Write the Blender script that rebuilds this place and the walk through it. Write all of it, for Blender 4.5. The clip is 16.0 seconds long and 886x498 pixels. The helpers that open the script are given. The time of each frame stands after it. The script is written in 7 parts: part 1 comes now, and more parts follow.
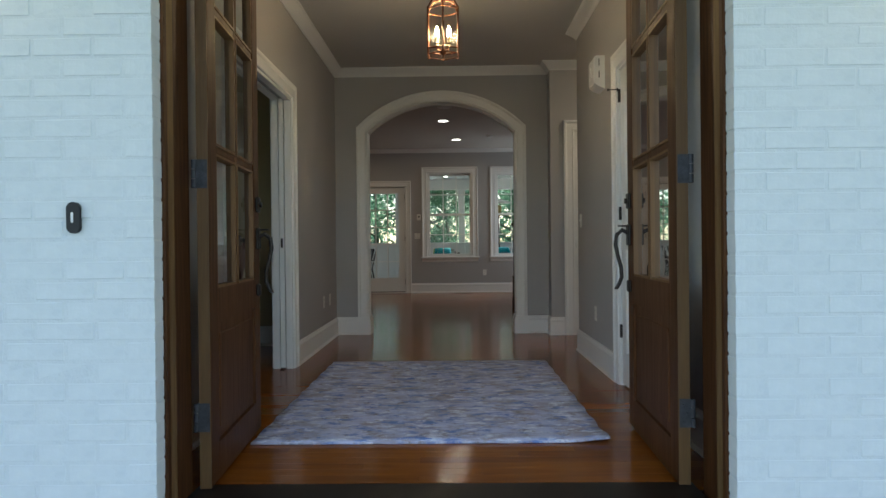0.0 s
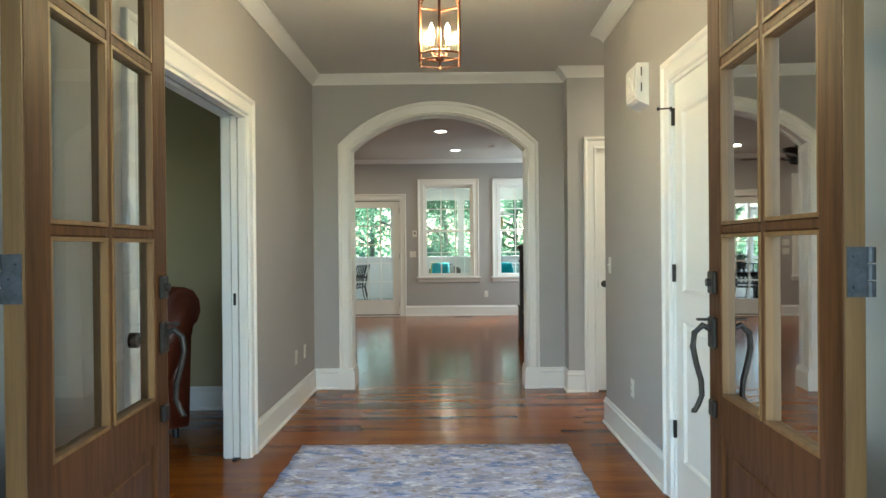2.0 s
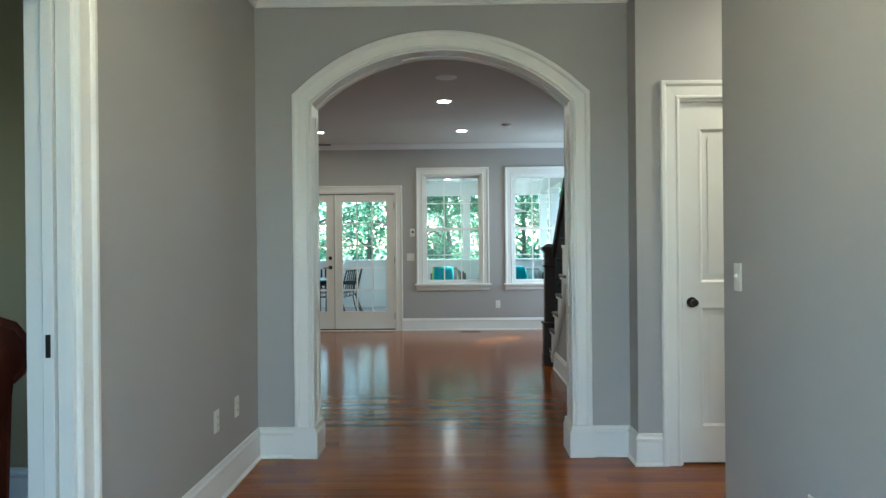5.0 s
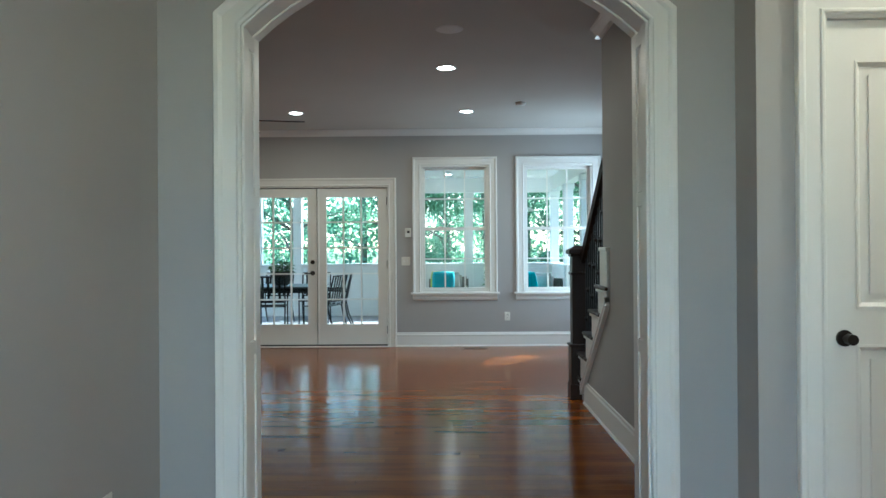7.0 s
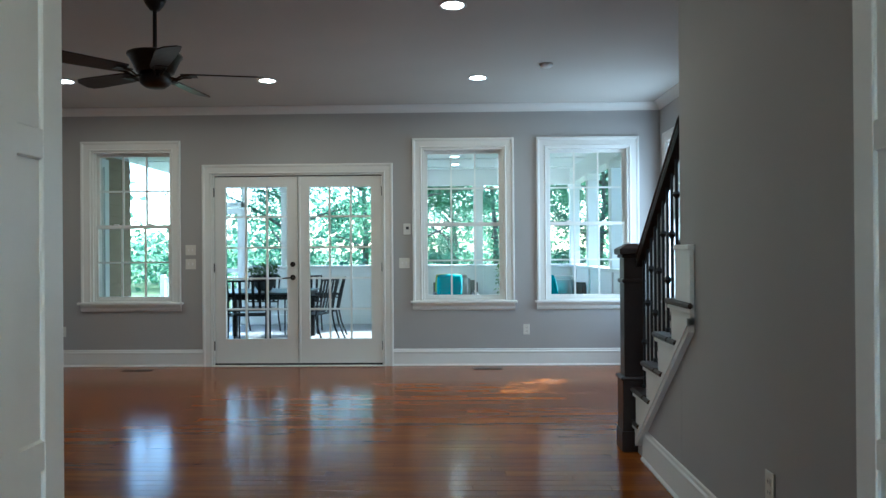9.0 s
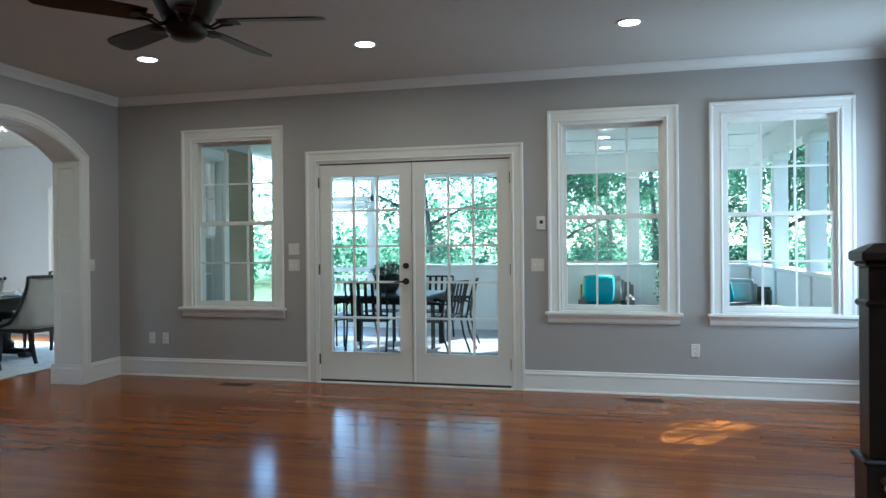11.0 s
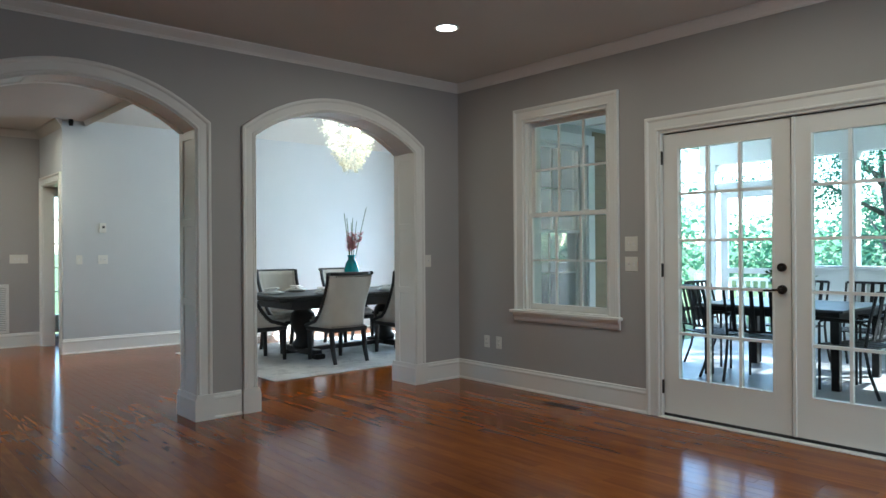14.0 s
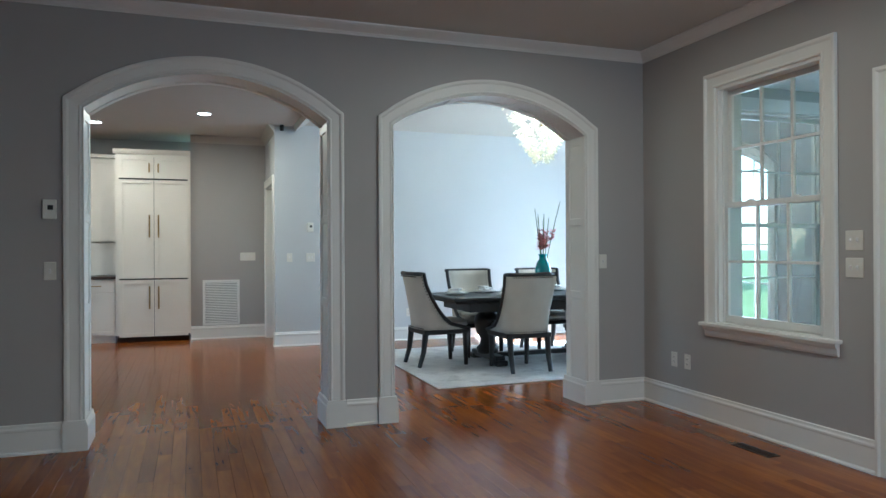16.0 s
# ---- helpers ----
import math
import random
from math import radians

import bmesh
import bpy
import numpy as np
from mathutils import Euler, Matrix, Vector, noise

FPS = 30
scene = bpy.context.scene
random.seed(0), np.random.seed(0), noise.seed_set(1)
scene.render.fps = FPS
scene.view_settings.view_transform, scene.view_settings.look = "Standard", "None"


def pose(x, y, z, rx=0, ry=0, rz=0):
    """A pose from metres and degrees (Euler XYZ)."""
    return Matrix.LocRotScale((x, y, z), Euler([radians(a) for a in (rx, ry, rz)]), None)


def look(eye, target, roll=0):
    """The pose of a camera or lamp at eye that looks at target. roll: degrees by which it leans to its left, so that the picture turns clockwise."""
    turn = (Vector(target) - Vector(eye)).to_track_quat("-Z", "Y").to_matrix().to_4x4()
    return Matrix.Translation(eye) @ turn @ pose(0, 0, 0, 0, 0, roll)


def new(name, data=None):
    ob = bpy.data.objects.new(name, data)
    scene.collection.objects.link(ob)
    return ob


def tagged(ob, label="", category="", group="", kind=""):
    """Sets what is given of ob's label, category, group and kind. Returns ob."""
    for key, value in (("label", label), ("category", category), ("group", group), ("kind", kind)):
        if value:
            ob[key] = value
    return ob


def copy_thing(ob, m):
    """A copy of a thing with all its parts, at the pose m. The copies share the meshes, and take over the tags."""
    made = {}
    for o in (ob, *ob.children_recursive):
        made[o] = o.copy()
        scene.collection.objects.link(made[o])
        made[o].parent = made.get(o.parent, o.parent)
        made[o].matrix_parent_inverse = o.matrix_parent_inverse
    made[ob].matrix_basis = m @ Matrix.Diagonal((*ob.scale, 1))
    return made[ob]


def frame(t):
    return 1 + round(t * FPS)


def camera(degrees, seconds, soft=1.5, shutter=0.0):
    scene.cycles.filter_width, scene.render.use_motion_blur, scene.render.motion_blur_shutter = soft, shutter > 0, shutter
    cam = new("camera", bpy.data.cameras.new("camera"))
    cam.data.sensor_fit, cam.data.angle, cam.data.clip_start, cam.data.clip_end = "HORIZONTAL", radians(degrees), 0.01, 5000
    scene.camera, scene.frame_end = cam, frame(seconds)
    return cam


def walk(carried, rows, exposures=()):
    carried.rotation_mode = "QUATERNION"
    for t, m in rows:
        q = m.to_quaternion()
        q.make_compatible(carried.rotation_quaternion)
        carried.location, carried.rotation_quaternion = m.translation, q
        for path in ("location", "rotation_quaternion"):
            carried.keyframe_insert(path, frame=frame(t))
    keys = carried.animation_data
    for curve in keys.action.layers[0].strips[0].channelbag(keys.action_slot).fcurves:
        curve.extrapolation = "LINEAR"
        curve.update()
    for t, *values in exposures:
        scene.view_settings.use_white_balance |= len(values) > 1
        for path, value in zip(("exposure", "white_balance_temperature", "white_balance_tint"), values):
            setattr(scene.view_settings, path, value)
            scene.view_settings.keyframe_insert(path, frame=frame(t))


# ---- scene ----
cam = camera(64.0, 16.0)
PATH = [
    (0, (0.302, 0.91, 0.965), (0.274, 2.909, 0.955), -0.6),
    (0.5, (0.305, 1.187, 1.096), (0.276, 3.187, 1.088), -0.6),
    (1, (0.309, 1.482, 1.231), (0.286, 3.482, 1.221), -0.7),
    (1.5, (0.297, 1.768, 1.298), (0.275, 3.768, 1.287), -0.6),
    (2, (0.302, 2.102, 1.322), (0.278, 4.102, 1.312), -0.5),
    (2.5, (0.31, 2.449, 1.329), (0.285, 4.449, 1.321), -0.5),
    (3, (0.298, 2.845, 1.333), (0.265, 4.845, 1.323), -0.5),
    (3.5, (0.278, 3.215, 1.324), (0.251, 5.215, 1.316), -0.6),
    (4, (0.262, 3.573, 1.311), (0.235, 5.573, 1.305), -0.5),
    (4.2, (0.261, 3.705, 1.309), (0.233, 5.705, 1.302), -0.6),
    (6.5, (0.23, 5.374, 1.296), (0.196, 7.373, 1.302), -0.3),
    (7, (0.212, 5.809, 1.303), (0.185, 7.809, 1.307), -0.4),
    (7.5, (0.195, 6.218, 1.295), (0.168, 8.218, 1.302), -0.4),
    (8, (0.188, 6.613, 1.292), (0.16, 8.613, 1.302), -0.4),
    (10.3, (0.253, 8.37, 1.321), (0.031, 10.358, 1.316), -0.6),
    (10.5, (0.272, 8.496, 1.328), (-0.009, 10.477, 1.323), -0.6),
    (11, (0.285, 8.878, 1.335), (-0.191, 10.82, 1.329), -0.5),
    (11.5, (0.293, 9.225, 1.306), (-0.347, 11.119, 1.307), -0.6),
    (12, (0.29, 9.508, 1.334), (-0.577, 11.311, 1.325), -0.5),
    (12.5, (0.312, 9.784, 1.309), (-0.777, 11.461, 1.307), -0.5),
    (13, (0.386, 10.064, 1.293), (-0.903, 11.594, 1.293), -0.4),
    (13.5, (0.404, 10.335, 1.298), (-1.001, 11.759, 1.298), -0.4),
    (14, (0.398, 10.606, 1.292), (-1.109, 11.92, 1.293), -0.4),
    (14.5, (0.377, 10.894, 1.292), (-1.233, 12.08, 1.292), -0.5),
    (15, (0.312, 11.224, 1.296), (-1.407, 12.246, 1.3), -0.4),
    (15.5, (0.268, 11.507, 1.288), (-1.546, 12.349, 1.29), -0.4),
    (16, (0.221, 11.789, 1.281), (-1.662, 12.461, 1.284), -0.3),
]
walk(cam, [(t, look(eye, target, roll)) for t, eye, target, roll in PATH],
     exposures=((0, 1.65, 6400, 10), (1.0, 1.95, 6700, 8), (1.5, 2.4, 6700, 5), (2.0, 3.25, 6300, 2), (2.5, 3.3, 5900, -1), (3.0, 3.25, 5750, -2), (3.5, 3.2, 5600, -3), (7.0, 3.15, 5250, -3), (8.2, 3.12, 5050, -3), (10.5, 3.12, 5000, -2), (12.5, 3.0, 5550, 2), (16, 3.34, 5050, 0)))


# ---- world and light ----
world = bpy.data.worlds.new("sky")
scene.world = world
world.use_nodes = True
wn = world.node_tree
sky = wn.nodes.new("ShaderNodeTexSky")
sky.sky_type, sky.sun_disc = "NISHITA", False
sky.sun_elevation, sky.sun_rotation = radians(37.7), radians(34.5)
wn.links.new(sky.outputs[0], wn.nodes["Background"].inputs[0])
wn.nodes["Background"].inputs[1].default_value = 0.15
sun = new("sun", bpy.data.lights.new("sun", "SUN"))
sun.data.energy, sun.data.angle, sun.data.color = 4.0, radians(0.5), (1, 0.95, 0.87)
sun.matrix_world = look((5.5, 8.0, 7.5), (0, 0, 0))

CAN_POWER, KITCHEN_POWER, HALL_POWER, CANDLE_POWER, CHAND_POWER, PORCH_POWER = 1.15, 2.2, 2.4, 1.0, 2.0, 1.2


def lamp(name, kind, power, color, m, size=0.1):
    li = bpy.data.lights.new(name, kind)
    li.energy, li.color = power, color
    if kind == "AREA":
        li.shape, li.size = "DISK", size
    else:
        li.shadow_soft_size = size
    ob = new(name, li)
    ob.matrix_world = m
    return ob


# area lamps added as sky fill in the front doorway and in the window openings of the rooms beside the walk
SKYLIGHT = (0.80, 0.90, 1.0)
for x0, x1, y0, y1, z0, z1, power, towards in ((-0.55, 1.1, 3.72, 3.72, 0.1, 2.4, 1.6, (0, 1, 0)), (2.44, 2.44, 9.4, 10.8, 3.7, 4.9, 12.0, (-1, 0, -0.4)), (2.52, 2.52, 14.3, 15.1, 0.8, 2.3, 4.0, (-1, 0, 0)), (-8.33, -6.47, 18.48, 18.48, 0.37, 2.5, 17.5, (0, -1, 0.15)), (-5.19, -5.19, 4.67, 6.33, 0.87, 2.23, 0.95, (1, 0, 0)), (-9.43, -7.07, 6.52, 6.52, 1.02, 2.23, 0.6, (0, 1, 0))):
    li = bpy.data.lights.new("sky_fill_lamp", "AREA")
    li.shape, li.energy, li.color = "RECTANGLE", power, SKYLIGHT
    li.size, li.size_y = max(x1 - x0, y1 - y0), z1 - z0
    ob = new("sky_fill_lamp", li)
    c = Vector(((x0 + x1) / 2, (y0 + y1) / 2, (z0 + z1) / 2))
    ob.matrix_world = look(c, c + Vector(towards))


# ---- materials ----
def mat(name, c1, c2=None, scale=6.0, rough=0.5, rough2=None, metal=0.0, bump=0.0, bscale=60.0, stretch=(1, 1, 1), detail=6.0, spec=0.5, coat=0.0):
    """A surface whose colour drifts between c1 and c2 at two scales, with fine relief."""
    m = bpy.data.materials.new(name)
    m.use_nodes = True
    t = m.node_tree
    b = t.nodes["Principled BSDF"]
    b.inputs["Metallic"].default_value = metal
    b.inputs["Specular IOR Level"].default_value = spec
    b.inputs["Coat Weight"].default_value = coat
    b.inputs["Coat Roughness"].default_value = 0.12
    co = t.nodes.new("ShaderNodeTexCoord")
    mp = t.nodes.new("ShaderNodeMapping")
    mp.inputs["Scale"].default_value = stretch
    t.links.new(co.outputs["Object"], mp.inputs[0])
    n1 = t.nodes.new("ShaderNodeTexNoise")
    n1.inputs["Scale"].default_value, n1.inputs["Detail"].default_value = scale, detail
    t.links.new(mp.outputs[0], n1.inputs["Vector"])
    n2 = t.nodes.new("ShaderNodeTexNoise")
    n2.inputs["Scale"].default_value, n2.inputs["Detail"].default_value = bscale, 4
    t.links.new(mp.outputs[0], n2.inputs["Vector"])
    ramp = t.nodes.new("ShaderNodeMapRange")
    ramp.inputs[1].default_value, ramp.inputs[2].default_value = 0.3, 0.7
    mixn = t.nodes.new("ShaderNodeMath")
    mixn.operation = "MULTIPLY_ADD"
    mixn.inputs[1].default_value = 0.3
    t.links.new(n2.outputs[0], mixn.inputs[0])
    sc = t.nodes.new("ShaderNodeMath")
    sc.operation = "MULTIPLY"
    sc.inputs[1].default_value = 0.7
    t.links.new(n1.outputs[0], sc.inputs[0])
    t.links.new(sc.outputs[0], mixn.inputs[2])
    t.links.new(mixn.outputs[0], ramp.inputs[0])
    mix = t.nodes.new("ShaderNodeMix")
    mix.data_type = "RGBA"
    c2 = c2 or tuple(x * 0.93 for x in c1)
    mix.inputs[6].default_value, mix.inputs[7].default_value = (*c1, 1), (*c2, 1)
    t.links.new(ramp.outputs[0], mix.inputs[0])
    t.links.new(mix.outputs[2], b.inputs["Base Color"])
    rr = t.nodes.new("ShaderNodeMapRange")
    rr.inputs[3].default_value, rr.inputs[4].default_value = rough, rough2 if rough2 is not None else min(rough * 1.25, 1)
    t.links.new(n1.outputs[0], rr.inputs[0])
    t.links.new(rr.outputs[0], b.inputs["Roughness"])
    if bump:
        bu = t.nodes.new("ShaderNodeBump")
        bu.inputs["Strength"].default_value, bu.inputs["Distance"].default_value = 1.0, bump
        t.links.new(n2.outputs[0], bu.inputs["Height"])
        t.links.new(bu.outputs[0], b.inputs["Normal"])
    return m


def wood_floor(name, island):
    """Oiled hardwood boards: each board its own tone, grain along x, glossy finish."""
    m = bpy.data.materials.new(name)
    m.use_nodes = True
    t = m.node_tree
    b = t.nodes["Principled BSDF"]
    if island:
        rnd = t.nodes.new("ShaderNodeNewGeometry").outputs["Random Per Island"]
    else:
        rnd = t.nodes.new("ShaderNodeObjectInfo").outputs["Random"]
    geo = t.nodes.new("ShaderNodeNewGeometry")
    add = t.nodes.new("ShaderNodeVectorMath")
    add.operation = "MULTIPLY_ADD"
    add.inputs[1].default_value = (1.4, 14, 14)
    t.links.new(geo.outputs["Position"], add.inputs[0])
    off = t.nodes.new("ShaderNodeCombineXYZ")
    mul = t.nodes.new("ShaderNodeMath")
    mul.operation = "MULTIPLY"
    mul.inputs[1].default_value = 37.0
    t.links.new(rnd, mul.inputs[0])
    t.links.new(mul.outputs[0], off.inputs[0])
    t.links.new(mul.outputs[0], off.inputs[1])
    t.links.new(off.outputs[0], add.inputs[2])
    n = t.nodes.new("ShaderNodeTexNoise")
    n.inputs["Scale"].default_value, n.inputs["Detail"].default_value = 1.6, 8
    n.inputs["Distortion"].default_value = 0.8
    t.links.new(add.outputs[0], n.inputs["Vector"])
    mixf = t.nodes.new("ShaderNodeMath")
    mixf.operation = "MULTIPLY_ADD"
    mixf.inputs[1].default_value = 0.17
    hm = t.nodes.new("ShaderNodeMath")
    hm.operation = "MULTIPLY"
    hm.inputs[1].default_value = 0.36
    t.links.new(n.outputs[0], hm.inputs[0])
    t.links.new(rnd, mixf.inputs[0])
    t.links.new(hm.outputs[0], mixf.inputs[2])
    ramp = t.nodes.new("ShaderNodeValToRGB")
    e = ramp.color_ramp.elements
    e[0].position, e[0].color = 0.10, (0.145, 0.038, 0.0050, 1)
    e[1].position, e[1].color = 0.48, (0.365, 0.116, 0.0140, 1)
    k = e.new(0.30)
    k.color = (0.255, 0.073, 0.0086, 1)
    cloud = t.nodes.new("ShaderNodeTexNoise")
    cloud.inputs["Scale"].default_value, cloud.inputs["Detail"].default_value = 1.1, 4
    t.links.new(geo.outputs["Position"], cloud.inputs["Vector"])
    patchy = t.nodes.new("ShaderNodeMath")
    patchy.operation = "MULTIPLY_ADD"
    patchy.inputs[1].default_value, patchy.inputs[2].default_value = 0.34, -0.17
    t.links.new(cloud.outputs[0], patchy.inputs[0])
    total = t.nodes.new("ShaderNodeMath")
    t.links.new(mixf.outputs[0], total.inputs[0])
    t.links.new(patchy.outputs[0], total.inputs[1])
    t.links.new(total.outputs[0], ramp.inputs[0])
    t.links.new(ramp.outputs[0], b.inputs["Base Color"])
    b.inputs["Specular IOR Level"].default_value = 0.18
    rr = t.nodes.new("ShaderNodeMapRange")
    rr.inputs[3].default_value, rr.inputs[4].default_value = 0.13, 0.19
    big = t.nodes.new("ShaderNodeTexNoise")
    big.inputs["Scale"].default_value, big.inputs["Detail"].default_value = 1.3, 3
    t.links.new(geo.outputs["Position"], big.inputs["Vector"])
    t.links.new(big.outputs[0], rr.inputs[0])
    t.links.new(rr.outputs[0], b.inputs["Roughness"])
    w = t.nodes.new("ShaderNodeTexNoise")
    w.inputs["Scale"].default_value, w.inputs["Detail"].default_value = 9.0, 2
    t.links.new(geo.outputs["Position"], w.inputs["Vector"])
    bu = t.nodes.new("ShaderNodeBump")
    bu.inputs["Strength"].default_value, bu.inputs["Distance"].default_value = 0.25, 0.0010
    t.links.new(w.outputs[0], bu.inputs["Height"])
    t.links.new(bu.outputs[0], b.inputs["Normal"])
    return m


def glass(name, tint=(1, 1, 1), ior=1.28):
    """A thin clear pane: light goes straight through, the gloss follows Fresnel."""
    m = bpy.data.materials.new(name)
    m.use_nodes = True
    t = m.node_tree
    t.nodes.remove(t.nodes["Principled BSDF"])
    out = t.nodes["Material Output"]
    tr, gl, fr, mx = (t.nodes.new("ShaderNode" + k) for k in ("BsdfTransparent", "BsdfGlossy", "Fresnel", "MixShader"))
    tr.inputs[0].default_value = (*tint, 1)
    gl.inputs["Roughness"].default_value = 0.02
    fr.inputs[0].default_value = ior
    t.links.new(fr.outputs[0], mx.inputs[0])
    t.links.new(tr.outputs[0], mx.inputs[1])
    t.links.new(gl.outputs[0], mx.inputs[2])
    t.links.new(mx.outputs[0], out.inputs[0])
    return m


def glow(name, color, strength):
    m = bpy.data.materials.new(name)
    m.use_nodes = True
    b = m.node_tree.nodes["Principled BSDF"]
    b.inputs["Base Color"].default_value = (*color, 1)
    b.inputs["Emission Color"].default_value = (*color, 1)
    b.inputs["Emission Strength"].default_value = strength
    return m


def rug_cloth(name, base, tones, scale):
    """A distressed woven rug: patches of several faded tones broken up along the weave."""
    m = bpy.data.materials.new(name)
    m.use_nodes = True
    t = m.node_tree
    b = t.nodes["Principled BSDF"]
    b.inputs["Roughness"].default_value = 0.95
    b.inputs["Specular IOR Level"].default_value = 0.15
    co = t.nodes.new("ShaderNodeTexCoord")
    last = None
    for i, (c, sx, sy, lo, hi) in enumerate(tones):
        mp = t.nodes.new("ShaderNodeMapping")
        mp.inputs["Location"].default_value = (7.3 * i, 3.1 * i, 0)
        mp.inputs["Scale"].default_value = (sx * scale, sy * scale, 1)
        t.links.new(co.outputs["Object"], mp.inputs[0])
        n = t.nodes.new("ShaderNodeTexNoise")
        n.inputs["Scale"].default_value, n.inputs["Detail"].default_value, n.inputs["Roughness"].default_value = 1, 9, 0.72
        n.inputs["Distortion"].default_value = 0.15
        t.links.new(mp.outputs[0], n.inputs["Vector"])
        r = t.nodes.new("ShaderNodeMapRange")
        r.inputs[1].default_value, r.inputs[2].default_value = lo, hi
        t.links.new(n.outputs[0], r.inputs[0])
        mix = t.nodes.new("ShaderNodeMix")
        mix.data_type = "RGBA"
        mix.inputs[6].default_value, mix.inputs[7].default_value = (*base, 1), (*c, 1)
        if last:
            t.links.new(last, mix.inputs[6])
        t.links.new(r.outputs[0], mix.inputs[0])
        last = mix.outputs[2]
    t.links.new(last, b.inputs["Base Color"])
    n = t.nodes.new("ShaderNodeTexNoise")
    n.inputs["Scale"].default_value = 400
    t.links.new(co.outputs["Object"], n.inputs["Vector"])
    bu = t.nodes.new("ShaderNodeBump")
    bu.inputs["Strength"].default_value, bu.inputs["Distance"].default_value = 0.8, 0.003
    t.links.new(n.outputs[0], bu.inputs["Height"])
    t.links.new(bu.outputs[0], b.inputs["Normal"])
    return m


M_WALL = mat("greige_wall_paint", (0.41, 0.393, 0.380), (0.385, 0.368, 0.354), 1.2, 0.55, bump=0.0004, bscale=220)
M_OFFICE = mat("olive_grey_wall_paint", (0.38, 0.305, 0.165), (0.35, 0.28, 0.15), 1.2, 0.6, bump=0.0004, bscale=220)
M_TRIM = mat("white_trim_paint", (0.80, 0.785, 0.75), (0.77, 0.755, 0.715), 3, 0.32, bump=0.0002, bscale=90)
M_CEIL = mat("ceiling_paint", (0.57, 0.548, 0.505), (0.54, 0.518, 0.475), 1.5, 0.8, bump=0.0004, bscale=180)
M_DINE = mat("pale_grey_wall_paint", (0.56, 0.57, 0.58), (0.53, 0.54, 0.55), 1.2, 0.6, bump=0.0004, bscale=220)
M_BRICKW = mat("white_painted_brick", (0.74, 0.76, 0.74), (0.66, 0.69, 0.68), 9, 0.6, bump=0.0025, bscale=38)
M_MORTAR = mat("white_painted_mortar", (0.72, 0.74, 0.72), (0.64, 0.67, 0.66), 20, 0.8, bump=0.002, bscale=120)
M_DOORWOOD = mat("stained_mahogany", (0.105, 0.038, 0.009), (0.036, 0.012, 0.004), 3.0, 0.42, 0.58, bump=0.0005, bscale=9, stretch=(14, 14, 1.0), spec=0.2)
M_DOOREDGE = mat("worn_mahogany_edge", (0.19, 0.095, 0.030), (0.11, 0.050, 0.015), 2.4, 0.45, bump=0.0006, bscale=10, stretch=(14, 14, 1.0))
M_LIGHTMAHOGANY = mat("light_mahogany", (0.215, 0.125, 0.05), (0.11, 0.058, 0.022), 2.4, 0.6, bump=0.0008, bscale=10, stretch=(14, 14, 1.0), spec=0.25)
M_HINGE = mat("dull_gunmetal", (0.10, 0.10, 0.11), (0.06, 0.06, 0.066), 30, 0.5, metal=0.6, bump=0.0002, bscale=120)
M_BRONZE = mat("oil_rubbed_bronze", (0.028, 0.024, 0.022), (0.045, 0.036, 0.030), 30, 0.38, metal=0.7, bump=0.0002, bscale=200)
M_COPPER = mat("aged_copper", (0.20, 0.085, 0.045), (0.11, 0.05, 0.03), 25, 0.35, metal=0.9)
M_IRON = mat("black_iron", (0.012, 0.012, 0.013), (0.02, 0.018, 0.018), 40, 0.42, metal=0.4, bump=0.0003, bscale=150)
M_DARKWOOD = mat("espresso_wood", (0.030, 0.013, 0.008), (0.016, 0.008, 0.006), 2.5, 0.3, 0.42, bump=0.0004, bscale=12, stretch=(3, 12, 3), spec=0.35)
M_BLACKWOOD = mat("black_lacquered_wood", (0.011, 0.010, 0.010), (0.016, 0.014, 0.013), 3, 0.36, bump=0.0002, bscale=14, stretch=(2, 10, 10))
M_LEATHER = mat("oxblood_leather", (0.17, 0.036, 0.014), (0.06, 0.012, 0.007), 2.2, 0.33, 0.5, bump=0.0010, bscale=140)
M_LINEN = mat("oatmeal_linen", (0.58, 0.54, 0.47), (0.50, 0.46, 0.40), 5, 0.95, bump=0.0006, bscale=420, spec=0.2)
M_BRASSNAIL = mat("antique_nailhead", (0.05, 0.04, 0.035), (0.09, 0.075, 0.06), 60, 0.35, metal=0.8)
M_BRASS = mat("aged_brass", (0.42, 0.30, 0.14), (0.30, 0.21, 0.10), 30, 0.35, metal=0.9)
M_PLATE = mat("ivory_plastic", (0.74, 0.72, 0.66), (0.71, 0.69, 0.63), 20, 0.4)
M_SLOT = mat("dark_slot", (0.03, 0.03, 0.03), (0.02, 0.02, 0.02), 20, 0.6)
M_ALARM = mat("white_plastic", (0.78, 0.77, 0.75), (0.75, 0.74, 0.72), 20, 0.45)
M_CAB = mat("cabinet_white_paint", (0.78, 0.74, 0.68), (0.75, 0.71, 0.65), 4, 0.4)
M_STONE = mat("dark_granite", (0.09, 0.06, 0.05), (0.03, 0.025, 0.02), 40, 0.2)
M_TEALGLASS = mat("teal_glazed_ceramic", (0.0, 0.23, 0.24), (0.01, 0.16, 0.19), 6, 0.08, coat=0.6)
M_STEM = mat("green_stem", (0.07, 0.13, 0.03), (0.10, 0.16, 0.05), 30, 0.6)
M_PETAL = mat("coral_petal", (0.62, 0.17, 0.17), (0.74, 0.40, 0.38), 40, 0.7)
M_CHINA = mat("white_china", (0.80, 0.80, 0.79), (0.77, 0.77, 0.76), 10, 0.12)
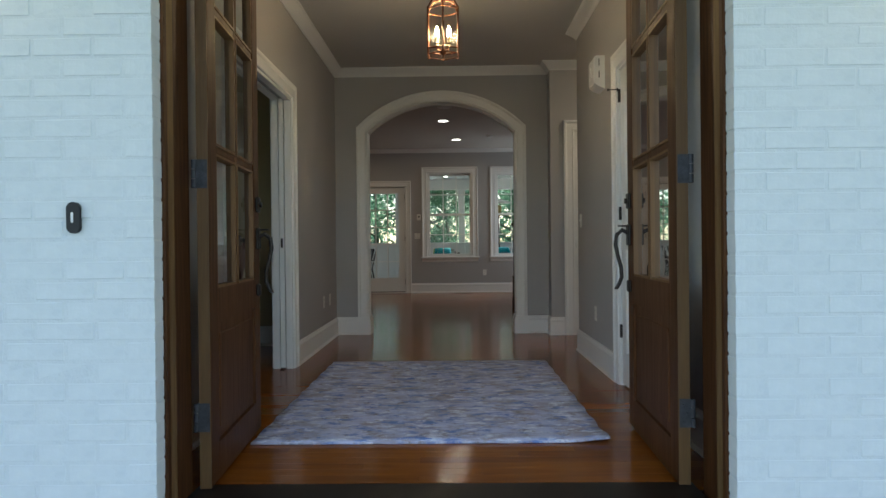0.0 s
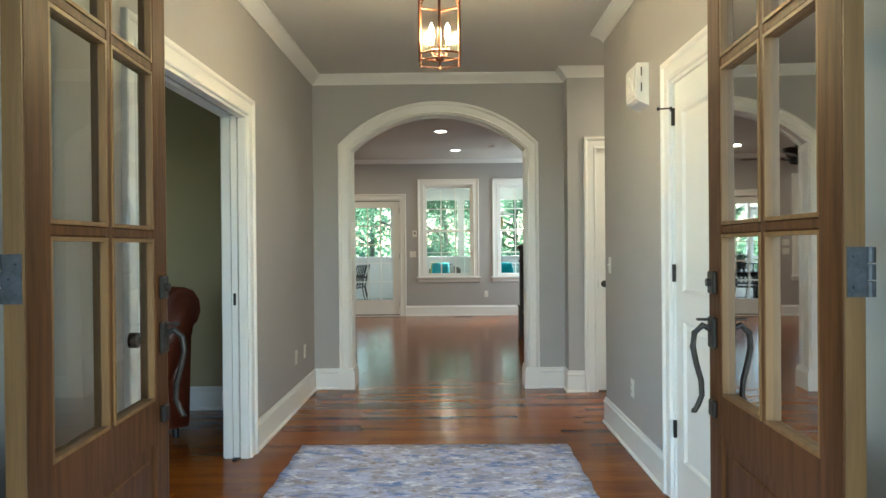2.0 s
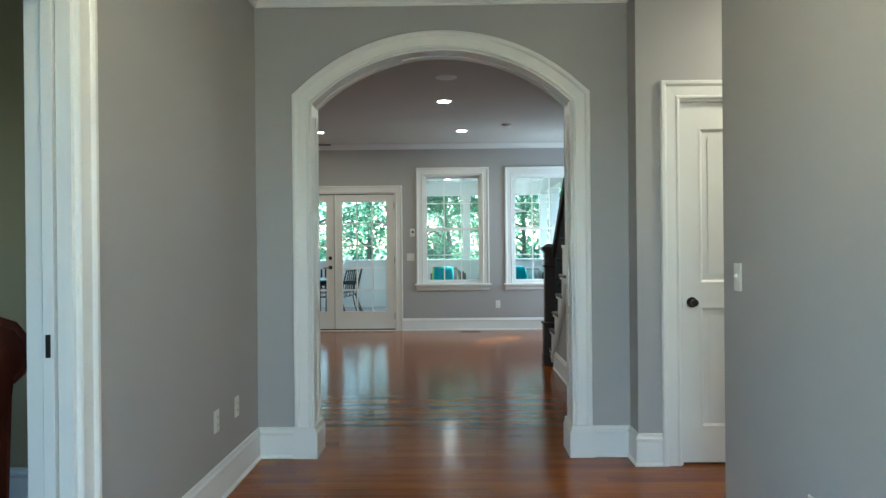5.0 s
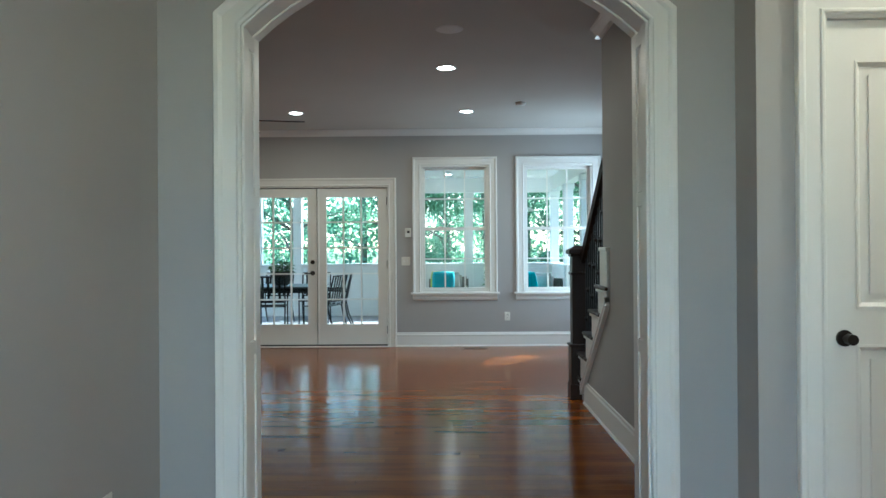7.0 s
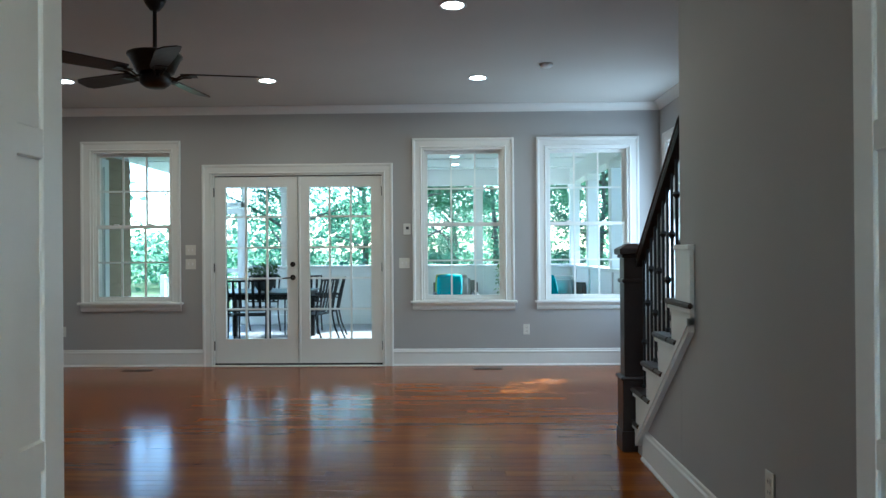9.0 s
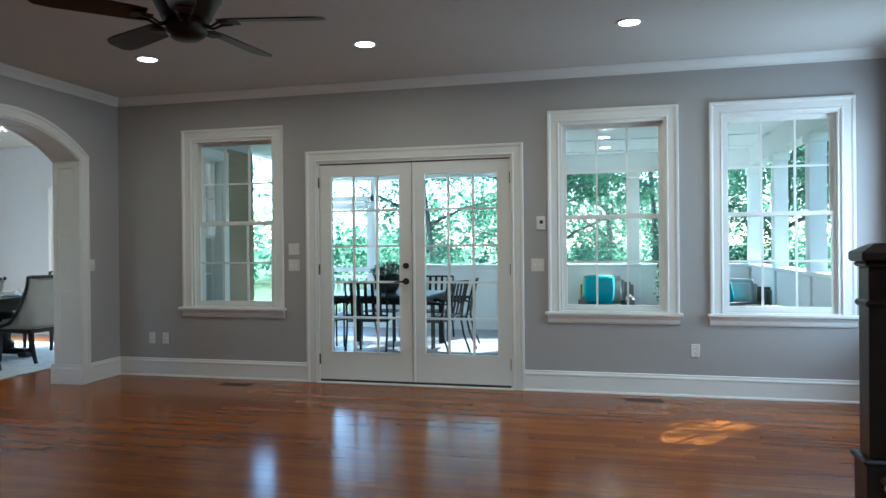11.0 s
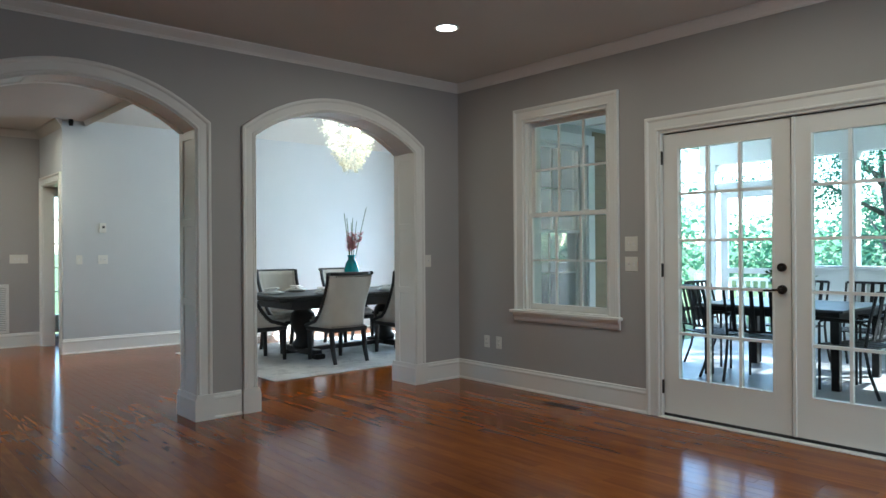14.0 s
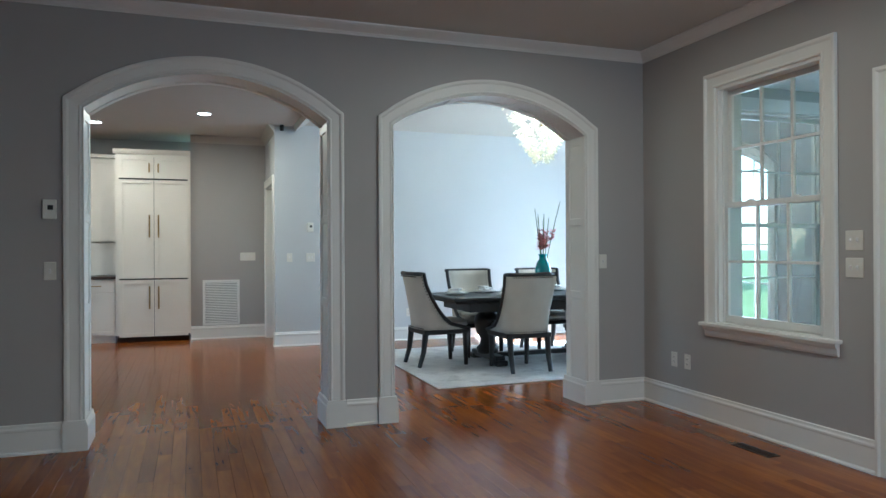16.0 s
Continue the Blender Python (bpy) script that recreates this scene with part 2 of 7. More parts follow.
M_NAPKIN = mat("white_napkin_cloth", (0.74, 0.74, 0.73), (0.68, 0.68, 0.68), 20, 0.9, bump=0.001, bscale=200)
M_PORCHWHITE = mat("porch_white_paint", (0.86, 0.87, 0.87), (0.82, 0.84, 0.84), 2, 0.5, bump=0.0004, bscale=60)
M_DECK = mat("grey_porch_tile", (0.30, 0.29, 0.285), (0.24, 0.235, 0.23), 3, 0.35, bump=0.0006, bscale=40)
M_SIDING = mat("tan_shingle_siding", (0.36, 0.29, 0.20), (0.27, 0.21, 0.145), 4, 0.8, bump=0.002, bscale=30, stretch=(1, 1, 4))
M_TEALFABRIC = mat("teal_fabric", (0.0, 0.30, 0.36), (0.0, 0.24, 0.30), 8, 0.9, bump=0.001, bscale=300)
M_LIMEFABRIC = mat("lime_fabric", (0.42, 0.50, 0.05), (0.34, 0.42, 0.04), 8, 0.9, bump=0.001, bscale=300)
M_GREYFABRIC = mat("grey_cushion_fabric", (0.36, 0.35, 0.34), (0.29, 0.28, 0.28), 8, 0.95, bump=0.001, bscale=300)
M_WICKER = mat("grey_wicker", (0.20, 0.18, 0.16), (0.11, 0.10, 0.09), 60, 0.6, bump=0.004, bscale=90)
def leaf(name, c1, c2):
    """A thin leaf that lets part of the sun through."""
    m = mat(name, c1, c2, 0.9, 0.5, spec=0.3)
    t = m.node_tree
    tr, mx = t.nodes.new("ShaderNodeBsdfTranslucent"), t.nodes.new("ShaderNodeMixShader")
    tr.inputs[0].default_value = (c2[0] * 2.0, c2[1] * 2.2, c2[2] * 2.1, 1)
    mx.inputs[0].default_value = 0.58
    t.links.new(t.nodes["Principled BSDF"].outputs[0], mx.inputs[1])
    t.links.new(tr.outputs[0], mx.inputs[2])
    t.links.new(mx.outputs[0], t.nodes["Material Output"].inputs[0])
    return m


M_LEAF = leaf("tree_leaf", (0.048, 0.104, 0.068), (0.074, 0.142, 0.094))
M_LEAF2 = leaf("light_tree_leaf", (0.060, 0.120, 0.074), (0.092, 0.162, 0.10))
M_BARK = mat("bark", (0.17, 0.15, 0.13), (0.10, 0.09, 0.08), 3, 0.9, bump=0.01, bscale=14, stretch=(1, 1, 0.3))
M_GRASS = mat("lawn", (0.055, 0.10, 0.025), (0.09, 0.125, 0.04), 0.8, 0.9, bump=0.02, bscale=30)
M_CONCRETE = mat("porch_concrete", (0.33, 0.32, 0.30), (0.25, 0.245, 0.235), 3, 0.8, bump=0.001, bscale=80)
M_PLANTGREEN = mat("house_plant_leaf", (0.05, 0.14, 0.03), (0.10, 0.20, 0.05), 12, 0.45)
M_SOIL = mat("charcoal_planter", (0.035, 0.037, 0.04), (0.05, 0.05, 0.052), 14, 0.6, bump=0.001, bscale=60)
M_GLASS = glass("window_glass", (0.80, 0.835, 0.83))
M_DOORGLASS = glass("front_door_glass", (0.90, 0.95, 0.92), 1.5)
M_LANTGLASS = glass("lantern_glass", (0.98, 0.96, 0.92))
M_CANGLOW = glow("recessed_lamp_lens", (1.0, 0.97, 0.90), 3.0)
M_BULB = glow("candle_bulb", (1.0, 0.78, 0.42), 40.0)
M_CHANBULB = glow("chandelier_bulb", (1.0, 0.92, 0.74), 22.0)
M_PATIO = mat("slate_blue_tabletop", (0.075, 0.085, 0.095), (0.055, 0.062, 0.07), 6, 0.3)
M_CANDLE = mat("ivory_candle_sleeve", (0.72, 0.63, 0.45), (0.68, 0.6, 0.42), 20, 0.6)
M_SHELL = mat("pearly_capiz_glass", (0.80, 0.78, 0.70), (0.76, 0.73, 0.62), 12, 0.2)
st = M_SHELL.node_tree
str_, smx = st.nodes.new("ShaderNodeBsdfTranslucent"), st.nodes.new("ShaderNodeMixShader")
str_.inputs[0].default_value, smx.inputs[0].default_value = (0.9, 0.88, 0.80, 1), 0.6
st.links.new(st.nodes["Principled BSDF"].outputs[0], smx.inputs[1])
st.links.new(str_.outputs[0], smx.inputs[2])
st.links.new(smx.outputs[0], st.nodes["Material Output"].inputs[0])
M_RUG = rug_cloth("distressed_lavender_rug", (0.48, 0.48, 0.60), [((0.38, 0.34, 0.37), 1.8, 2.2, 0.47, 0.60), ((0.60, 0.63, 0.80), 2.4, 4.0, 0.45, 0.56), ((0.27, 0.21, 0.19), 6, 8, 0.55, 0.65), ((0.18, 0.27, 0.56), 4, 7, 0.51, 0.61), ((0.84, 0.87, 0.96), 5, 9, 0.53, 0.61)], 1.7)
M_RUG2 = rug_cloth("pale_dining_rug", (0.64, 0.64, 0.64), [((0.74, 0.74, 0.74), 2, 2, 0.42, 0.6), ((0.50, 0.50, 0.51), 4, 4, 0.5, 0.64)], 1.0)
M_FLOOR = wood_floor("oak_board", False)
M_FLOORJ = wood_floor("oak_boards_joined", True)
M_SUBFLOOR = mat("board_joint", (0.05, 0.018, 0.008), (0.03, 0.012, 0.006), 5, 0.6)


# ---- shape helpers ----
def part(name, bm, material, parent=None, label="", smooth=False):
    """Links a bmesh as one mesh object, under a thing or a part."""
    me = bpy.data.meshes.new(name)
    bmesh.ops.recalc_face_normals(bm, faces=bm.faces)
    if smooth:
        for f in bm.faces:
            f.smooth = True
    bm.to_mesh(me)
    bm.free()
    me.materials.append(material)
    ob = new(name, me)
    if parent:
        ob.parent = parent
    if label:
        tagged(ob, label)
    return ob


def thing(name, m, label="", category="", group="", kind=""):
    e = new(name)
    e.empty_display_size = 0.1
    e.matrix_basis = m
    return tagged(e, label, category, group, kind)


def box(bm, x0, x1, y0, y1, z0, z1, bev=0.0):
    vs = [bm.verts.new(p) for p in ((x0, y0, z0), (x1, y0, z0), (x1, y1, z0), (x0, y1, z0), (x0, y0, z1), (x1, y0, z1), (x1, y1, z1), (x0, y1, z1))]
    fs = [bm.faces.new([vs[i] for i in f]) for f in ((3, 2, 1, 0), (4, 5, 6, 7), (0, 1, 5, 4), (1, 2, 6, 5), (2, 3, 7, 6), (3, 0, 4, 7))]
    if bev:
        es = list({e for f in fs for e in f.edges})
        bmesh.ops.bevel(bm, geom=es, offset=bev, segments=2 if bev > 0.012 else 1, affect="EDGES")
    return bm


def sheet(x0, x1, y0, y1, z0, z1):
    """A single thin sheet of glass across the smallest side."""
    bm = bmesh.new()
    if x1 - x0 < y1 - y0:
        x = (x0 + x1) / 2
        q = ((x, y0, z0), (x, y1, z0), (x, y1, z1), (x, y0, z1))
    else:
        y = (y0 + y1) / 2
        q = ((x0, y, z0), (x1, y, z0), (x1, y, z1), (x0, y, z1))
    bm.faces.new([bm.verts.new(p) for p in q])
    return bm


def boxes(*rows, bev=0.0):
    bm = bmesh.new()
    for r in rows:
        box(bm, *r, bev=bev)
    return bm


def prism(bm, pts, place, d0, d1):
    """A polygon (a, b) drawn out from depth d0 to d1."""
    lo = [bm.verts.new(place(a, b, d0)) for a, b in pts]
    hi = [bm.verts.new(place(a, b, d1)) for a, b in pts]
    n = len(pts)
    bm.faces.new(lo)
    bm.faces.new(hi[::-1])
    for i in range(n):
        bm.faces.new((lo[i], lo[(i + 1) % n], hi[(i + 1) % n], hi[i]))


def sweep(bm, pts, prof, place):
    """A profile (off, out) carried along a path (a, b), mitred at its corners."""
    dirs = [(Vector(pts[i + 1]) - Vector(pts[i])).normalized() for i in range(len(pts) - 1)]
    nor = [Vector((-d[1], d[0])) for d in dirs]
    rings = []
    for i, p in enumerate(pts):
        if i == 0:
            nn = nor[0]
        elif i == len(pts) - 1:
            nn = nor[-1]
        else:
            nn = (nor[i - 1] + nor[i]) / (1 + nor[i - 1].dot(nor[i]))
        rings.append([bm.verts.new(place(p[0] + o * nn[0], p[1] + o * nn[1], u)) for o, u in prof])
    n = len(prof)
    for r0, r1 in zip(rings, rings[1:]):
        for i in range(n):
            bm.faces.new((r0[i], r0[(i + 1) % n], r1[(i + 1) % n], r1[i]))
    bm.faces.new(rings[0])
    bm.faces.new(rings[-1][::-1])


def lathe(bm, prof, n=20, c=(0, 0, 0)):
    """Radii and heights turned round the z axis at c."""
    rings = []
    for r, z in prof:
        if r < 1e-5:
            rings.append([bm.verts.new((c[0], c[1], c[2] + z))])
        else:
            rings.append([bm.verts.new((c[0] + r * math.cos(2 * math.pi * i / n), c[1] + r * math.sin(2 * math.pi * i / n), c[2] + z)) for i in range(n)])
    for a, b in zip(rings, rings[1:]):
        for i in range(n):
            j = (i + 1) % n
            if len(a) == 1 and len(b) == 1:
                continue
            if len(a) == 1:
                bm.faces.new((a[0], b[i], b[j]))
            elif len(b) == 1:
                bm.faces.new((a[i], a[j], b[0]))
            else:
                bm.faces.new((a[i], a[j], b[j], b[i]))
    for ring in (rings[0], rings[-1]):
        if len(ring) > 2:
            bm.faces.new(ring)
    return bm


def tube(bm, pts, r, n=8, r1=None):
    """A round bar along points, from radius r to r1."""
    pts = [Vector(p) for p in pts]
    r1 = r if r1 is None else r1
    rings, ref = [], Vector((0.123, 0.456, 0.88)).normalized()
    for i, p in enumerate(pts):
        d = (pts[min(i + 1, len(pts) - 1)] - pts[max(i - 1, 0)]).normalized()
        a = d.cross(ref).normalized()
        b = d.cross(a).normalized()
        rad = r + (r1 - r) * i / max(len(pts) - 1, 1)
        rings.append([bm.verts.new(p + rad * (a * math.cos(2 * math.pi * k / n) + b * math.sin(2 * math.pi * k / n))) for k in range(n)])
    for q0, q1 in zip(rings, rings[1:]):
        for k in range(n):
            bm.faces.new((q0[k], q0[(k + 1) % n], q1[(k + 1) % n], q1[k]))
    bm.faces.new(rings[0])
    bm.faces.new(rings[-1][::-1])
    return bm


def arc_points(b0, b1, spring, rise, n=20):
    half, c = (b1 - b0) / 2, (b0 + b1) / 2
    r = (half * half + rise * rise) / (2 * rise)
    return [(b0 + (b1 - b0) * i / n, spring + math.sqrt(max(r * r - (b0 + (b1 - b0) * i / n - c) ** 2, 0)) - (r - rise)) for i in range(n + 1)]


def wall(name, axis, p0, p1, a0, a1, z0, z1, openings, material):
    """A wall between planes p0 and p1 of the other axis, from a0 to a1, with openings (b0, b1, zlo, zhi, rise)."""
    bm = bmesh.new()
    place = (lambda a, b, d: (a, d, b)) if axis == "x" else (lambda a, b, d: (d, a, b))

    def slab(u0, u1, w0, w1):
        if u1 - u0 > 1e-4 and w1 - w0 > 1e-4:
            prism(bm, [(u0, w0), (u1, w0), (u1, w1), (u0, w1)], place, p0, p1)

    at = a0
    for b0, b1, zl, zh, rise in sorted(openings):
        slab(at, b0, z0, z1)
        slab(b0, b1, z0, zl)
        if rise:
            prism(bm, arc_points(b0, b1, zh, rise) + [(b1, z1), (b0, z1)], place, p0, p1)
        else:
            slab(b0, b1, zh, z1)
        at = b1
    slab(at, a1, z0, z1)
    return tagged(part(name, bm, material), kind="structure")


CASING = [(0.0, 0.0), (0.0, 0.014), (0.006, 0.018), (0.014, 0.018), (0.020, 0.013), (0.074, 0.016), (0.080, 0.022), (0.088, 0.027), (0.104, 0.027), (0.108, 0.022), (0.108, 0.0)]
BASE = [(0.0, 0.0), (0.026, 0.0), (0.026, 0.010), (0.016, 0.022), (0.015, 0.145), (0.019, 0.150), (0.019, 0.162), (0.012, 0.172), (0.010, 0.188), (0.0, 0.192)]


def run(name, profile, p0, p1, out, material, z=0.0, mit0=0, mit1=0):
    """A moulding (out, height) along a wall from p0 to p1; out is the way off the wall; mit lengthens an end towards its outer edge."""
    bm = bmesh.new()
    a, b, o = Vector(p0), Vector(p1), Vector(out)
    d = (b - a).normalized()
    rings = []
    for p, s in ((a, -mit0), (b, mit1)):
        rings.append([bm.verts.new((*(p + o * u + d * s * u), z + h)) for u, h in profile])
    n = len(profile)
    for i in range(n):
        bm.faces.new((rings[0][i], rings[0][(i + 1) % n], rings[1][(i + 1) % n], rings[1][i]))
    bm.faces.new(rings[0])
    bm.faces.new(rings[1][::-1])
    return tagged(part(name, bm, material), kind="structure")


def crown_profile(h, w):
    return [(0, 0), (0.010, 0), (0.012, 0.012), (0.018, 0.016), (0.020, 0.022), (w * 0.45, h * 0.45), (w * 0.8, h * 0.72), (w * 0.85, h * 0.80), (w * 0.97, h * 0.84), (w, h), (0, h)]


def casing(name, pts, place, parent=None, material=None):
    bm = bmesh.new()
    sweep(bm, pts, CASING, place)
    ob = part(name, bm, material or M_TRIM, parent)
    if parent is None:
        tagged(ob, kind="structure")
    return ob


# ---- structure ----
CEIL, FOYER_CEIL = 2.94, 2.90
WX, NX = -4.9, 15.436          # living room: west wall face, north wall face
EX, SX = 2.46, 1.33            # east wall face, stair wall face
FL, FR = -0.975, 1.44          # foyer: left and right wall faces
AY0, AY1 = 8.655, 8.855        # foyer arch wall faces

tagged(part("ground", boxes((-600, 600, -600, 900, -0.9, -0.45)), M_GRASS), kind="structure")
tagged(part("subfloor", boxes((-12.2, 2.7, 3.70, 15.50, -0.4, -0.012), (-9.6, -5.02, 15.50, 18.45, -0.4, -0.012)), M_SUBFLOOR), kind="structure")
tagged(part("pavement_front_porch", boxes((-5, 6, -2.2, 3.25, -0.42, -0.16)), M_CONCRETE), kind="structure")
tagged(part("ceiling_front_porch", boxes((-5, 6, 0.6, 3.25, 3.15, 3.3)), M_PORCHWHITE), kind="structure")
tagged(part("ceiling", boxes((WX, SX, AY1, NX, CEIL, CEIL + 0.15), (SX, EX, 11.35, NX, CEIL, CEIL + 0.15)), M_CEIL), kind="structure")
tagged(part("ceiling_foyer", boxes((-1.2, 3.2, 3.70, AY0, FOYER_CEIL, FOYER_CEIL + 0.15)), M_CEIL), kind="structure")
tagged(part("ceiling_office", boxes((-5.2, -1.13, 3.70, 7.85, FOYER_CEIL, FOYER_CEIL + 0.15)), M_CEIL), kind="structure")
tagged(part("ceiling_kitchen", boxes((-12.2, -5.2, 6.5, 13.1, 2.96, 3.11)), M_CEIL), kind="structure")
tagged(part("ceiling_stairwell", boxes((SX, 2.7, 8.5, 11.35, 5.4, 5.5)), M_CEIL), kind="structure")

wall("wall_front", "x", 3.35, 3.70, -6, 7, -0.3, 3.6, [(-0.80, 1.32, -0.3, 2.52, 0)], M_MORTAR)
wall("wall_arch", "x", AY0, AY1, WX - 0.3, 1.345, 0, 3.3, [(-0.634, 1.0, 0, 2.215, 0.33)], M_WALL)
wall("wall_foyer_left", "y", FL - 0.15, FL, 3.70, AY0, 0, 3.3, [(4.95, 6.53, 0, 2.15, 0)], M_WALL)
wall("wall_foyer_right", "y", FR, FR + 0.13, 3.70, 7.36, 0, 3.3, [(4.97, 5.77, 0, 2.16, 0)], M_WALL)
wall("wall_jog", "x", 8.46, AY1, 1.345, 3.2, 0, 3.3, [(1.595, 2.40, 0, 2.17, 0)], M_WALL)
wall("wall_hall", "x", 7.23, 7.36, FR + 0.13, 3.2, 0, 3.3, [], M_WALL)
wall("wall_hall_end", "y", 3.07, 3.2, 7.36, 8.46, 0, 3.3, [], M_WALL)
wall("wall_north", "x", NX, 15.65, WX - 0.3, EX + 0.2, 0, 3.3, [(-4.012, -3.080, 0.73, 2.462, 0), (-2.616, -0.659, 0, 2.185, 0), (-0.221, 0.711, 0.73, 2.462, 0), (1.180, 2.112, 0.73, 2.462, 0)], M_WALL)
wall("wall_west", "y", WX - 0.3, WX, AY1, NX, 0, 3.3, [(11.13, 12.74, 0, 2.225, 0.28), (13.213, 14.87, 0, 2.225, 0.28)], M_WALL)
wall("wall_east", "y", EX, EX + 0.2, AY1, NX, 0, 5.5, [(9.4, 10.8, 3.7, 4.9, 0), (14.229, 15.161, 0.73, 2.462, 0)], M_WALL)
wall("wall_stair", "y", SX, SX + 0.12, AY1, 11.09, 0, 3.3, [], M_WALL)
wall("wall_stairwell", "x", 11.35, 11.45, SX, EX, CEIL + 0.15, 5.5, [], M_WALL)
wall("wall_stairwell_west", "y", SX - 0.1, SX, AY1, 11.35, 3.3, 5.5, [], M_WALL)
wall("wall_stairwell_south", "x", AY1 - 0.1, AY1, SX, EX + 0.2, 3.3, 5.5, [], M_WALL)
wall("wall_office_north", "x", 7.85, 7.98, -5.2, FL - 0.15, 0, 3.3, [], M_OFFICE)
wall("wall_office_west", "y", -5.2, -5.07, 3.70, 7.85, 0, 3.3, [(4.6, 6.4, 0.8, 2.3, 0)], M_OFFICE)
wall("wall_dining_west", "y", -9.60, -9.46, 12.86, 18.45, 0, 3.3, [], M_DINE)
wall("wall_dining_return", "x", 12.86, 13.0, -12.0, -9.60, 0, 3.3, [(-10.53, -9.62, 0, 2.2, 0)], M_DINE)
wall("wall_dining_north", "x", 18.32, 18.5, -9.46, -5.0, 0, 3.3, [(-8.35, -6.45, 0.35, 2.25, 0.35)], M_DINE)
wall("wall_dining_east", "y", -5.2, -5.0, 15.65, 18.32, 0, 3.3, [(16.05, 17.65, 0.45, 2.55, 0)], M_DINE)
wall("wall_kitchen_west", "y", -10.85, -10.70, 11.80, 12.86, 0, 3.3, [], M_WALL)
wall("wall_kitchen_back", "y", -11.5, -11.38, 6.5, 11.80, 0, 3.3, [], M_WALL)
wall("wall_kitchen_south", "x", 6.5, 6.65, -11.5, -5.2, 0, 3.3, [(-9.5, -7.0, 0.95, 2.3, 0)], M_WALL)
wall("wall_kitchen_east", "y", -5.2, -5.07, 6.65, AY1, 0, 3.3, [], M_WALL)
tagged(part("ceiling_pantry", boxes((-12.0, -9.6, 13.1, 14.3, 2.96, 3.11)), M_CEIL), kind="structure")
wall("wall_pantry_west", "y", -12.1, -12.0, 12.86, 14.3, 0, 3.3, [(13.08, 13.92, 0, 2.3, 0)], M_WALL)
wall("wall_pantry_back", "x", 14.2, 14.3, -12.0, -9.60, 0, 3.3, [], M_WALL)

# the dining room's vaulted ceiling: four slopes up to a flat
bm = bmesh.new()
lo = [bm.verts.new(p) for p in ((-9.6, 13.1, 2.985), (-5.0, 13.1, 2.985), (-5.0, 18.5, 2.985), (-9.6, 18.5, 2.985))]
hi = [bm.verts.new(p) for p in ((-8.3, 14.5, 3.95), (-6.4, 14.5, 3.95), (-6.4, 17.1, 3.95), (-8.3, 17.1, 3.95))]
for i in range(4):
    bm.faces.new((lo[i], lo[(i + 1) % 4], hi[(i + 1) % 4], hi[i]))
bm.faces.new(hi)
ob = tagged(part("ceiling_dining", bm, M_CEIL), kind="structure")
so = ob.modifiers.new("thickness", "SOLIDIFY")
so.thickness = 0.1

# baseboards
for p0, p1, out, m0, m1 in (
        ((WX, NX), (-2.725, NX), (0, -1), 0, 0), ((-0.551, NX), (EX, NX), (0, -1), 0, 0),
        ((WX, 14.99), (WX, NX), (1, 0), 0, 0), ((WX, 12.862), (WX, 13.09), (1, 0), 0, 0), ((WX, AY1), (WX, 11.01), (1, 0), 0, 0),
        ((EX, 12.4), (EX, NX), (-1, 0), 0, 0), ((SX, AY1), (SX, 11.82), (-1, 0), 0, 0),
        ((WX, AY1), (-0.745, AY1), (0, 1), 0, 0), ((1.115, AY1), (SX, AY1), (0, 1), 0, 0),
        ((FL, AY0), (-0.745, AY0), (0, -1), 0, 0), ((1.115, AY0), (1.345, AY0), (0, -1), 0, 0),
        ((1.345, 8.46), (1.345, AY0), (-1, 0), 1, 0), ((1.345, 8.46), (1.485, 8.46), (0, -1), 1, 0),
        ((FL, 6.64), (FL, AY0), (1, 0), 0, 0), ((FL, 3.72), (FL, 4.84), (1, 0), 0, 0),
        ((FR, 5.88), (FR, 7.36), (-1, 0), 0, 1), ((FR, 7.36), (3.07, 7.36), (0, 1), 1, 0), ((FR, 3.72), (FR, 4.86), (-1, 0), 0, 0),
        ((-5.07, 7.85), (FL - 0.15, 7.85), (0, -1), 0, 0),
        ((-9.46, 12.86), (-9.46, 18.32), (1, 0), 1, 0), ((-9.46, 18.32), (-5.2, 18.32), (0, -1), 0, 0),
        ((-9.508, 12.86), (-9.46, 12.86), (0, -1), 0, 1), ((-10.70, 11.80), (-10.70, 12.86), (1, 0), 0, 0)):
    run("baseboard", BASE, p0, p1, out, M_TRIM, 0, m0, m1)

# crown mouldings
CR, CF = crown_profile(0.078, 0.085), crown_profile(0.088, 0.085)
for p0, p1, out, m0, m1 in (((WX, NX), (EX, NX), (0, -1), 0, 0), ((WX, AY1), (WX, NX), (1, 0), 0, 0), ((WX, AY1), (SX, AY1), (0, 1), 0, 0),
                            ((SX, AY1), (SX, 11.09), (-1, 0), 0, 0), ((EX, 11.45), (EX, NX), (-1, 0), 0, 0)):
    run("crown_trim", CR, p0, p1, out, M_TRIM, CEIL - 0.078, m0, m1)
for p0, p1, out, m0, m1 in (((FL, AY0), (1.345, AY0), (0, -1), 0, 0), ((1.345, 8.46), (1.345, AY0), (-1, 0), 1, 0), ((1.345, 8.46), (3.07, 8.46), (0, -1), 1, 0),
                            ((FL, 3.70), (FL, AY0), (1, 0), 0, 0), ((FR, 3.70), (FR, 7.36), (-1, 0), 0, 1), ((FR, 7.36), (3.07, 7.36), (0, 1), 1, 0),
                            ((-5.07, 7.85), (FL - 0.15, 7.85), (0, -1), 0, 0)):
    run("crown_trim", CF, p0, p1, out, M_TRIM, FOYER_CEIL - 0.088, m0, m1)
CK = crown_profile(0.10, 0.09)
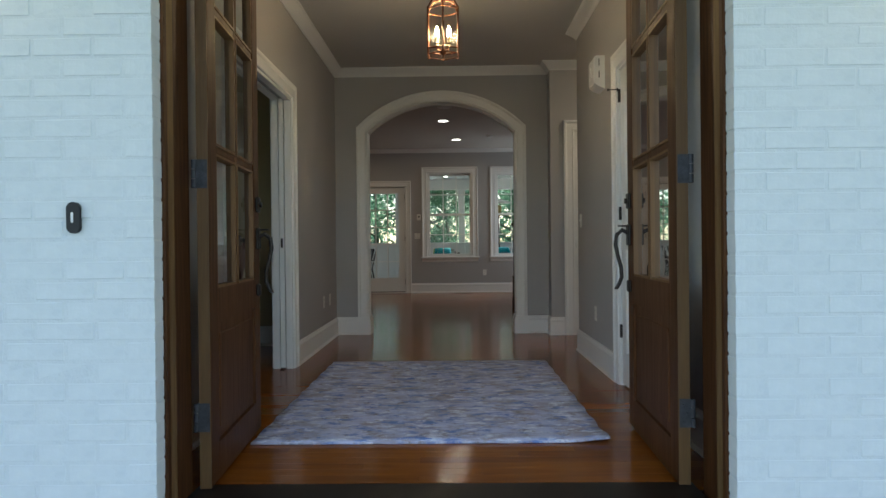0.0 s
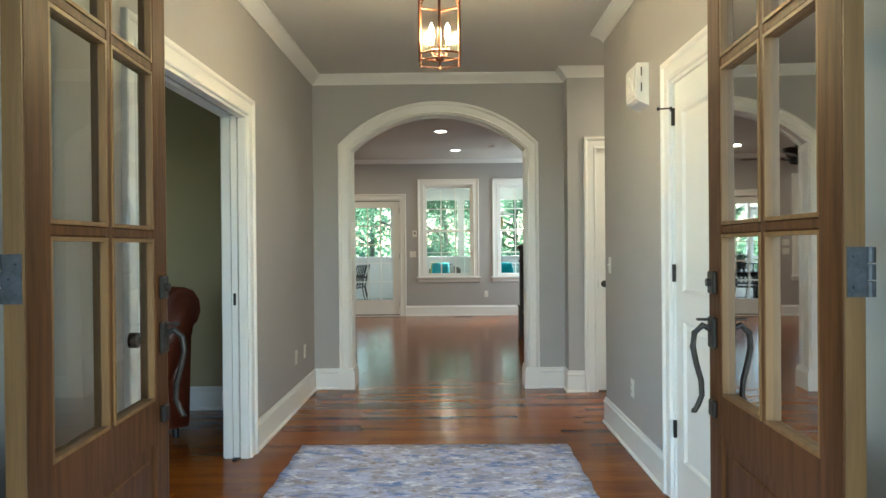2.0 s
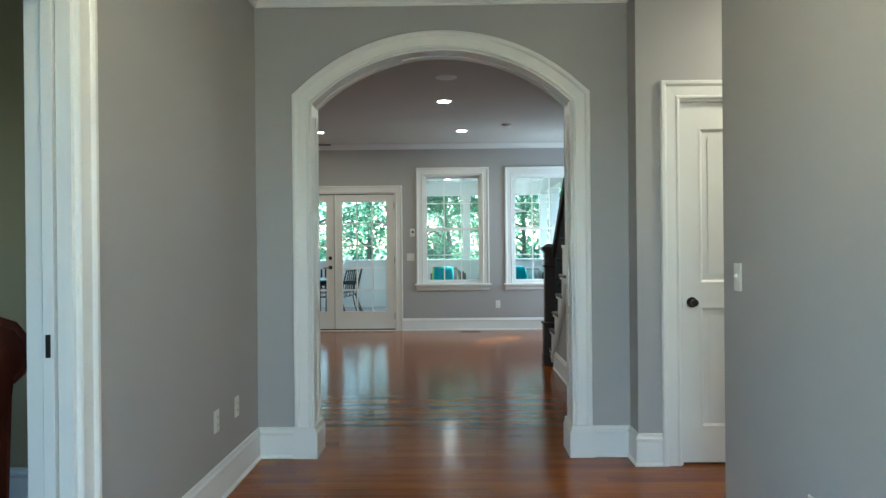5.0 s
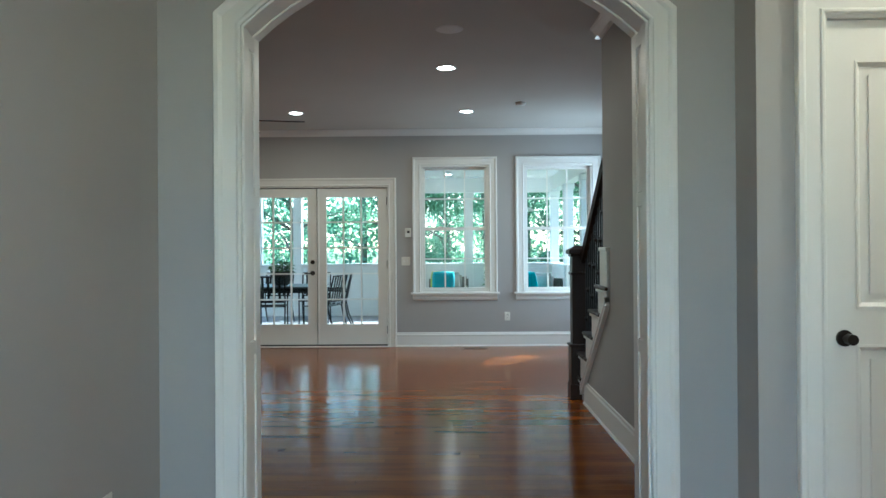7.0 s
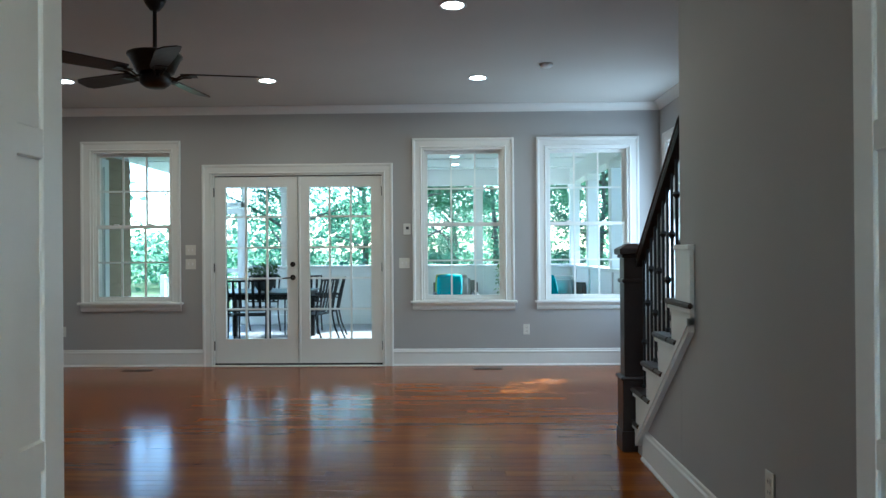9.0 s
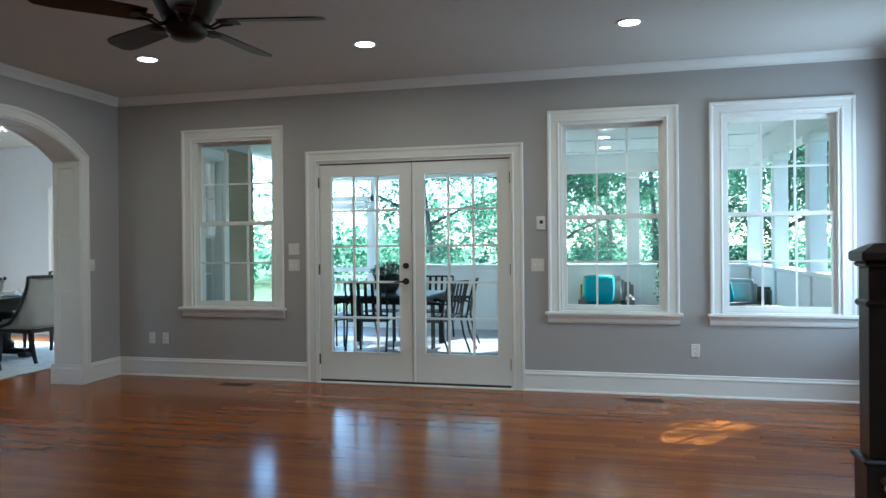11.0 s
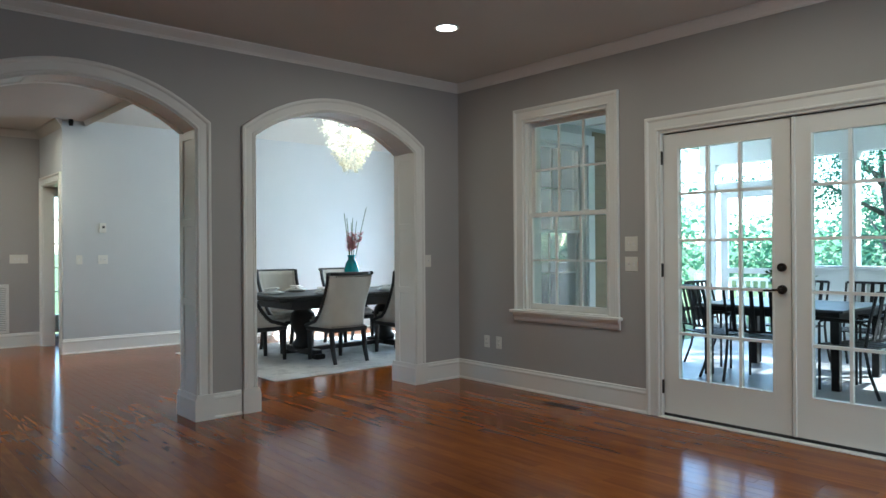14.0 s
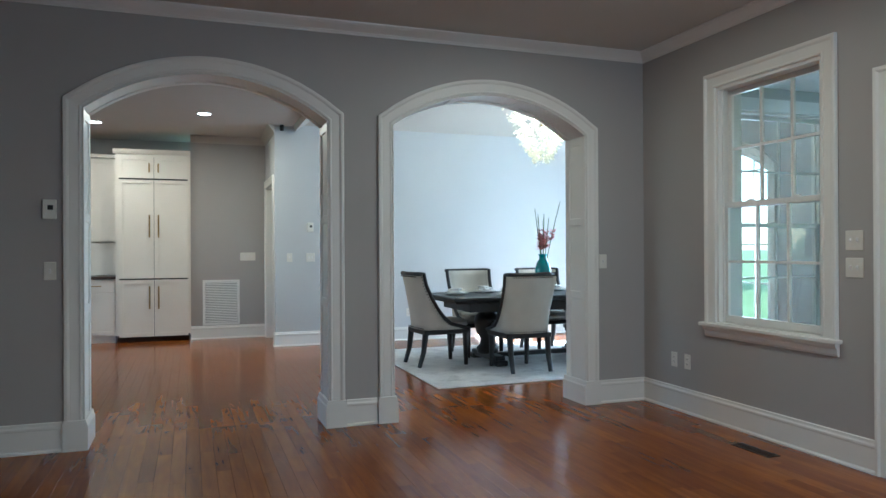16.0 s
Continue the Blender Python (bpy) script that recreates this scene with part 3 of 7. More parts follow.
for p0, p1, out, m0, m1 in (((-10.70, 11.80), (-10.70, 12.86), (1, 0), 0, 0), ((-10.70, 12.86), (-9.46, 12.86), (0, -1), 0, 1)):
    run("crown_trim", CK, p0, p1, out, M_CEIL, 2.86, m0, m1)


# ---- arched openings ----
def arch_trim(name, b0, b1, spring, rise, front, back, depth_at, depth, rails):
    """White casing on both faces, a panelled lining, and base blocks, as one fitting. front and back place (a, b, out); depth_at places (a, b, d)."""
    top = thing(name, Matrix(), kind="structure")
    arc = arc_points(b0, b1, spring, rise)
    path = [(b0, 0.0)] + arc + [(b1, 0.0)]
    casing("casing", path, front, top)
    casing("casing", path, back, top)
    bm = bmesh.new()
    sweep(bm, path, [(0.0, 0.0), (-0.006, 0.0), (-0.006, depth), (0.0, depth)], depth_at)
    part("lining", bm, M_TRIM, top)
    for d0, d1 in ((-0.012, 0.062), (depth - 0.062, depth + 0.012)):
        bm = bmesh.new()
        sweep(bm, path, [(-0.005, d0), (-0.011, d0), (-0.014, d0 + 0.003), (-0.014, d1 - 0.006), (-0.009, d1), (-0.005, d1)], depth_at)
        part("stile", bm, M_TRIM, top)
    for side, s in ((b0, 1), (b1, -1)):
        for z in rails:
            bm = bmesh.new()
            prism(bm, [(side + s * 0.005, z - 0.032), (side + s * 0.013, z - 0.028), (side + s * 0.013, z + 0.028), (side + s * 0.005, z + 0.032)], depth_at, 0.055, depth - 0.055)
            part("rail", bm, M_TRIM, top)
        bm = bmesh.new()
        q = [(side - s * 0.118, 0.0), (side + s * 0.034, 0.0), (side + s * 0.034, 0.155), (side + s * 0.028, 0.165), (side + s * 0.022, 0.195), (side - s * 0.112, 0.195), (side - s * 0.118, 0.16)]
        prism(bm, q, depth_at, -0.036, depth + 0.036)
        part("plinth", bm, M_TRIM, top)
    for k in (6, 13):
        (a0, w0), (a1, w1) = arc[k], arc[k + 1]
        d = Vector((a1 - a0, w1 - w0)).normalized()
        nn = Vector((-d[1], d[0]))
        bm = bmesh.new()
        prism(bm, [tuple(Vector(p) - nn * o) for p, o in (((a0, w0), 0.004), ((a0, w0), 0.013), ((a1, w1), 0.013), ((a1, w1), 0.004))], depth_at, 0.055, depth - 0.055)
        part("rail", bm, M_TRIM, top)
    return top


arch_trim("foyer_arch_trim", -0.634, 1.0, 2.215, 0.33, lambda a, b, u: (a, AY0 - u, b), lambda a, b, u: (a, AY1 + u, b), lambda a, b, d: (a, AY0 + d, b), AY1 - AY0, (0.90, 1.51, 2.17))
for b0, b1 in ((11.13, 12.74), (13.213, 14.87)):
    arch_trim("dining_arch_trim", b0, b1, 2.225, 0.28, lambda a, b, u: (WX + u, a, b), lambda a, b, u: (WX - 0.3 - u, a, b), lambda a, b, d: (WX - d, a, b), 0.3, (0.90, 1.51, 2.18))


# ---- windows and doors ----
def window(name, m, hw=0.466, z0=0.73, z1=2.462, depth=0.214):
    """A double-hung window, three panes by two in each sash; x along the wall, y outwards."""
    w = thing(name, m, kind="structure")
    casing("casing", [(-hw, z0), (-hw, z1), (hw, z1), (hw, z0)], lambda a, b, u: (a, -u, b), w)
    part("window_sill", boxes((-hw - 0.135, hw + 0.135, -0.062, 0.0, z0 - 0.022, z0 + 0.004), (-hw + 0.003, hw - 0.003, -0.03, 0.05, z0 + 0.001, z0 + 0.012), bev=0.004), M_TRIM, w)
    bm = bmesh.new()
    prism(bm, [(0, z0 - 0.024), (-0.040, z0 - 0.024), (-0.034, z0 - 0.045), (-0.022, z0 - 0.055), (-0.020, z0 - 0.085), (-0.012, z0 - 0.100), (0, z0 - 0.100)], lambda a, b, d: (d, a, b), -hw - 0.112, hw + 0.112)
    part("apron", bm, M_TRIM, w)
    j = 0.022
    part("window_frame", boxes((-hw, -hw + j, 0.0, depth, z0 + 0.012, z1), (hw - j, hw, 0.0, depth, z0 + 0.012, z1), (-hw + j, hw - j, 0.0, depth, z1 - j, z1), (-hw + j, hw - j, 0.09, depth + 0.03, z0 + 0.004, z0 + 0.03),
                               (-hw + j, -hw + j + 0.012, 0.035, 0.05, z0 + 0.014, z1 - j), (hw - j - 0.012, hw - j, 0.035, 0.05, z0 + 0.014, z1 - j)), M_TRIM, w)
    a = hw - j - 0.001
    mid = (z0 + z1) / 2
    for nm, y0, y1, s0, s1 in (("lower_sash", 0.052, 0.088, z0 + 0.014, mid + 0.02), ("upper_sash", 0.092, 0.128, mid - 0.02, z1 - j)):
        st, tr, br = 0.036, 0.036, 0.05 if nm == "lower_sash" else 0.036
        sash = part(nm, boxes((-a, -a + st, y0, y1, s0, s1), (a - st, a, y0, y1, s0, s1), (-a + st, a - st, y0, y1, s0, s0 + br), (-a + st, a - st, y0, y1, s1 - tr, s1)), M_TRIM, w)
        g0, g1, h0, h1 = -a + st, a - st, s0 + br, s1 - tr
        ym = (y0 + y1) / 2
        rows = []
        for k in (1, 2):
            x = g0 + (g1 - g0) * k / 3
            rows.append((x - 0.009, x + 0.009, y0 + 0.006, y1 - 0.006, h0, h1))
        z = (h0 + h1) / 2
        for k in range(3):
            xa, xb = g0 + (g1 - g0) * k / 3 + (0.009 if k else 0), g0 + (g1 - g0) * (k + 1) / 3 - (0.009 if k < 2 else 0)
            rows.append((xa, xb, y0 + 0.006, y1 - 0.006, z - 0.009, z + 0.009))
        part("muntins", boxes(*rows), M_TRIM, sash)
        for k in range(3):
            for h in range(2):
                xa, xb = g0 + (g1 - g0) * k / 3 + 0.004, g0 + (g1 - g0) * (k + 1) / 3 - 0.004
                za, zb = (h0, z) if h == 0 else (z, h1)
                part("pane", sheet(xa, xb, ym - 0.002, ym + 0.002, za + 0.003, zb - 0.003), M_GLASS, sash)
    for x in (-0.2, 0.2):
        part("sash_lock", boxes((x - 0.028, x + 0.028, 0.056, 0.084, mid + 0.0205, mid + 0.034), bev=0.004), M_TRIM, w)
    return w


window("window_1", pose(-3.546, NX, 0))
window("window_2", pose(0.245, NX, 0))
window("window_3", pose(1.646, NX, 0))
window("window_4", pose(EX, 14.695, 0, 0, 0, -90))
window("window_5", pose(-5.2, 16.85, 0, 0, 0, -90), hw=0.8, z0=0.45, z1=2.55)


def hinge(parent, x, y, z, material=M_BRONZE):
    bm = boxes((x - 0.004, x + 0.004, y - 0.016, y + 0.016, z - 0.05, z + 0.05))
    tube(bm, [(x, y - 0.014, z - 0.052), (x, y - 0.014, z + 0.052)], 0.008)
    part("hinge", bm, material, parent)


def lite_door(name, x0, x1, z1, parent, hinge_x):
    """A glazed leaf, three panes by five."""
    st, br, tr, y0, y1 = 0.112, 0.262, 0.108, 0.03, 0.075
    z0 = 0.030
    d = part(name, boxes((x0, x0 + st, y0, y1, z0, z1), (x1 - st, x1, y0, y1, z0, z1), (x0 + st, x1 - st, y0, y1, z0, z0 + br), (x0 + st, x1 - st, y0, y1, z1 - tr, z1)), M_TRIM, parent)
    g0, g1, h0, h1 = x0 + st, x1 - st, z0 + br, z1 - tr
    part("glazing_bead", boxes((g0, g0 + 0.012, y0 - 0.004, y1 + 0.004, h0, h1), (g1 - 0.012, g1, y0 - 0.004, y1 + 0.004, h0, h1), (g0 + 0.012, g1 - 0.012, y0 - 0.004, y1 + 0.004, h0, h0 + 0.012), (g0 + 0.012, g1 - 0.012, y0 - 0.004, y1 + 0.004, h1 - 0.012, h1)), M_TRIM, d)
    rows = []
    xs = [g0 + (g1 - g0) * k / 3 for k in range(4)]
    zs = [h0 + (h1 - h0) * k / 5 for k in range(6)]
    for x in xs[1:3]:
        rows.append((x - 0.010, x + 0.010, y0 + 0.006, y1 - 0.006, h0, h1))
    for z in zs[1:5]:
        for k in range(3):
            rows.append((xs[k] + (0.010 if k else 0), xs[k + 1] - (0.010 if k < 2 else 0), y0 + 0.006, y1 - 0.006, z - 0.010, z + 0.010))
    part("muntins", boxes(*rows), M_TRIM, d)
    for k in range(3):
        for h in range(5):
            part("pane", sheet(xs[k] + 0.004, xs[k + 1] - 0.004, 0.050, 0.054, zs[h] + 0.004, zs[h + 1] - 0.004), M_GLASS, d)
    for z in (0.23, 1.12, 1.98):
        hinge(d, hinge_x, y0 - 0.004, z)
    return d


fd = thing("door_1", pose(-1.638, NX, 0), kind="structure")
casing("casing", [(-0.979, 0.0), (-0.979, 2.186), (0.979, 2.186), (0.979, 0.0)], lambda a, b, u: (a, -u, b), fd)
part("door_frame", boxes((-0.979, -0.962, 0.0, 0.214, 0.0, 2.185), (0.962, 0.979, 0.0, 0.214, 0.0, 2.185), (-0.962, 0.962, 0.0, 0.214, 2.168, 2.185)), M_TRIM, fd)
part("threshold", boxes((-0.975, 0.975, -0.03, 0.027, -0.004, 0.010), bev=0.004), M_TRIM, fd)
part("sill_gasket", boxes((-0.962, 0.962, 0.034, 0.20, -0.004, 0.029)), M_SLOT, fd)
leaf_l = lite_door("door_leaf", -0.957, -0.004, 2.158, fd, -0.961)
leaf_r = lite_door("door_leaf", 0.004, 0.957, 2.158, fd, 0.961)
part("weatherstrip", boxes((-0.961, 0.961, 0.045, 0.10, 2.1585, 2.1675), (-0.9615, -0.9575, 0.045, 0.10, 0.030, 2.158), (0.9575, 0.9615, 0.045, 0.10, 0.030, 2.158), (-0.0035, 0.0035, 0.040, 0.07, 0.030, 2.158)), M_SLOT, fd, "black rubber weatherstrip")
part("astragal", boxes((0.006, 0.030, 0.016, 0.029, 0.030, 2.158), bev=0.003), M_TRIM, leaf_r)
bm = bmesh.new()
tube(bm, [(-0.060, 0.03, 1.155), (-0.060, 0.008, 1.155)], 0.029, 16)
box(bm, -0.068, -0.052, -0.006, 0.009, 1.148, 1.162, 0.002)
part("deadbolt", bm, M_BRONZE, leaf_l)
bm = bmesh.new()
tube(bm, [(-0.060, 0.03, 1.005), (-0.060, 0.014, 1.005)], 0.031, 16)
tube(bm, [(-0.060, 0.016, 1.005), (-0.060, -0.025, 1.005), (-0.075, -0.034, 1.004), (-0.13, -0.034, 1.0), (-0.165, -0.028, 0.997)], 0.010, 8, 0.007)
part("door_handle", bm, M_BRONZE, leaf_l)


def panel_door(parent, x0, x1, z1, place, material=M_TRIM):
    """A two-panel leaf with raised and recessed mouldings; place(a, b, d) has d growing out of the face."""
    z0 = 0.012
    bm = bmesh.new()
    prism(bm, [(x0, z0), (x1, z0), (x1, z1), (x0, z1)], place, -0.035, -0.010)
    d = part("door_leaf", bm, material, parent)
    st = 0.105
    rails = ((z0, 0.22), (0.94, 1.075), (z1 - 0.15, z1))
    bm = bmesh.new()
    for a, b in ((x0, x0 + st), (x1 - st, x1)):
        prism(bm, [(a, z0), (b, z0), (b, z1), (a, z1)], place, -0.0105, 0.0)
    for r0, r1 in rails:
        prism(bm, [(x0 + st, r0), (x1 - st, r0), (x1 - st, r1), (x0 + st, r1)], place, -0.0105, 0.0)
    part("stiles_and_rails", bm, material, d)
    for p0, p1 in ((0.22, 0.94), (1.075, z1 - 0.15)):
        bm = bmesh.new()
        a, b = x0 + st, x1 - st
        sweep(bm, [(a, p0), (a, p1), (b, p1), (b, p0), (a, p0)][:5], [(0, -0.010), (0, 0.003), (-0.008, 0.003), (-0.022, -0.010)], place)
        part("panel_moulding", bm, material, d)
        bm = bmesh.new()
        i = 0.055
        prism(bm, [(a + i, p0 + i), (b - i, p0 + i), (b - i, p1 - i), (a + i, p1 - i)], place, -0.0105, -0.004)
        part("panel", bm, material, d)
    return d


def knob(parent, place, a, b):
    bm = bmesh.new()
    c0, c1, c2, c3 = (Vector(place(a, b, d)) for d in (0.0, 0.008, 0.03, 0.062))
    tube(bm, [c0, c1], 0.031, 18)
    tube(bm, [c1, c2], 0.011, 12)
    ax = (c3 - c2).normalized()
    tube(bm, [c2 + ax * t for t in (0.0, 0.006, 0.018, 0.028, 0.033)], 0.020, 18)
    part("door_knob", bm, M_BRONZE, parent)


# closet door in the foyer's right wall
cd = thing("door_2", Matrix(), kind="structure")
casing("casing", [(4.97, 0.0), (4.97, 2.16), (5.77, 2.16), (5.77, 0.0)], lambda a, b, u: (FR - u, a, b), cd)
part("door_frame", boxes((FR, FR + 0.13, 5.752, 5.77, 0, 2.16), (FR, FR + 0.13, 4.97, 4.988, 0, 2.16), (FR, FR + 0.13, 4.988, 5.752, 2.142, 2.16)), M_TRIM, cd)
leaf = panel_door(cd, 4.991, 5.749, 2.139, lambda a, b, d: (FR + 0.012 - d, a, b))
for z in (0.37, 1.17, 1.97):
    part("hinge", boxes((FR - 0.006, FR + 0.011, 5.744, 5.760, z - 0.045, z + 0.045), bev=0.002), M_BRONZE, leaf)
bm = boxes((FR - 0.012, FR - 0.004, 5.745, 5.759, 2.0, 2.022))
tube(bm, [(FR - 0.008, 5.752, 2.014), (FR - 0.062, 5.765, 2.014)], 0.004)
tube(bm, [(FR - 0.062, 5.765, 2.014), (FR - 0.075, 5.769, 2.014)], 0.008)
part("door_stop", bm, M_BRONZE, leaf)
knob(leaf, lambda a, b, d: (FR + 0.012 - d, a, b), 5.055, 0.96)

# hall door
hd = thing("door_3", Matrix(), kind="structure")
casing("casing", [(1.595, 0.0), (1.595, 2.17), (2.40, 2.17), (2.40, 0.0)], lambda a, b, u: (a, 8.46 - u, b), hd)
part("door_frame", boxes((1.595, 1.609, 8.46, 8.6, 0, 2.17), (2.386, 2.40, 8.46, 8.6, 0, 2.17), (1.609, 2.386, 8.46, 8.6, 2.156, 2.17)), M_TRIM, hd)
leaf = panel_door(hd, 1.613, 2.382, 2.153, lambda a, b, d: (a, 8.478 - d, b))
knob(leaf, lambda a, b, d: (a, 8.478 - d, b), 1.672, 0.965)
part("latch_plate", boxes((1.6105, 1.6125, 8.468, 8.482, 0.93, 1.0)), M_BRONZE, leaf)

# pocket-door opening to the office
po = thing("door_4", Matrix(), kind="structure")
casing("casing", [(4.95, 0.0), (4.95, 2.15), (6.53, 2.15), (6.53, 0.0)], lambda a, b, u: (FL + u, a, b), po)
casing("casing", [(4.95, 0.0), (4.95, 2.15), (6.53, 2.15), (6.53, 0.0)], lambda a, b, u: (FL - 0.15 - u, a, b), po)
part("split_jamb", boxes((FL - 0.05, FL, 6.51, 6.53, 0, 2.15), (FL - 0.15, FL - 0.10, 6.51, 6.53, 0, 2.15), (FL - 0.05, FL, 4.95, 4.97, 0, 2.15), (FL - 0.15, FL - 0.10, 4.95, 4.97, 0, 2.15),
                         (FL - 0.05, FL, 4.97, 6.51, 2.13, 2.15), (FL - 0.15, FL - 0.10, 4.97, 6.51, 2.13, 2.15)), M_TRIM, po)
for y0, y1 in ((6.50, 6.529), (4.951, 4.98)):
    d = part("pocket_door", boxes((FL - 0.093, FL - 0.057, y0, y1, 0.012, 2.14)), M_TRIM, po)
part("edge_pull", boxes((FL - 0.083, FL - 0.067, 6.494, 6.5, 0.96, 1.035), bev=0.002), M_BRONZE, po)
part("floor_guide", boxes((FL - 0.09, FL - 0.06, 6.46, 6.50, 0.0, 0.01)), M_BRONZE, po)

# doorway by the kitchen
pd = thing("door_5", Matrix(), kind="structure")
casing("casing", [(-10.53, 0.0), (-10.53, 2.2), (-9.62, 2.2), (-9.62, 0.0)], lambda a, b, u: (a, 12.86 - u, b), pd)
part("door_frame", boxes((-10.53, -10.515, 12.86, 13.0, 0, 2.2), (-9.635, -9.62, 12.86, 13.0, 0, 2.2), (-10.515, -9.635, 12.86, 13.0, 2.185, 2.2)), M_TRIM, pd)

# glazed outer door beyond that doorway
od = thing("door_6", pose(-12.0, 13.5, 0, 0, 0, 90), kind="structure")
casing("casing", [(-0.42, 0.0), (-0.42, 2.3), (0.42, 2.3), (0.42, 0.0)], lambda a, b, u: (a, -u, b), od)
part("door_frame", boxes((-0.42, -0.403, 0.0, 0.1, 0, 2.3), (0.403, 0.42, 0.0, 0.1, 0, 2.3), (-0.403, 0.403, 0.0, 0.1, 2.283, 2.3)), M_TRIM, od)
leaf_o = lite_door("door_leaf", -0.400, 0.400, 2.280, od, 0.402)
knob(leaf_o, lambda a, b, d: (a, 0.03 - d, b), -0.345, 1.0)

# arched dining window and the office and kitchen windows
aw = thing("window_6", Matrix(), kind="structure")
arcw = [(-8.35, 0.35)] + arc_points(-8.35, -6.45, 2.25, 0.35) + [(-6.45, 0.35)]
casing("casing", arcw, lambda a, b, u: (a, 18.32 - u, b), aw)
bm = bmesh.new()
sweep(bm, arcw, [(0, 0.02), (-0.06, 0.02), (-0.06, 0.1), (0, 0.1)], lambda a, b, d: (a, 18.32 + d, b))
part("window_frame", bm, M_TRIM, aw)
part("window_sill", boxes((-8.47, -6.33, 18.25, 18.4, 0.318, 0.349), bev=0.004), M_TRIM, aw)
rows = [(-7.43, -7.37, 18.36, 18.41, 0.35, 2.55)]
for x in (-8.05, -7.74, -7.06, -6.75):
    rows.append((x - 0.010, x + 0.010, 18.37, 18.40, 0.35, 2.42 if abs(x + 7.4) > 0.5 else 2.52))
for z in (0.85, 1.33, 1.81, 2.25):
    rows.append((-8.30, -7.43, 18.373, 18.397, z - 0.010, z + 0.010))
    rows.append((-7.37, -6.50, 18.373, 18.397, z - 0.010, z + 0.010))
part("muntins", boxes(*rows), M_TRIM, aw)
for x0, x1 in ((-8.30, -7.43), (-7.37, -6.50)):
    part("pane", sheet(x0, x1, 18.383, 18.387, 0.35, 2.40), M_GLASS, aw)
ow = thing("window_7", Matrix(), kind="structure")
part("window_frame", boxes((-5.2, -5.07, 4.6, 4.66, 0.8, 2.3), (-5.2, -5.07, 6.34, 6.4, 0.8, 2.3), (-5.2, -5.07, 4.66, 6.34, 0.8, 0.86), (-5.2, -5.07, 4.66, 6.34, 2.24, 2.3), (-5.16, -5.11, 5.47, 5.53, 0.86, 2.24)), M_TRIM, ow)
for y0, y1 in ((4.66, 5.47), (5.53, 6.34)):
    part("pane", sheet(-5.137, -5.133, y0, y1, 0.86, 2.24), M_GLASS, ow)
kw = thing("window_8", Matrix(), kind="structure")
part("window_frame", boxes((-9.5, -9.44, 6.5, 6.65, 0.95, 2.3), (-7.06, -7.0, 6.5, 6.65, 0.95, 2.3), (-9.44, -7.06, 6.5, 6.65, 0.95, 1.01), (-9.44, -7.06, 6.5, 6.65, 2.24, 2.3), (-8.28, -8.22, 6.55, 6.6, 1.01, 2.24)), M_TRIM, kw)
for x0, x1 in ((-9.44, -8.28), (-8.22, -7.06)):
    part("pane", sheet(x0, x1, 6.573, 6.577, 1.01, 2.24), M_GLASS, kw)


# ---- the front entrance ----
HX0, HX1 = -0.715, 1.235      # hinge sides of the opening
en = thing("front_door_frame", Matrix(), "dark stained wooden entrance frame set in white brick", "door frame", kind="structure")
BX0, BX1 = -0.692, 1.230      # edges of the brick opening
for s, hx in ((-1, BX0), (1, BX1)):
    def sx(a, b, hx=hx, s=s):
        return (min(hx + s * a, hx + s * b), max(hx + s * a, hx + s * b))
    part("brick_mould", boxes((*sx(-0.010, 0.10), 3.322, 3.346, -0.14, 2.52), (*sx(-0.006, 0.10), 3.346, 3.366, -0.14, 2.52), bev=0.004), M_DOORWOOD, en)
    part("mould_face", boxes((*sx(-0.002, 0.10), 3.366, 3.428, -0.14, 2.52), (*sx(0.006, 0.10), 3.428, 3.440, -0.14, 2.52), bev=0.003), M_LIGHTMAHOGANY, en, "lighter wood strip")
    part("jamb", boxes((*sx(0.014, 0.12), 3.440, 3.478, -0.02, 2.52), (*sx(0.020, 0.12), 3.478, 3.490, -0.02, 2.52), (*sx(0.025, 0.12), 3.490, 3.575, -0.02, 2.52), (*sx(0.029, 0.12), 3.575, 3.655, -0.02, 2.52), bev=0.003), M_DOORWOOD, en)
    part("inner_casing", boxes((*sx(0.075, 0.165), 3.70, 3.722, 0.0, 2.56), bev=0.004), M_DOORWOOD, en)
part("head_jamb", boxes((HX0, HX1, 3.335, 3.70, 2.462, 2.52), bev=0.004), M_DOORWOOD, en)
part("threshold", boxes((HX0 - 0.01, HX1 + 0.01, 3.30, 3.74, -0.055, 0.016), (HX0 - 0.05, HX1 + 0.05, 3.262, 3.36, -0.16, -0.056), bev=0.006), M_BRONZE, en)


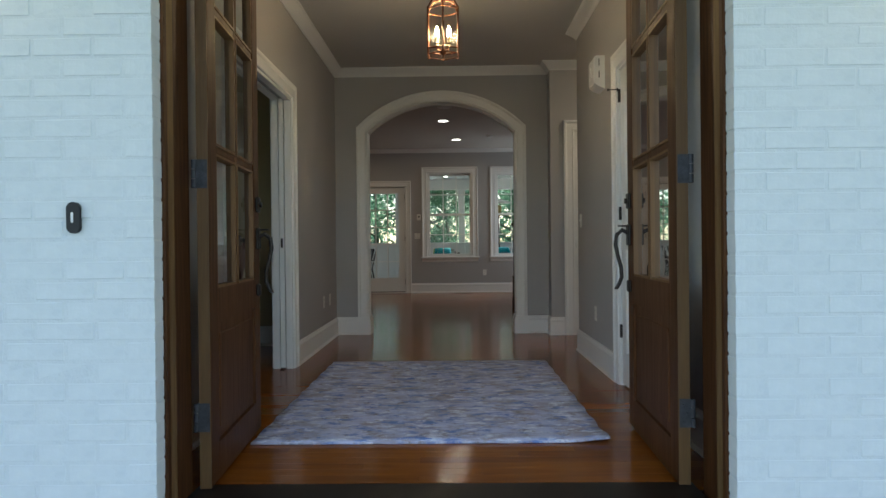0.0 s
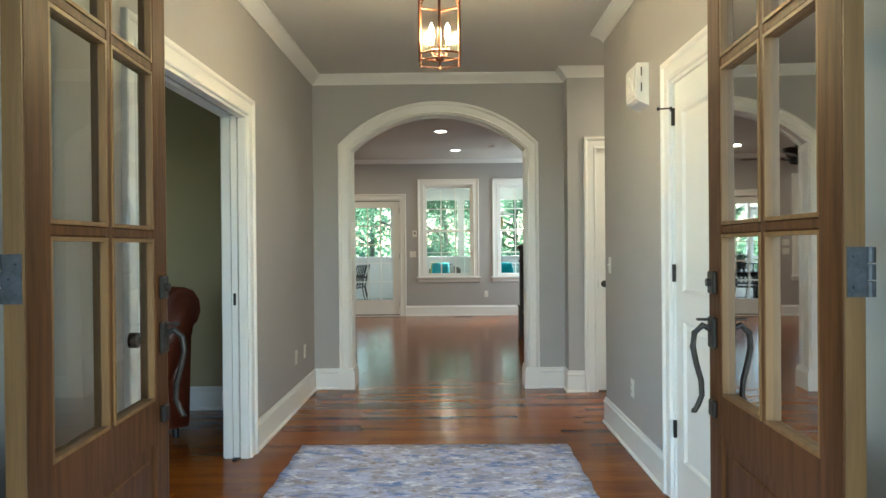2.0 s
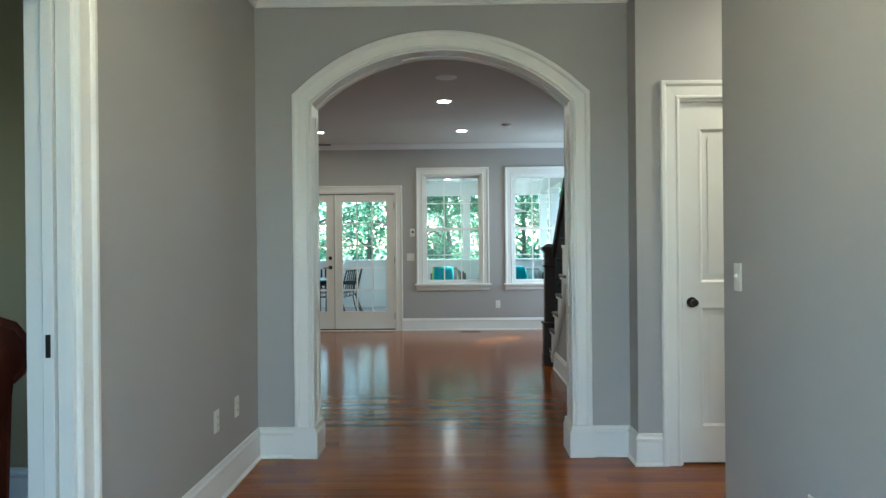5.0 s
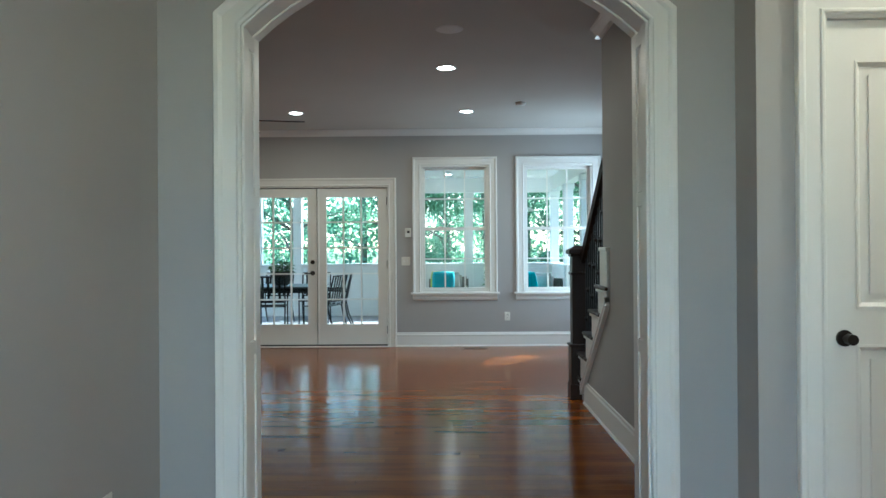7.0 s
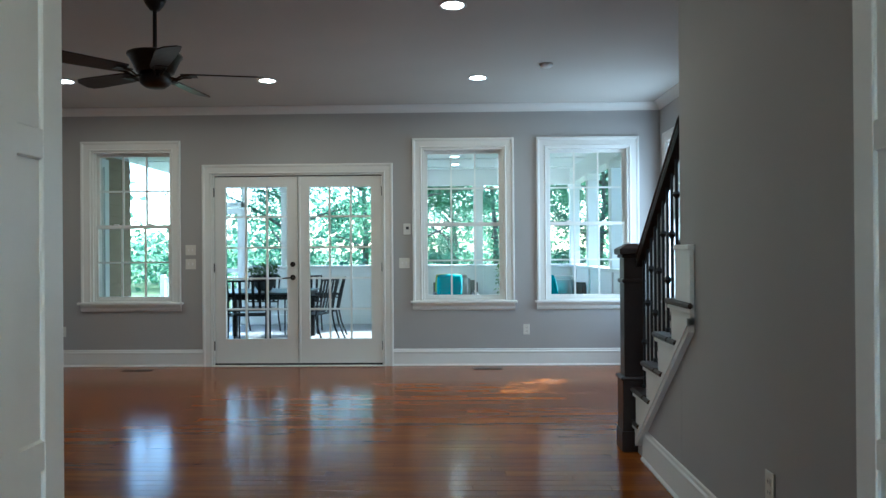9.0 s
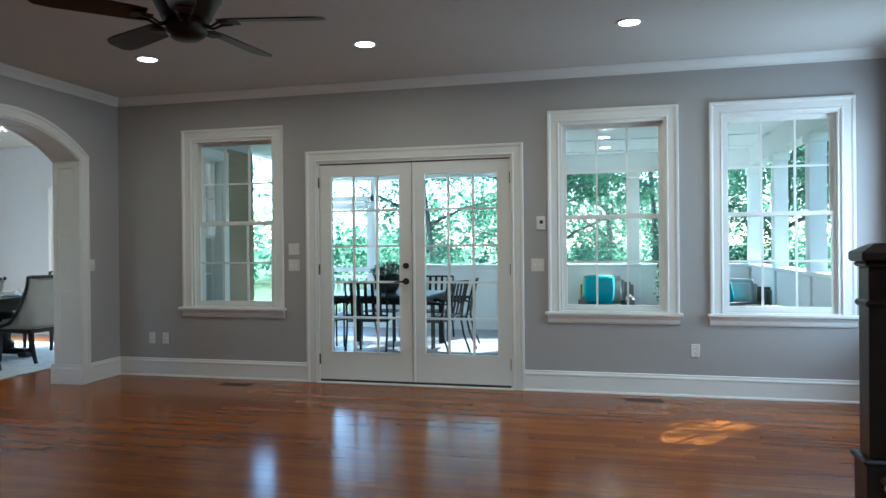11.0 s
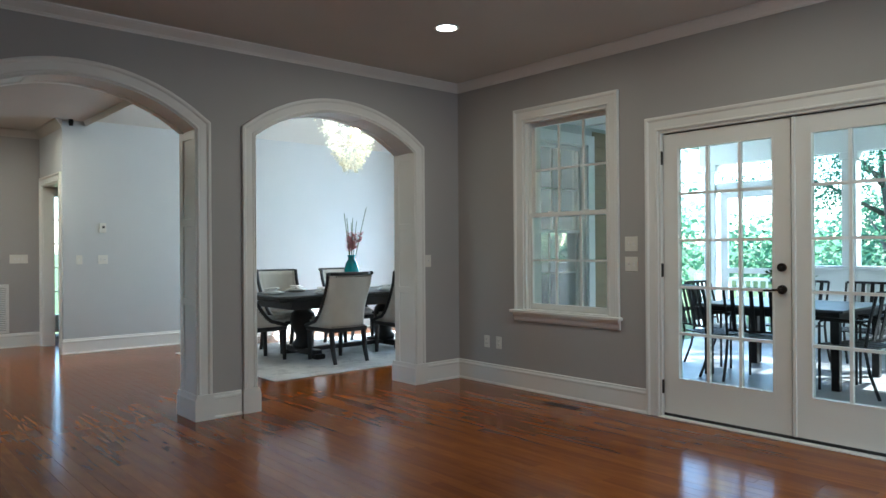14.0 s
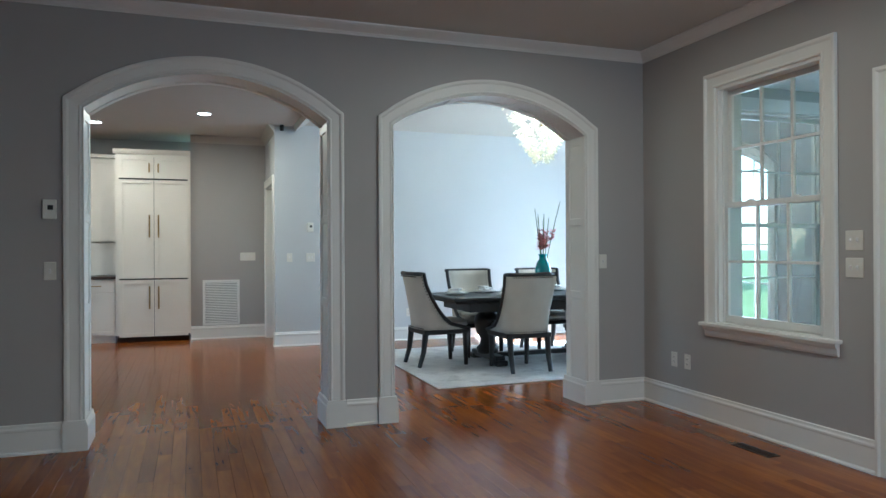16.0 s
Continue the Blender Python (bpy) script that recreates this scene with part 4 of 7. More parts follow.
def front_door(m, s):
    """A glazed entrance leaf seen edge-on; y runs along the leaf from its hinges, x is its thickness, s its outer side."""
    e = thing("front_door", m, "dark stained wooden front door with glazed panes, standing open", "door", "pair of front doors")
    W, T, H = 0.960, 0.046, 2.44
    st = 0.125
    h0, h1 = 0.80, 2.30
    part("stile", boxes((-T / 2, T / 2, 0.006, st, 0.02, H), bev=0.003), M_DOORWOOD, e)
    part("stile", boxes((-T / 2, T / 2, W - st, W - 0.004, 0.02, H), bev=0.003), M_DOORWOOD, e)
    part("hinge_edge", boxes((-T / 2 + 0.001, T / 2 - 0.001, 0.0, 0.006, 0.02, H)), M_DOOREDGE, e, "worn lighter wood on the hinge edge")
    part("lock_edge", boxes((-T / 2 + 0.001, T / 2 - 0.001, W - 0.004, W + 0.001, 0.02, H)), M_DOOREDGE, e, "worn lighter wood on the lock edge")
    part("rail", boxes((-T / 2, T / 2, st, W - st, 0.02, 0.17), (-T / 2, T / 2, st, W - st, 0.66, h0), (-T / 2, T / 2, st, W - st, h1, H)), M_DOORWOOD, e)
    part("panel", boxes((-0.011, 0.011, st, W - st, 0.17, 0.66), (-0.017, 0.017, st + 0.05, W - st - 0.05, 0.22, 0.61), bev=0.004), M_DOORWOOD, e)
    g0, g1 = st, W - st
    ym = (g0 + g1) / 2
    zs = (h0, 1.368, 1.936, h1)
    rows = [(-0.018, 0.018, ym - 0.016, ym + 0.016, h0, h1)]
    for z in zs[1:3]:
        rows += [(-0.018, 0.018, g0, ym - 0.016, z - 0.016, z + 0.016), (-0.018, 0.018, ym + 0.016, g1, z - 0.016, z + 0.016)]
    part("muntins", boxes(*rows, bev=0.005), M_DOORWOOD, e)
    for a, b in ((g0, ym - 0.016), (ym + 0.016, g1)):
        for k in range(3):
            z0, z1 = zs[k] + (0.016 if k else 0), zs[k + 1] - (0.016 if k < 2 else 0)
            bd = boxes((-0.021, 0.021, a, a + 0.011, z0, z1), (-0.021, 0.021, b - 0.011, b, z0, z1), (-0.021, 0.021, a + 0.011, b - 0.011, z0, z0 + 0.011), (-0.021, 0.021, a + 0.011, b - 0.011, z1 - 0.011, z1))
            bead = part("glazing_bead", bd, M_DOOREDGE, e)
            part("pane", sheet(-0.003, 0.003, a + 0.004, b - 0.004, z0 + 0.004, z1 - 0.004), M_DOORGLASS, bead)
    for z in (0.30, 1.255, 2.2):
        bm = boxes((-0.026, 0.019, -0.0035, 0.0, z - 0.056, z + 0.056) if s > 0 else (-0.019, 0.026, -0.0035, 0.0, z - 0.056, z + 0.056))
        for k in range(3):
            lathe(bm, [(0.0, -0.018), (0.0095, -0.017), (0.0095, 0.017), (0.0, 0.018)], 10, (s * -0.032, -0.004, z - 0.038 + 0.038 * k))
        for dz in (-0.034, 0.0, 0.034):
            lathe(bm, [(0.0, -0.004), (0.004, 0.0), (0.0, 0.004)], 6, (s * (0.006 if dz else -0.010), -0.004, z + dz))
        part("hinge", bm, M_HINGE, e, "dull grey metal hinge with screws")
    y = W - 0.062
    bm = boxes((s * 0.023 if s > 0 else -0.040, 0.040 if s > 0 else -0.023, y - 0.030, y + 0.030, 1.145, 1.225), bev=0.005)
    tube(bm, [(s * 0.038, y, 1.185), (s * 0.052, y, 1.185)], 0.014, 12)
    part("deadbolt", bm, M_BRONZE, e)
    x0, x1 = sorted((s * 0.023, s * 0.040))
    bm = boxes((x0, x1, y - 0.030, y + 0.030, 0.955, 1.065), (x0, x1, y - 0.026, y + 0.026, 0.715, 0.775), bev=0.005)
    tube(bm, [(s * (0.035 + d), y, z) for d, z in ((0.0, 1.02), (0.03, 1.035), (0.058, 1.01), (0.064, 0.96), (0.052, 0.90), (0.036, 0.84), (0.034, 0.79), (0.048, 0.755), (0.060, 0.735), (0.068, 0.738))], 0.0115, 10, 0.009)
    box(bm, *sorted((s * 0.04, s * 0.085)), y - 0.012, y + 0.012, 1.052, 1.06, 0.002)
    part("door_handle", bm, M_BRONZE, e, "curved dark bronze pull handle")
    bm = bmesh.new()
    tube(bm, [(-s * 0.023, y, 1.0), (-s * 0.032, y, 1.0)], 0.033, 16)
    tube(bm, [(-s * 0.032, y, 1.0), (-s * 0.06, y, 1.0)], 0.012, 10)
    tube(bm, [(-s * 0.058, y, 1.0), (-s * 0.07, y, 1.0), (-s * 0.085, y, 1.0)], 0.027, 16)
    part("inner_knob", bm, M_BRONZE, e)
    return e


front_door(pose(-0.676, 3.672, 0.0, 0, 0, 3.9), 1)
front_door(pose(1.200, 3.690, 0.0, 0, 0, -2.7), -1)


# ---- ceiling lights and fan ----
def recessed_light(x, y, z, power):
    e = thing("recessed_light", pose(x, y, z), "round white recessed ceiling light, switched on", "ceiling light", "recessed ceiling lights")
    bm = bmesh.new()
    lathe(bm, [(0.082, -0.0005), (0.095, -0.001), (0.095, -0.005), (0.088, -0.007), (0.074, -0.005), (0.072, 0.0)], 28)
    part("trim_ring", bm, M_ALARM, e, smooth=True)
    bm = bmesh.new()
    lathe(bm, [(0.0, -0.004), (0.073, -0.004), (0.073, -0.001), (0.0, -0.001)], 28)
    part("lens", bm, M_CANGLOW, e, "glowing lens")
    lamp("recessed_lamp", "AREA", power, (1.0, 0.83, 0.60), look((x, y, z - 0.012), (x, y, 0)), 0.14)
    return e


for x, y in ((0.165, 12.16), (0.385, 14.16), (-1.63, 14.17), (-3.55, 14.10)):
    recessed_light(x, y, CEIL, CAN_POWER)
for x, y, f in ((-8.9, 11.96, 1.5), (-9.91, 10.64, 0.8)):
    recessed_light(x, y, 2.96, KITCHEN_POWER * f)
recessed_light(2.45, 7.95, FOYER_CEIL, HALL_POWER)

sp = thing("ceiling_speaker", pose(0.2, 11.05, CEIL), "white round ceiling speaker grille", "speaker")
bm = bmesh.new()
lathe(bm, [(0.0, -0.010), (0.085, -0.009), (0.10, -0.004), (0.105, 0.0)], 28)
part("grille", bm, M_ALARM, sp, smooth=True)
sd = thing("smoke_detector", pose(0.98, 13.7, CEIL), "small white disc smoke detector on the ceiling", "smoke detector")
bm = bmesh.new()
lathe(bm, [(0.0, -0.03), (0.04, -0.03), (0.055, -0.02), (0.058, 0.0)], 20)
part("cover", bm, M_ALARM, sd, smooth=True)

fan = thing("ceiling_fan", pose(-1.77, 11.98, CEIL), "dark bronze ceiling fan with five wooden blades", "ceiling fan")
bm = bmesh.new()
lathe(bm, [(0.0, -0.075), (0.03, -0.07), (0.06, -0.03), (0.072, 0.0)], 24)
part("canopy", bm, M_BRONZE, fan, smooth=True)
bm = bmesh.new()
tube(bm, [(0, 0, -0.06), (0, 0, -0.36)], 0.013, 12)
part("down_rod", bm, M_BRONZE, fan)
bm = bmesh.new()
lathe(bm, [(0.0, -0.335), (0.05, -0.34), (0.155, -0.352), (0.172, -0.36), (0.172, -0.372), (0.16, -0.38), (0.125, -0.455), (0.115, -0.475), (0.0, -0.475)], 28)
part("motor_housing", bm, M_BRONZE, fan, smooth=True)
bm = bmesh.new()
lathe(bm, [(0.0, -0.475), (0.095, -0.478), (0.10, -0.535), (0.085, -0.555), (0.06, -0.572), (0.0, -0.578)], 24)
part("switch_cap", bm, M_BRONZE, fan, smooth=True)
for k in range(5):
    a = radians(12 + 72 * k)
    rot = Matrix.Rotation(a, 4, "Z")
    bm = bmesh.new()
    for s in (-0.018, 0.018):
        tube(bm, [(0.08, s * 0.7, -0.50), (0.13, s, -0.515), (0.17, s * 1.6, -0.495), (0.22, s * 2.0, -0.490)], 0.007, 6)
    box(bm, 0.16, 0.26, -0.045, 0.045, -0.491, -0.486, 0.001)
    bm.transform(rot)
    bracket = part("blade_bracket", bm, M_BRONZE, fan)
    bm = bmesh.new()
    out = [(0.19, -0.052), (0.25, -0.060), (0.58, -0.072), (0.65, -0.066), (0.685, -0.035), (0.685, 0.035), (0.65, 0.066), (0.58, 0.072), (0.25, 0.060), (0.19, 0.052)]
    prism(bm, out, lambda p, q, d: (p, q, -0.483 + d + q * 0.22), 0.0, 0.008)
    bm.transform(rot)
    part("blade", bm, M_DARKWOOD, bracket)


# ---- staircase ----
RISE, RUN, NOSE0 = 0.2075, 0.257, 12.26
STAIR = thing("staircase", pose(0, 0, 0), "staircase with dark wood treads, white risers and iron balusters", "staircase")
RX0, RX1, TX = SX - 0.02, EX, 1.284
for k in range(1, 15):
    y = NOSE0 - (k - 1) * RUN
    z = k * RISE
    back = y - RUN - 0.03
    if back < AY1 + 0.01:
        break
    if k <= 4:
        tread = part("tread", boxes((TX, RX1 - 0.002, back, y, z - 0.03, z), (TX, RX0 - 0.001, back - 0.14, back, z - 0.03, z), bev=0.010), M_DARKWOOD, STAIR)
        part("cove", boxes((TX + 0.010, RX0, back - 0.13, y - 0.025, z - 0.052, z - 0.0305), bev=0.004), M_TRIM, tread)
    elif k == 5:
        tread = part("tread", boxes((TX, RX0 - 0.001, back - 0.12, y, z - 0.03, z), (RX0 - 0.001, SX + 0.125, 11.094, y, z - 0.03, z), (SX + 0.125, RX1 - 0.002, back, y, z - 0.03, z), bev=0.010), M_DARKWOOD, STAIR)
        part("cove", boxes((TX + 0.010, RX0 - 0.008, back - 0.11, y - 0.025, z - 0.052, z - 0.0305), bev=0.004), M_TRIM, tread)
    else:
        part("tread", boxes((SX + 0.125, RX1 - 0.002, back, y, z - 0.03, z), bev=0.009), M_DARKWOOD, STAIR)
    part("riser", boxes((SX + 0.005 if k <= 4 else SX + 0.125, RX1 - 0.002, y - 0.060, y - 0.045, z - RISE, z - 0.03)), M_TRIM, STAIR)


def string_z(y):
    return 0.928 - (y - 10.887) * RISE / RUN


# the white string below the steps, the painted wall under it and the moulding between them
pts = [(NOSE0 - 0.045, 0.0)]
for k in range(1, 6):
    y = NOSE0 - 0.045 - (k - 1) * RUN
    pts += [(y, k * RISE - 0.031), (y - RUN if k < 5 else 11.095, k * RISE - 0.031)]
pts += [(11.095, string_z(11.095)), (11.99, string_z(11.99)), (11.99, 0.0)]
bm = bmesh.new()
prism(bm, pts, lambda a, b, d: (d, a, b), RX0, SX)
part("string_board", bm, M_TRIM, STAIR)
bm = bmesh.new()
prism(bm, [(11.0905, 0.0), (11.989, 0.0), (11.989, string_z(11.989) - 0.002), (11.0905, string_z(11.0905) - 0.002)], lambda a, b, d: (d, a, b), RX0 + 0.019, SX + 0.10)
part("spandrel_wall", bm, M_WALL, STAIR, "greige painted wall under the steps")
bm = bmesh.new()
prism(bm, [(10.875, string_z(10.875)), (11.094, string_z(11.094)), (11.094, 1.29), (10.875, 1.29)], lambda a, b, d: (d, a, b), RX0 - 0.002, SX - 0.001)
box(bm, RX0 - 0.012, SX + 0.13, 10.866, 11.112, 1.29, 1.318, 0.005)
box(bm, RX0 - 0.003, SX + 0.122, 11.0945, 11.108, 5 * RISE + 0.001, 1.29, 0.003)
part("string_cap", bm, M_TRIM, STAIR)
for o, w, h in ((-0.012, 0.0, 0.052), (-0.019, 0.034, 0.058)):
    bm = bmesh.new()
    prism(bm, [(10.875, string_z(10.875) - 0.045 + w), (10.875, string_z(10.875) - 0.045 + h + 0.012), (11.90, string_z(11.90) - 0.045 + h + 0.012), (11.90, string_z(11.90) - 0.045 + w)], lambda a, b, d: (d, a, b), RX0 + o, SX - 0.0015)
    part("string_moulding", bm, M_TRIM, STAIR)
NX0, NY0 = 1.316, 12.07
bm = boxes((NX0 - 0.078, NX0 + 0.078, NY0 - 0.078, NY0 + 0.078, 0.0, 0.46), (NX0 - 0.086, NX0 + 0.086, NY0 - 0.086, NY0 + 0.086, 0.0, 0.13), bev=0.004)
box(bm, NX0 - 0.091, NX0 + 0.091, NY0 - 0.091, NY0 + 0.091, 0.455, 0.478, 0.008)
part("newel_base", bm, M_DARKWOOD, STAIR)
bm = boxes((NX0 - 0.062, NX0 + 0.062, NY0 - 0.062, NY0 + 0.062, 0.478, 1.24), bev=0.004)
box(bm, NX0 - 0.075, NX0 + 0.075, NY0 - 0.075, NY0 + 0.075, 1.080, 1.108, 0.008)
part("newel_post", bm, M_DARKWOOD, STAIR)
bm = boxes((NX0 - 0.077, NX0 + 0.077, NY0 - 0.077, NY0 + 0.077, 1.24, 1.262), (NX0 - 0.093, NX0 + 0.093, NY0 - 0.093, NY0 + 0.093, 1.262, 1.305), bev=0.008)
vs = [bm.verts.new((NX0 + x, NY0 + y, 1.304)) for x, y in ((-0.085, -0.085), (0.085, -0.085), (0.085, 0.085), (-0.085, 0.085))]
tip = [bm.verts.new((NX0 + x, NY0 + y, 1.335)) for x, y in ((-0.03, -0.03), (0.03, -0.03), (0.03, 0.03), (-0.03, 0.03))]
for i in range(4):
    bm.faces.new((vs[i], vs[(i + 1) % 4], tip[(i + 1) % 4], tip[i]))
bm.faces.new(tip)
part("newel_cap", bm, M_DARKWOOD, STAIR)
BX = 1.368


def rail_z(y):
    return 1.175 + (12.07 - y) * RISE / RUN


bm = bmesh.new()
prof = [(-0.026, -0.042), (0.026, -0.042), (0.032, -0.018), (0.028, 0.0), (0.036, 0.018), (0.026, 0.038), (0.0, 0.046), (-0.026, 0.038), (-0.036, 0.018), (-0.028, 0.0), (-0.032, -0.018)]
ends = []
for y in (NY0 - 0.060, 11.11):
    ends.append([bm.verts.new((BX - 0.008 + a, y, rail_z(y) + b)) for a, b in prof])
for i in range(len(prof)):
    bm.faces.new((ends[0][i], ends[0][(i + 1) % len(prof)], ends[1][(i + 1) % len(prof)], ends[1][i]))
bm.faces.new(ends[0])
bm.faces.new(ends[1][::-1])
part("handrail", bm, M_DARKWOOD, STAIR)
i = 0
y = NY0 - 0.115
while y > 11.115:
    k = min(5, int((NOSE0 - 0.02 - y) / RUN) + 1)
    z0, z1 = k * RISE, rail_z(y) - 0.04
    bm = boxes((BX - 0.0072, BX + 0.0072, y - 0.0072, y + 0.0072, z0, z1), (BX - 0.014, BX + 0.014, y - 0.014, y + 0.014, z0, z0 + 0.022), bev=0.001)
    for f2 in ((0.36,), (0.10, 0.62), (0.80,))[i % 3]:
        zc = z0 + (z1 - z0) * f2
        lathe(bm, [(0.007, -0.026), (0.014, -0.014), (0.024, 0.0), (0.014, 0.014), (0.007, 0.026)], 8, (BX, y, zc))
    part("baluster", bm, M_IRON, STAIR, "black iron baluster with knuckles")
    i += 1
    y -= 0.0857


# ---- small wall fittings ----
def wall_plate(kind, m, w=0.072, h=0.116, toggles=1, label="", category="switch"):
    """A cover plate; x along the wall, y out of it, z up."""
    e = thing(kind, m, label, category)
    part("cover_plate", boxes((-w / 2, w / 2, 0.0, 0.006, -h / 2, h / 2), bev=0.0025), M_PLATE, e)
    if kind == "wall_outlet":
        for z in (-0.02, 0.02):
            r = part("receptacle", boxes((-0.016, 0.016, 0.0055, 0.008, z - 0.013, z + 0.013), bev=0.002), M_PLATE, e)
            part("slots", boxes((-0.008, -0.005, 0.0078, 0.0086, z - 0.005, z + 0.006), (0.005, 0.008, 0.0078, 0.0086, z - 0.005, z + 0.006)), M_SLOT, r)
    else:
        for k in range(toggles):
            x = (k - (toggles - 1) / 2) * 0.046
            bm = boxes((x - 0.005, x + 0.005, 0.005, 0.019, -0.004, 0.010), (x - 0.008, x + 0.008, 0.0055, 0.0075, -0.016, 0.016), bev=0.0015)
            part("toggle", bm, M_ALARM, e)
    return e


N_, S_, E_, W_ = (lambda x, z: pose(x, NX, z, 0, 0, 180)), (lambda x, y, z: pose(x, y, z, 0, 0, 180)), (lambda x, y, z: pose(x, y, z, 0, 0, -90)), (lambda x, y, z: pose(x, y, z, 0, 0, 90))
OUT, SWI = "ivory plastic wall outlet above the baseboard", "ivory plastic toggle switch plate on the wall"
for x in (-4.50, -4.34):
    wall_plate("wall_outlet", N_(x, 0.40), label=OUT, category="outlet")
wall_plate("wall_outlet", N_(0.948, 0.405), label=OUT, category="outlet")
wall_plate("light_switch", N_(-2.862, 1.325), 0.118, 0.116, 2, SWI)
wall_plate("light_switch", N_(-2.862, 1.165), 0.118, 0.116, 2, SWI)
wall_plate("light_switch", N_(-0.425, 1.16), 0.118, 0.116, 2, SWI)
wall_plate("light_switch", E_(WX, 15.03, 1.18), label=SWI)
wall_plate("light_switch", E_(WX, 10.945, 1.16), label=SWI)
wall_plate("light_switch", W_(FR, 7.2, 1.17), label=SWI)
wall_plate("wall_outlet", W_(FR, 6.59, 0.41), label=OUT, category="outlet")
for y in (7.87, 8.21):
    wall_plate("wall_outlet", E_(FL, y, 0.42), label=OUT, category="outlet")
wall_plate("wall_outlet", W_(SX, 10.05, 0.42), label=OUT, category="outlet")
wall_plate("light_switch", E_(-9.46, 13.05, 1.19), label=SWI)
wall_plate("light_switch", E_(-9.46, 13.33, 1.19), 0.118, 0.116, 2, SWI)
wall_plate("wall_outlet", E_(-9.46, 14.72, 0.40), label=OUT, category="outlet")
wall_plate("light_switch", E_(-10.70, 12.60, 1.20), 0.22, 0.12, 3, SWI)


def control(m, label):
    """A small wall control with a dark screen."""
    e = thing("thermostat", m, label, "thermostat")
    part("body", boxes((-0.04, 0.04, 0.0, 0.022, -0.062, 0.062), bev=0.004), M_PLATE, e)
    part("screen", boxes((-0.022, 0.010, 0.0215, 0.0232, -0.004, 0.026)), M_SLOT, e)
    part("button", boxes((0.014, 0.022, 0.0215, 0.0240, -0.034, -0.022)), M_ALARM, e)
    return e


control(N_(-0.392, 1.545), "ivory wall control with a small dark window")
control(E_(WX, 10.945, 1.555), "ivory wall control with a small dark window")
control(E_(-9.46, 13.33, 1.60), "ivory wall control with a small dark window")


def floor_vent(x, y):
    e = thing("floor_vent", pose(x, y, 0.0), "brown wooden floor register flush in the boards", "floor vent")
    part("frame", boxes((-0.16, 0.16, -0.05, -0.034, 0.0003, 0.004), (-0.16, 0.16, 0.034, 0.05, 0.0003, 0.004), (-0.16, -0.144, -0.034, 0.034, 0.0003, 0.004), (0.144, 0.16, -0.034, 0.034, 0.0003, 0.004)), M_DARKWOOD, e)
    part("backing", boxes((-0.144, 0.144, -0.034, 0.034, 0.0002, 0.0008)), M_SLOT, e)
    for k in range(12):
        x0 = -0.138 + k * 0.0236
        part("slat", boxes((x0, x0 + 0.010, -0.034, 0.034, 0.0008, 0.0034)), M_DARKWOOD, e)


floor_vent(0.50, 15.21)
floor_vent(-3.36, 15.16)

# ---- foyer ----
rug = thing("area_rug", pose(0.18, 5.56, 0.0), "distressed grey, cream and blue low-pile area rug", "rug")
bm = bmesh.new()
n = 28
grid = {}
for i in range(n + 1):
    for j in range(n + 1):
        x, y = -0.875 + 1.75 * i / n, -1.21 + 2.42 * j / n
        curl = 0.018 * max(0, (i - n + 3) / 3) * max(0, (3 - j) / 3)
        for t in (0, 1):
            grid[i, j, t] = bm.verts.new((x + 0.006 * math.sin(j * 1.7), y, 0.0015 + 0.010 * t + curl + 0.0008 * math.sin(i * 2.1 + j)))
for i in range(n):
    for j in range(n):
        bm.faces.new((grid[i, j, 1], grid[i + 1, j, 1], grid[i + 1, j + 1, 1], grid[i, j + 1, 1]))
        bm.faces.new((grid[i, j + 1, 0], grid[i + 1, j + 1, 0], grid[i + 1, j, 0], grid[i, j, 0]))
for i in range(n):
    for a, b, c in (((i, 0), (i + 1, 0), 0), ((i, n), (i + 1, n), 0), ((0, i), (0, i + 1), 0), ((n, i), (n, i + 1), 0)):
        bm.faces.new((grid[a[0], a[1], 0], grid[b[0], b[1], 0], grid[b[0], b[1], 1], grid[a[0], a[1], 1]))
part("rug_body", bm, M_RUG, rug, smooth=True)

lan = thing("pendant_lantern", pose(0.25, 5.78, 2.25), "hexagonal copper lantern with glass panes and lit candle bulbs", "pendant light")
R = 0.118
hexa = [(R * math.cos(radians(30 + 60 * k)), R * math.sin(radians(30 + 60 * k))) for k in range(6)]
ZB, ZT = 0.055, 0.325
for k in range(6):
    (x0, y0), (x1, y1) = hexa[k], hexa[(k + 1) % 6]
    bm = bmesh.new()
    tube(bm, [(x0, y0, ZB - 0.045), (x0, y0, ZT + 0.012)], 0.0065, 6)
    part("corner_post", bm, M_COPPER, lan)
    for z, r in ((ZB, 0.006), (ZT, 0.006), (ZB - 0.036, 0.004)):
        part("frame_bar", tube(bmesh.new(), [(x0, y0, z), (x1, y1, z)], r, 6), M_COPPER, lan)
    bm = bmesh.new()
    i = 0.99
    bm.faces.new([bm.verts.new(p) for p in ((x0 * i, y0 * i, ZB), (x1 * i, y1 * i, ZB), (x1 * i, y1 * i, ZT), (x0 * i, y0 * i, ZT))])
    part("pane", bm, M_LANTGLASS, lan, "clear glass pane")
    bm = bmesh.new()
    tube(bm, [(x0 * f, y0 * f, z) for f, z in ((1.0, ZT), (0.86, ZT + 0.035), (0.70, ZT + 0.062), (0.48, ZT + 0.075), (0.26, ZT + 0.072), (0.10, ZT + 0.082))], 0.0055, 6)
    part("crown_arm", bm, M_COPPER, lan)
bm = bmesh.new()
lathe(bm, [(0.0, ZT + 0.05), (0.012, ZT + 0.055), (0.016, ZT + 0.075), (0.012, ZT + 0.10), (0.005, ZT + 0.11), (0.0, ZT + 0.112)], 12)
part("finial", bm, M_COPPER, lan, smooth=True)
bm = bmesh.new()
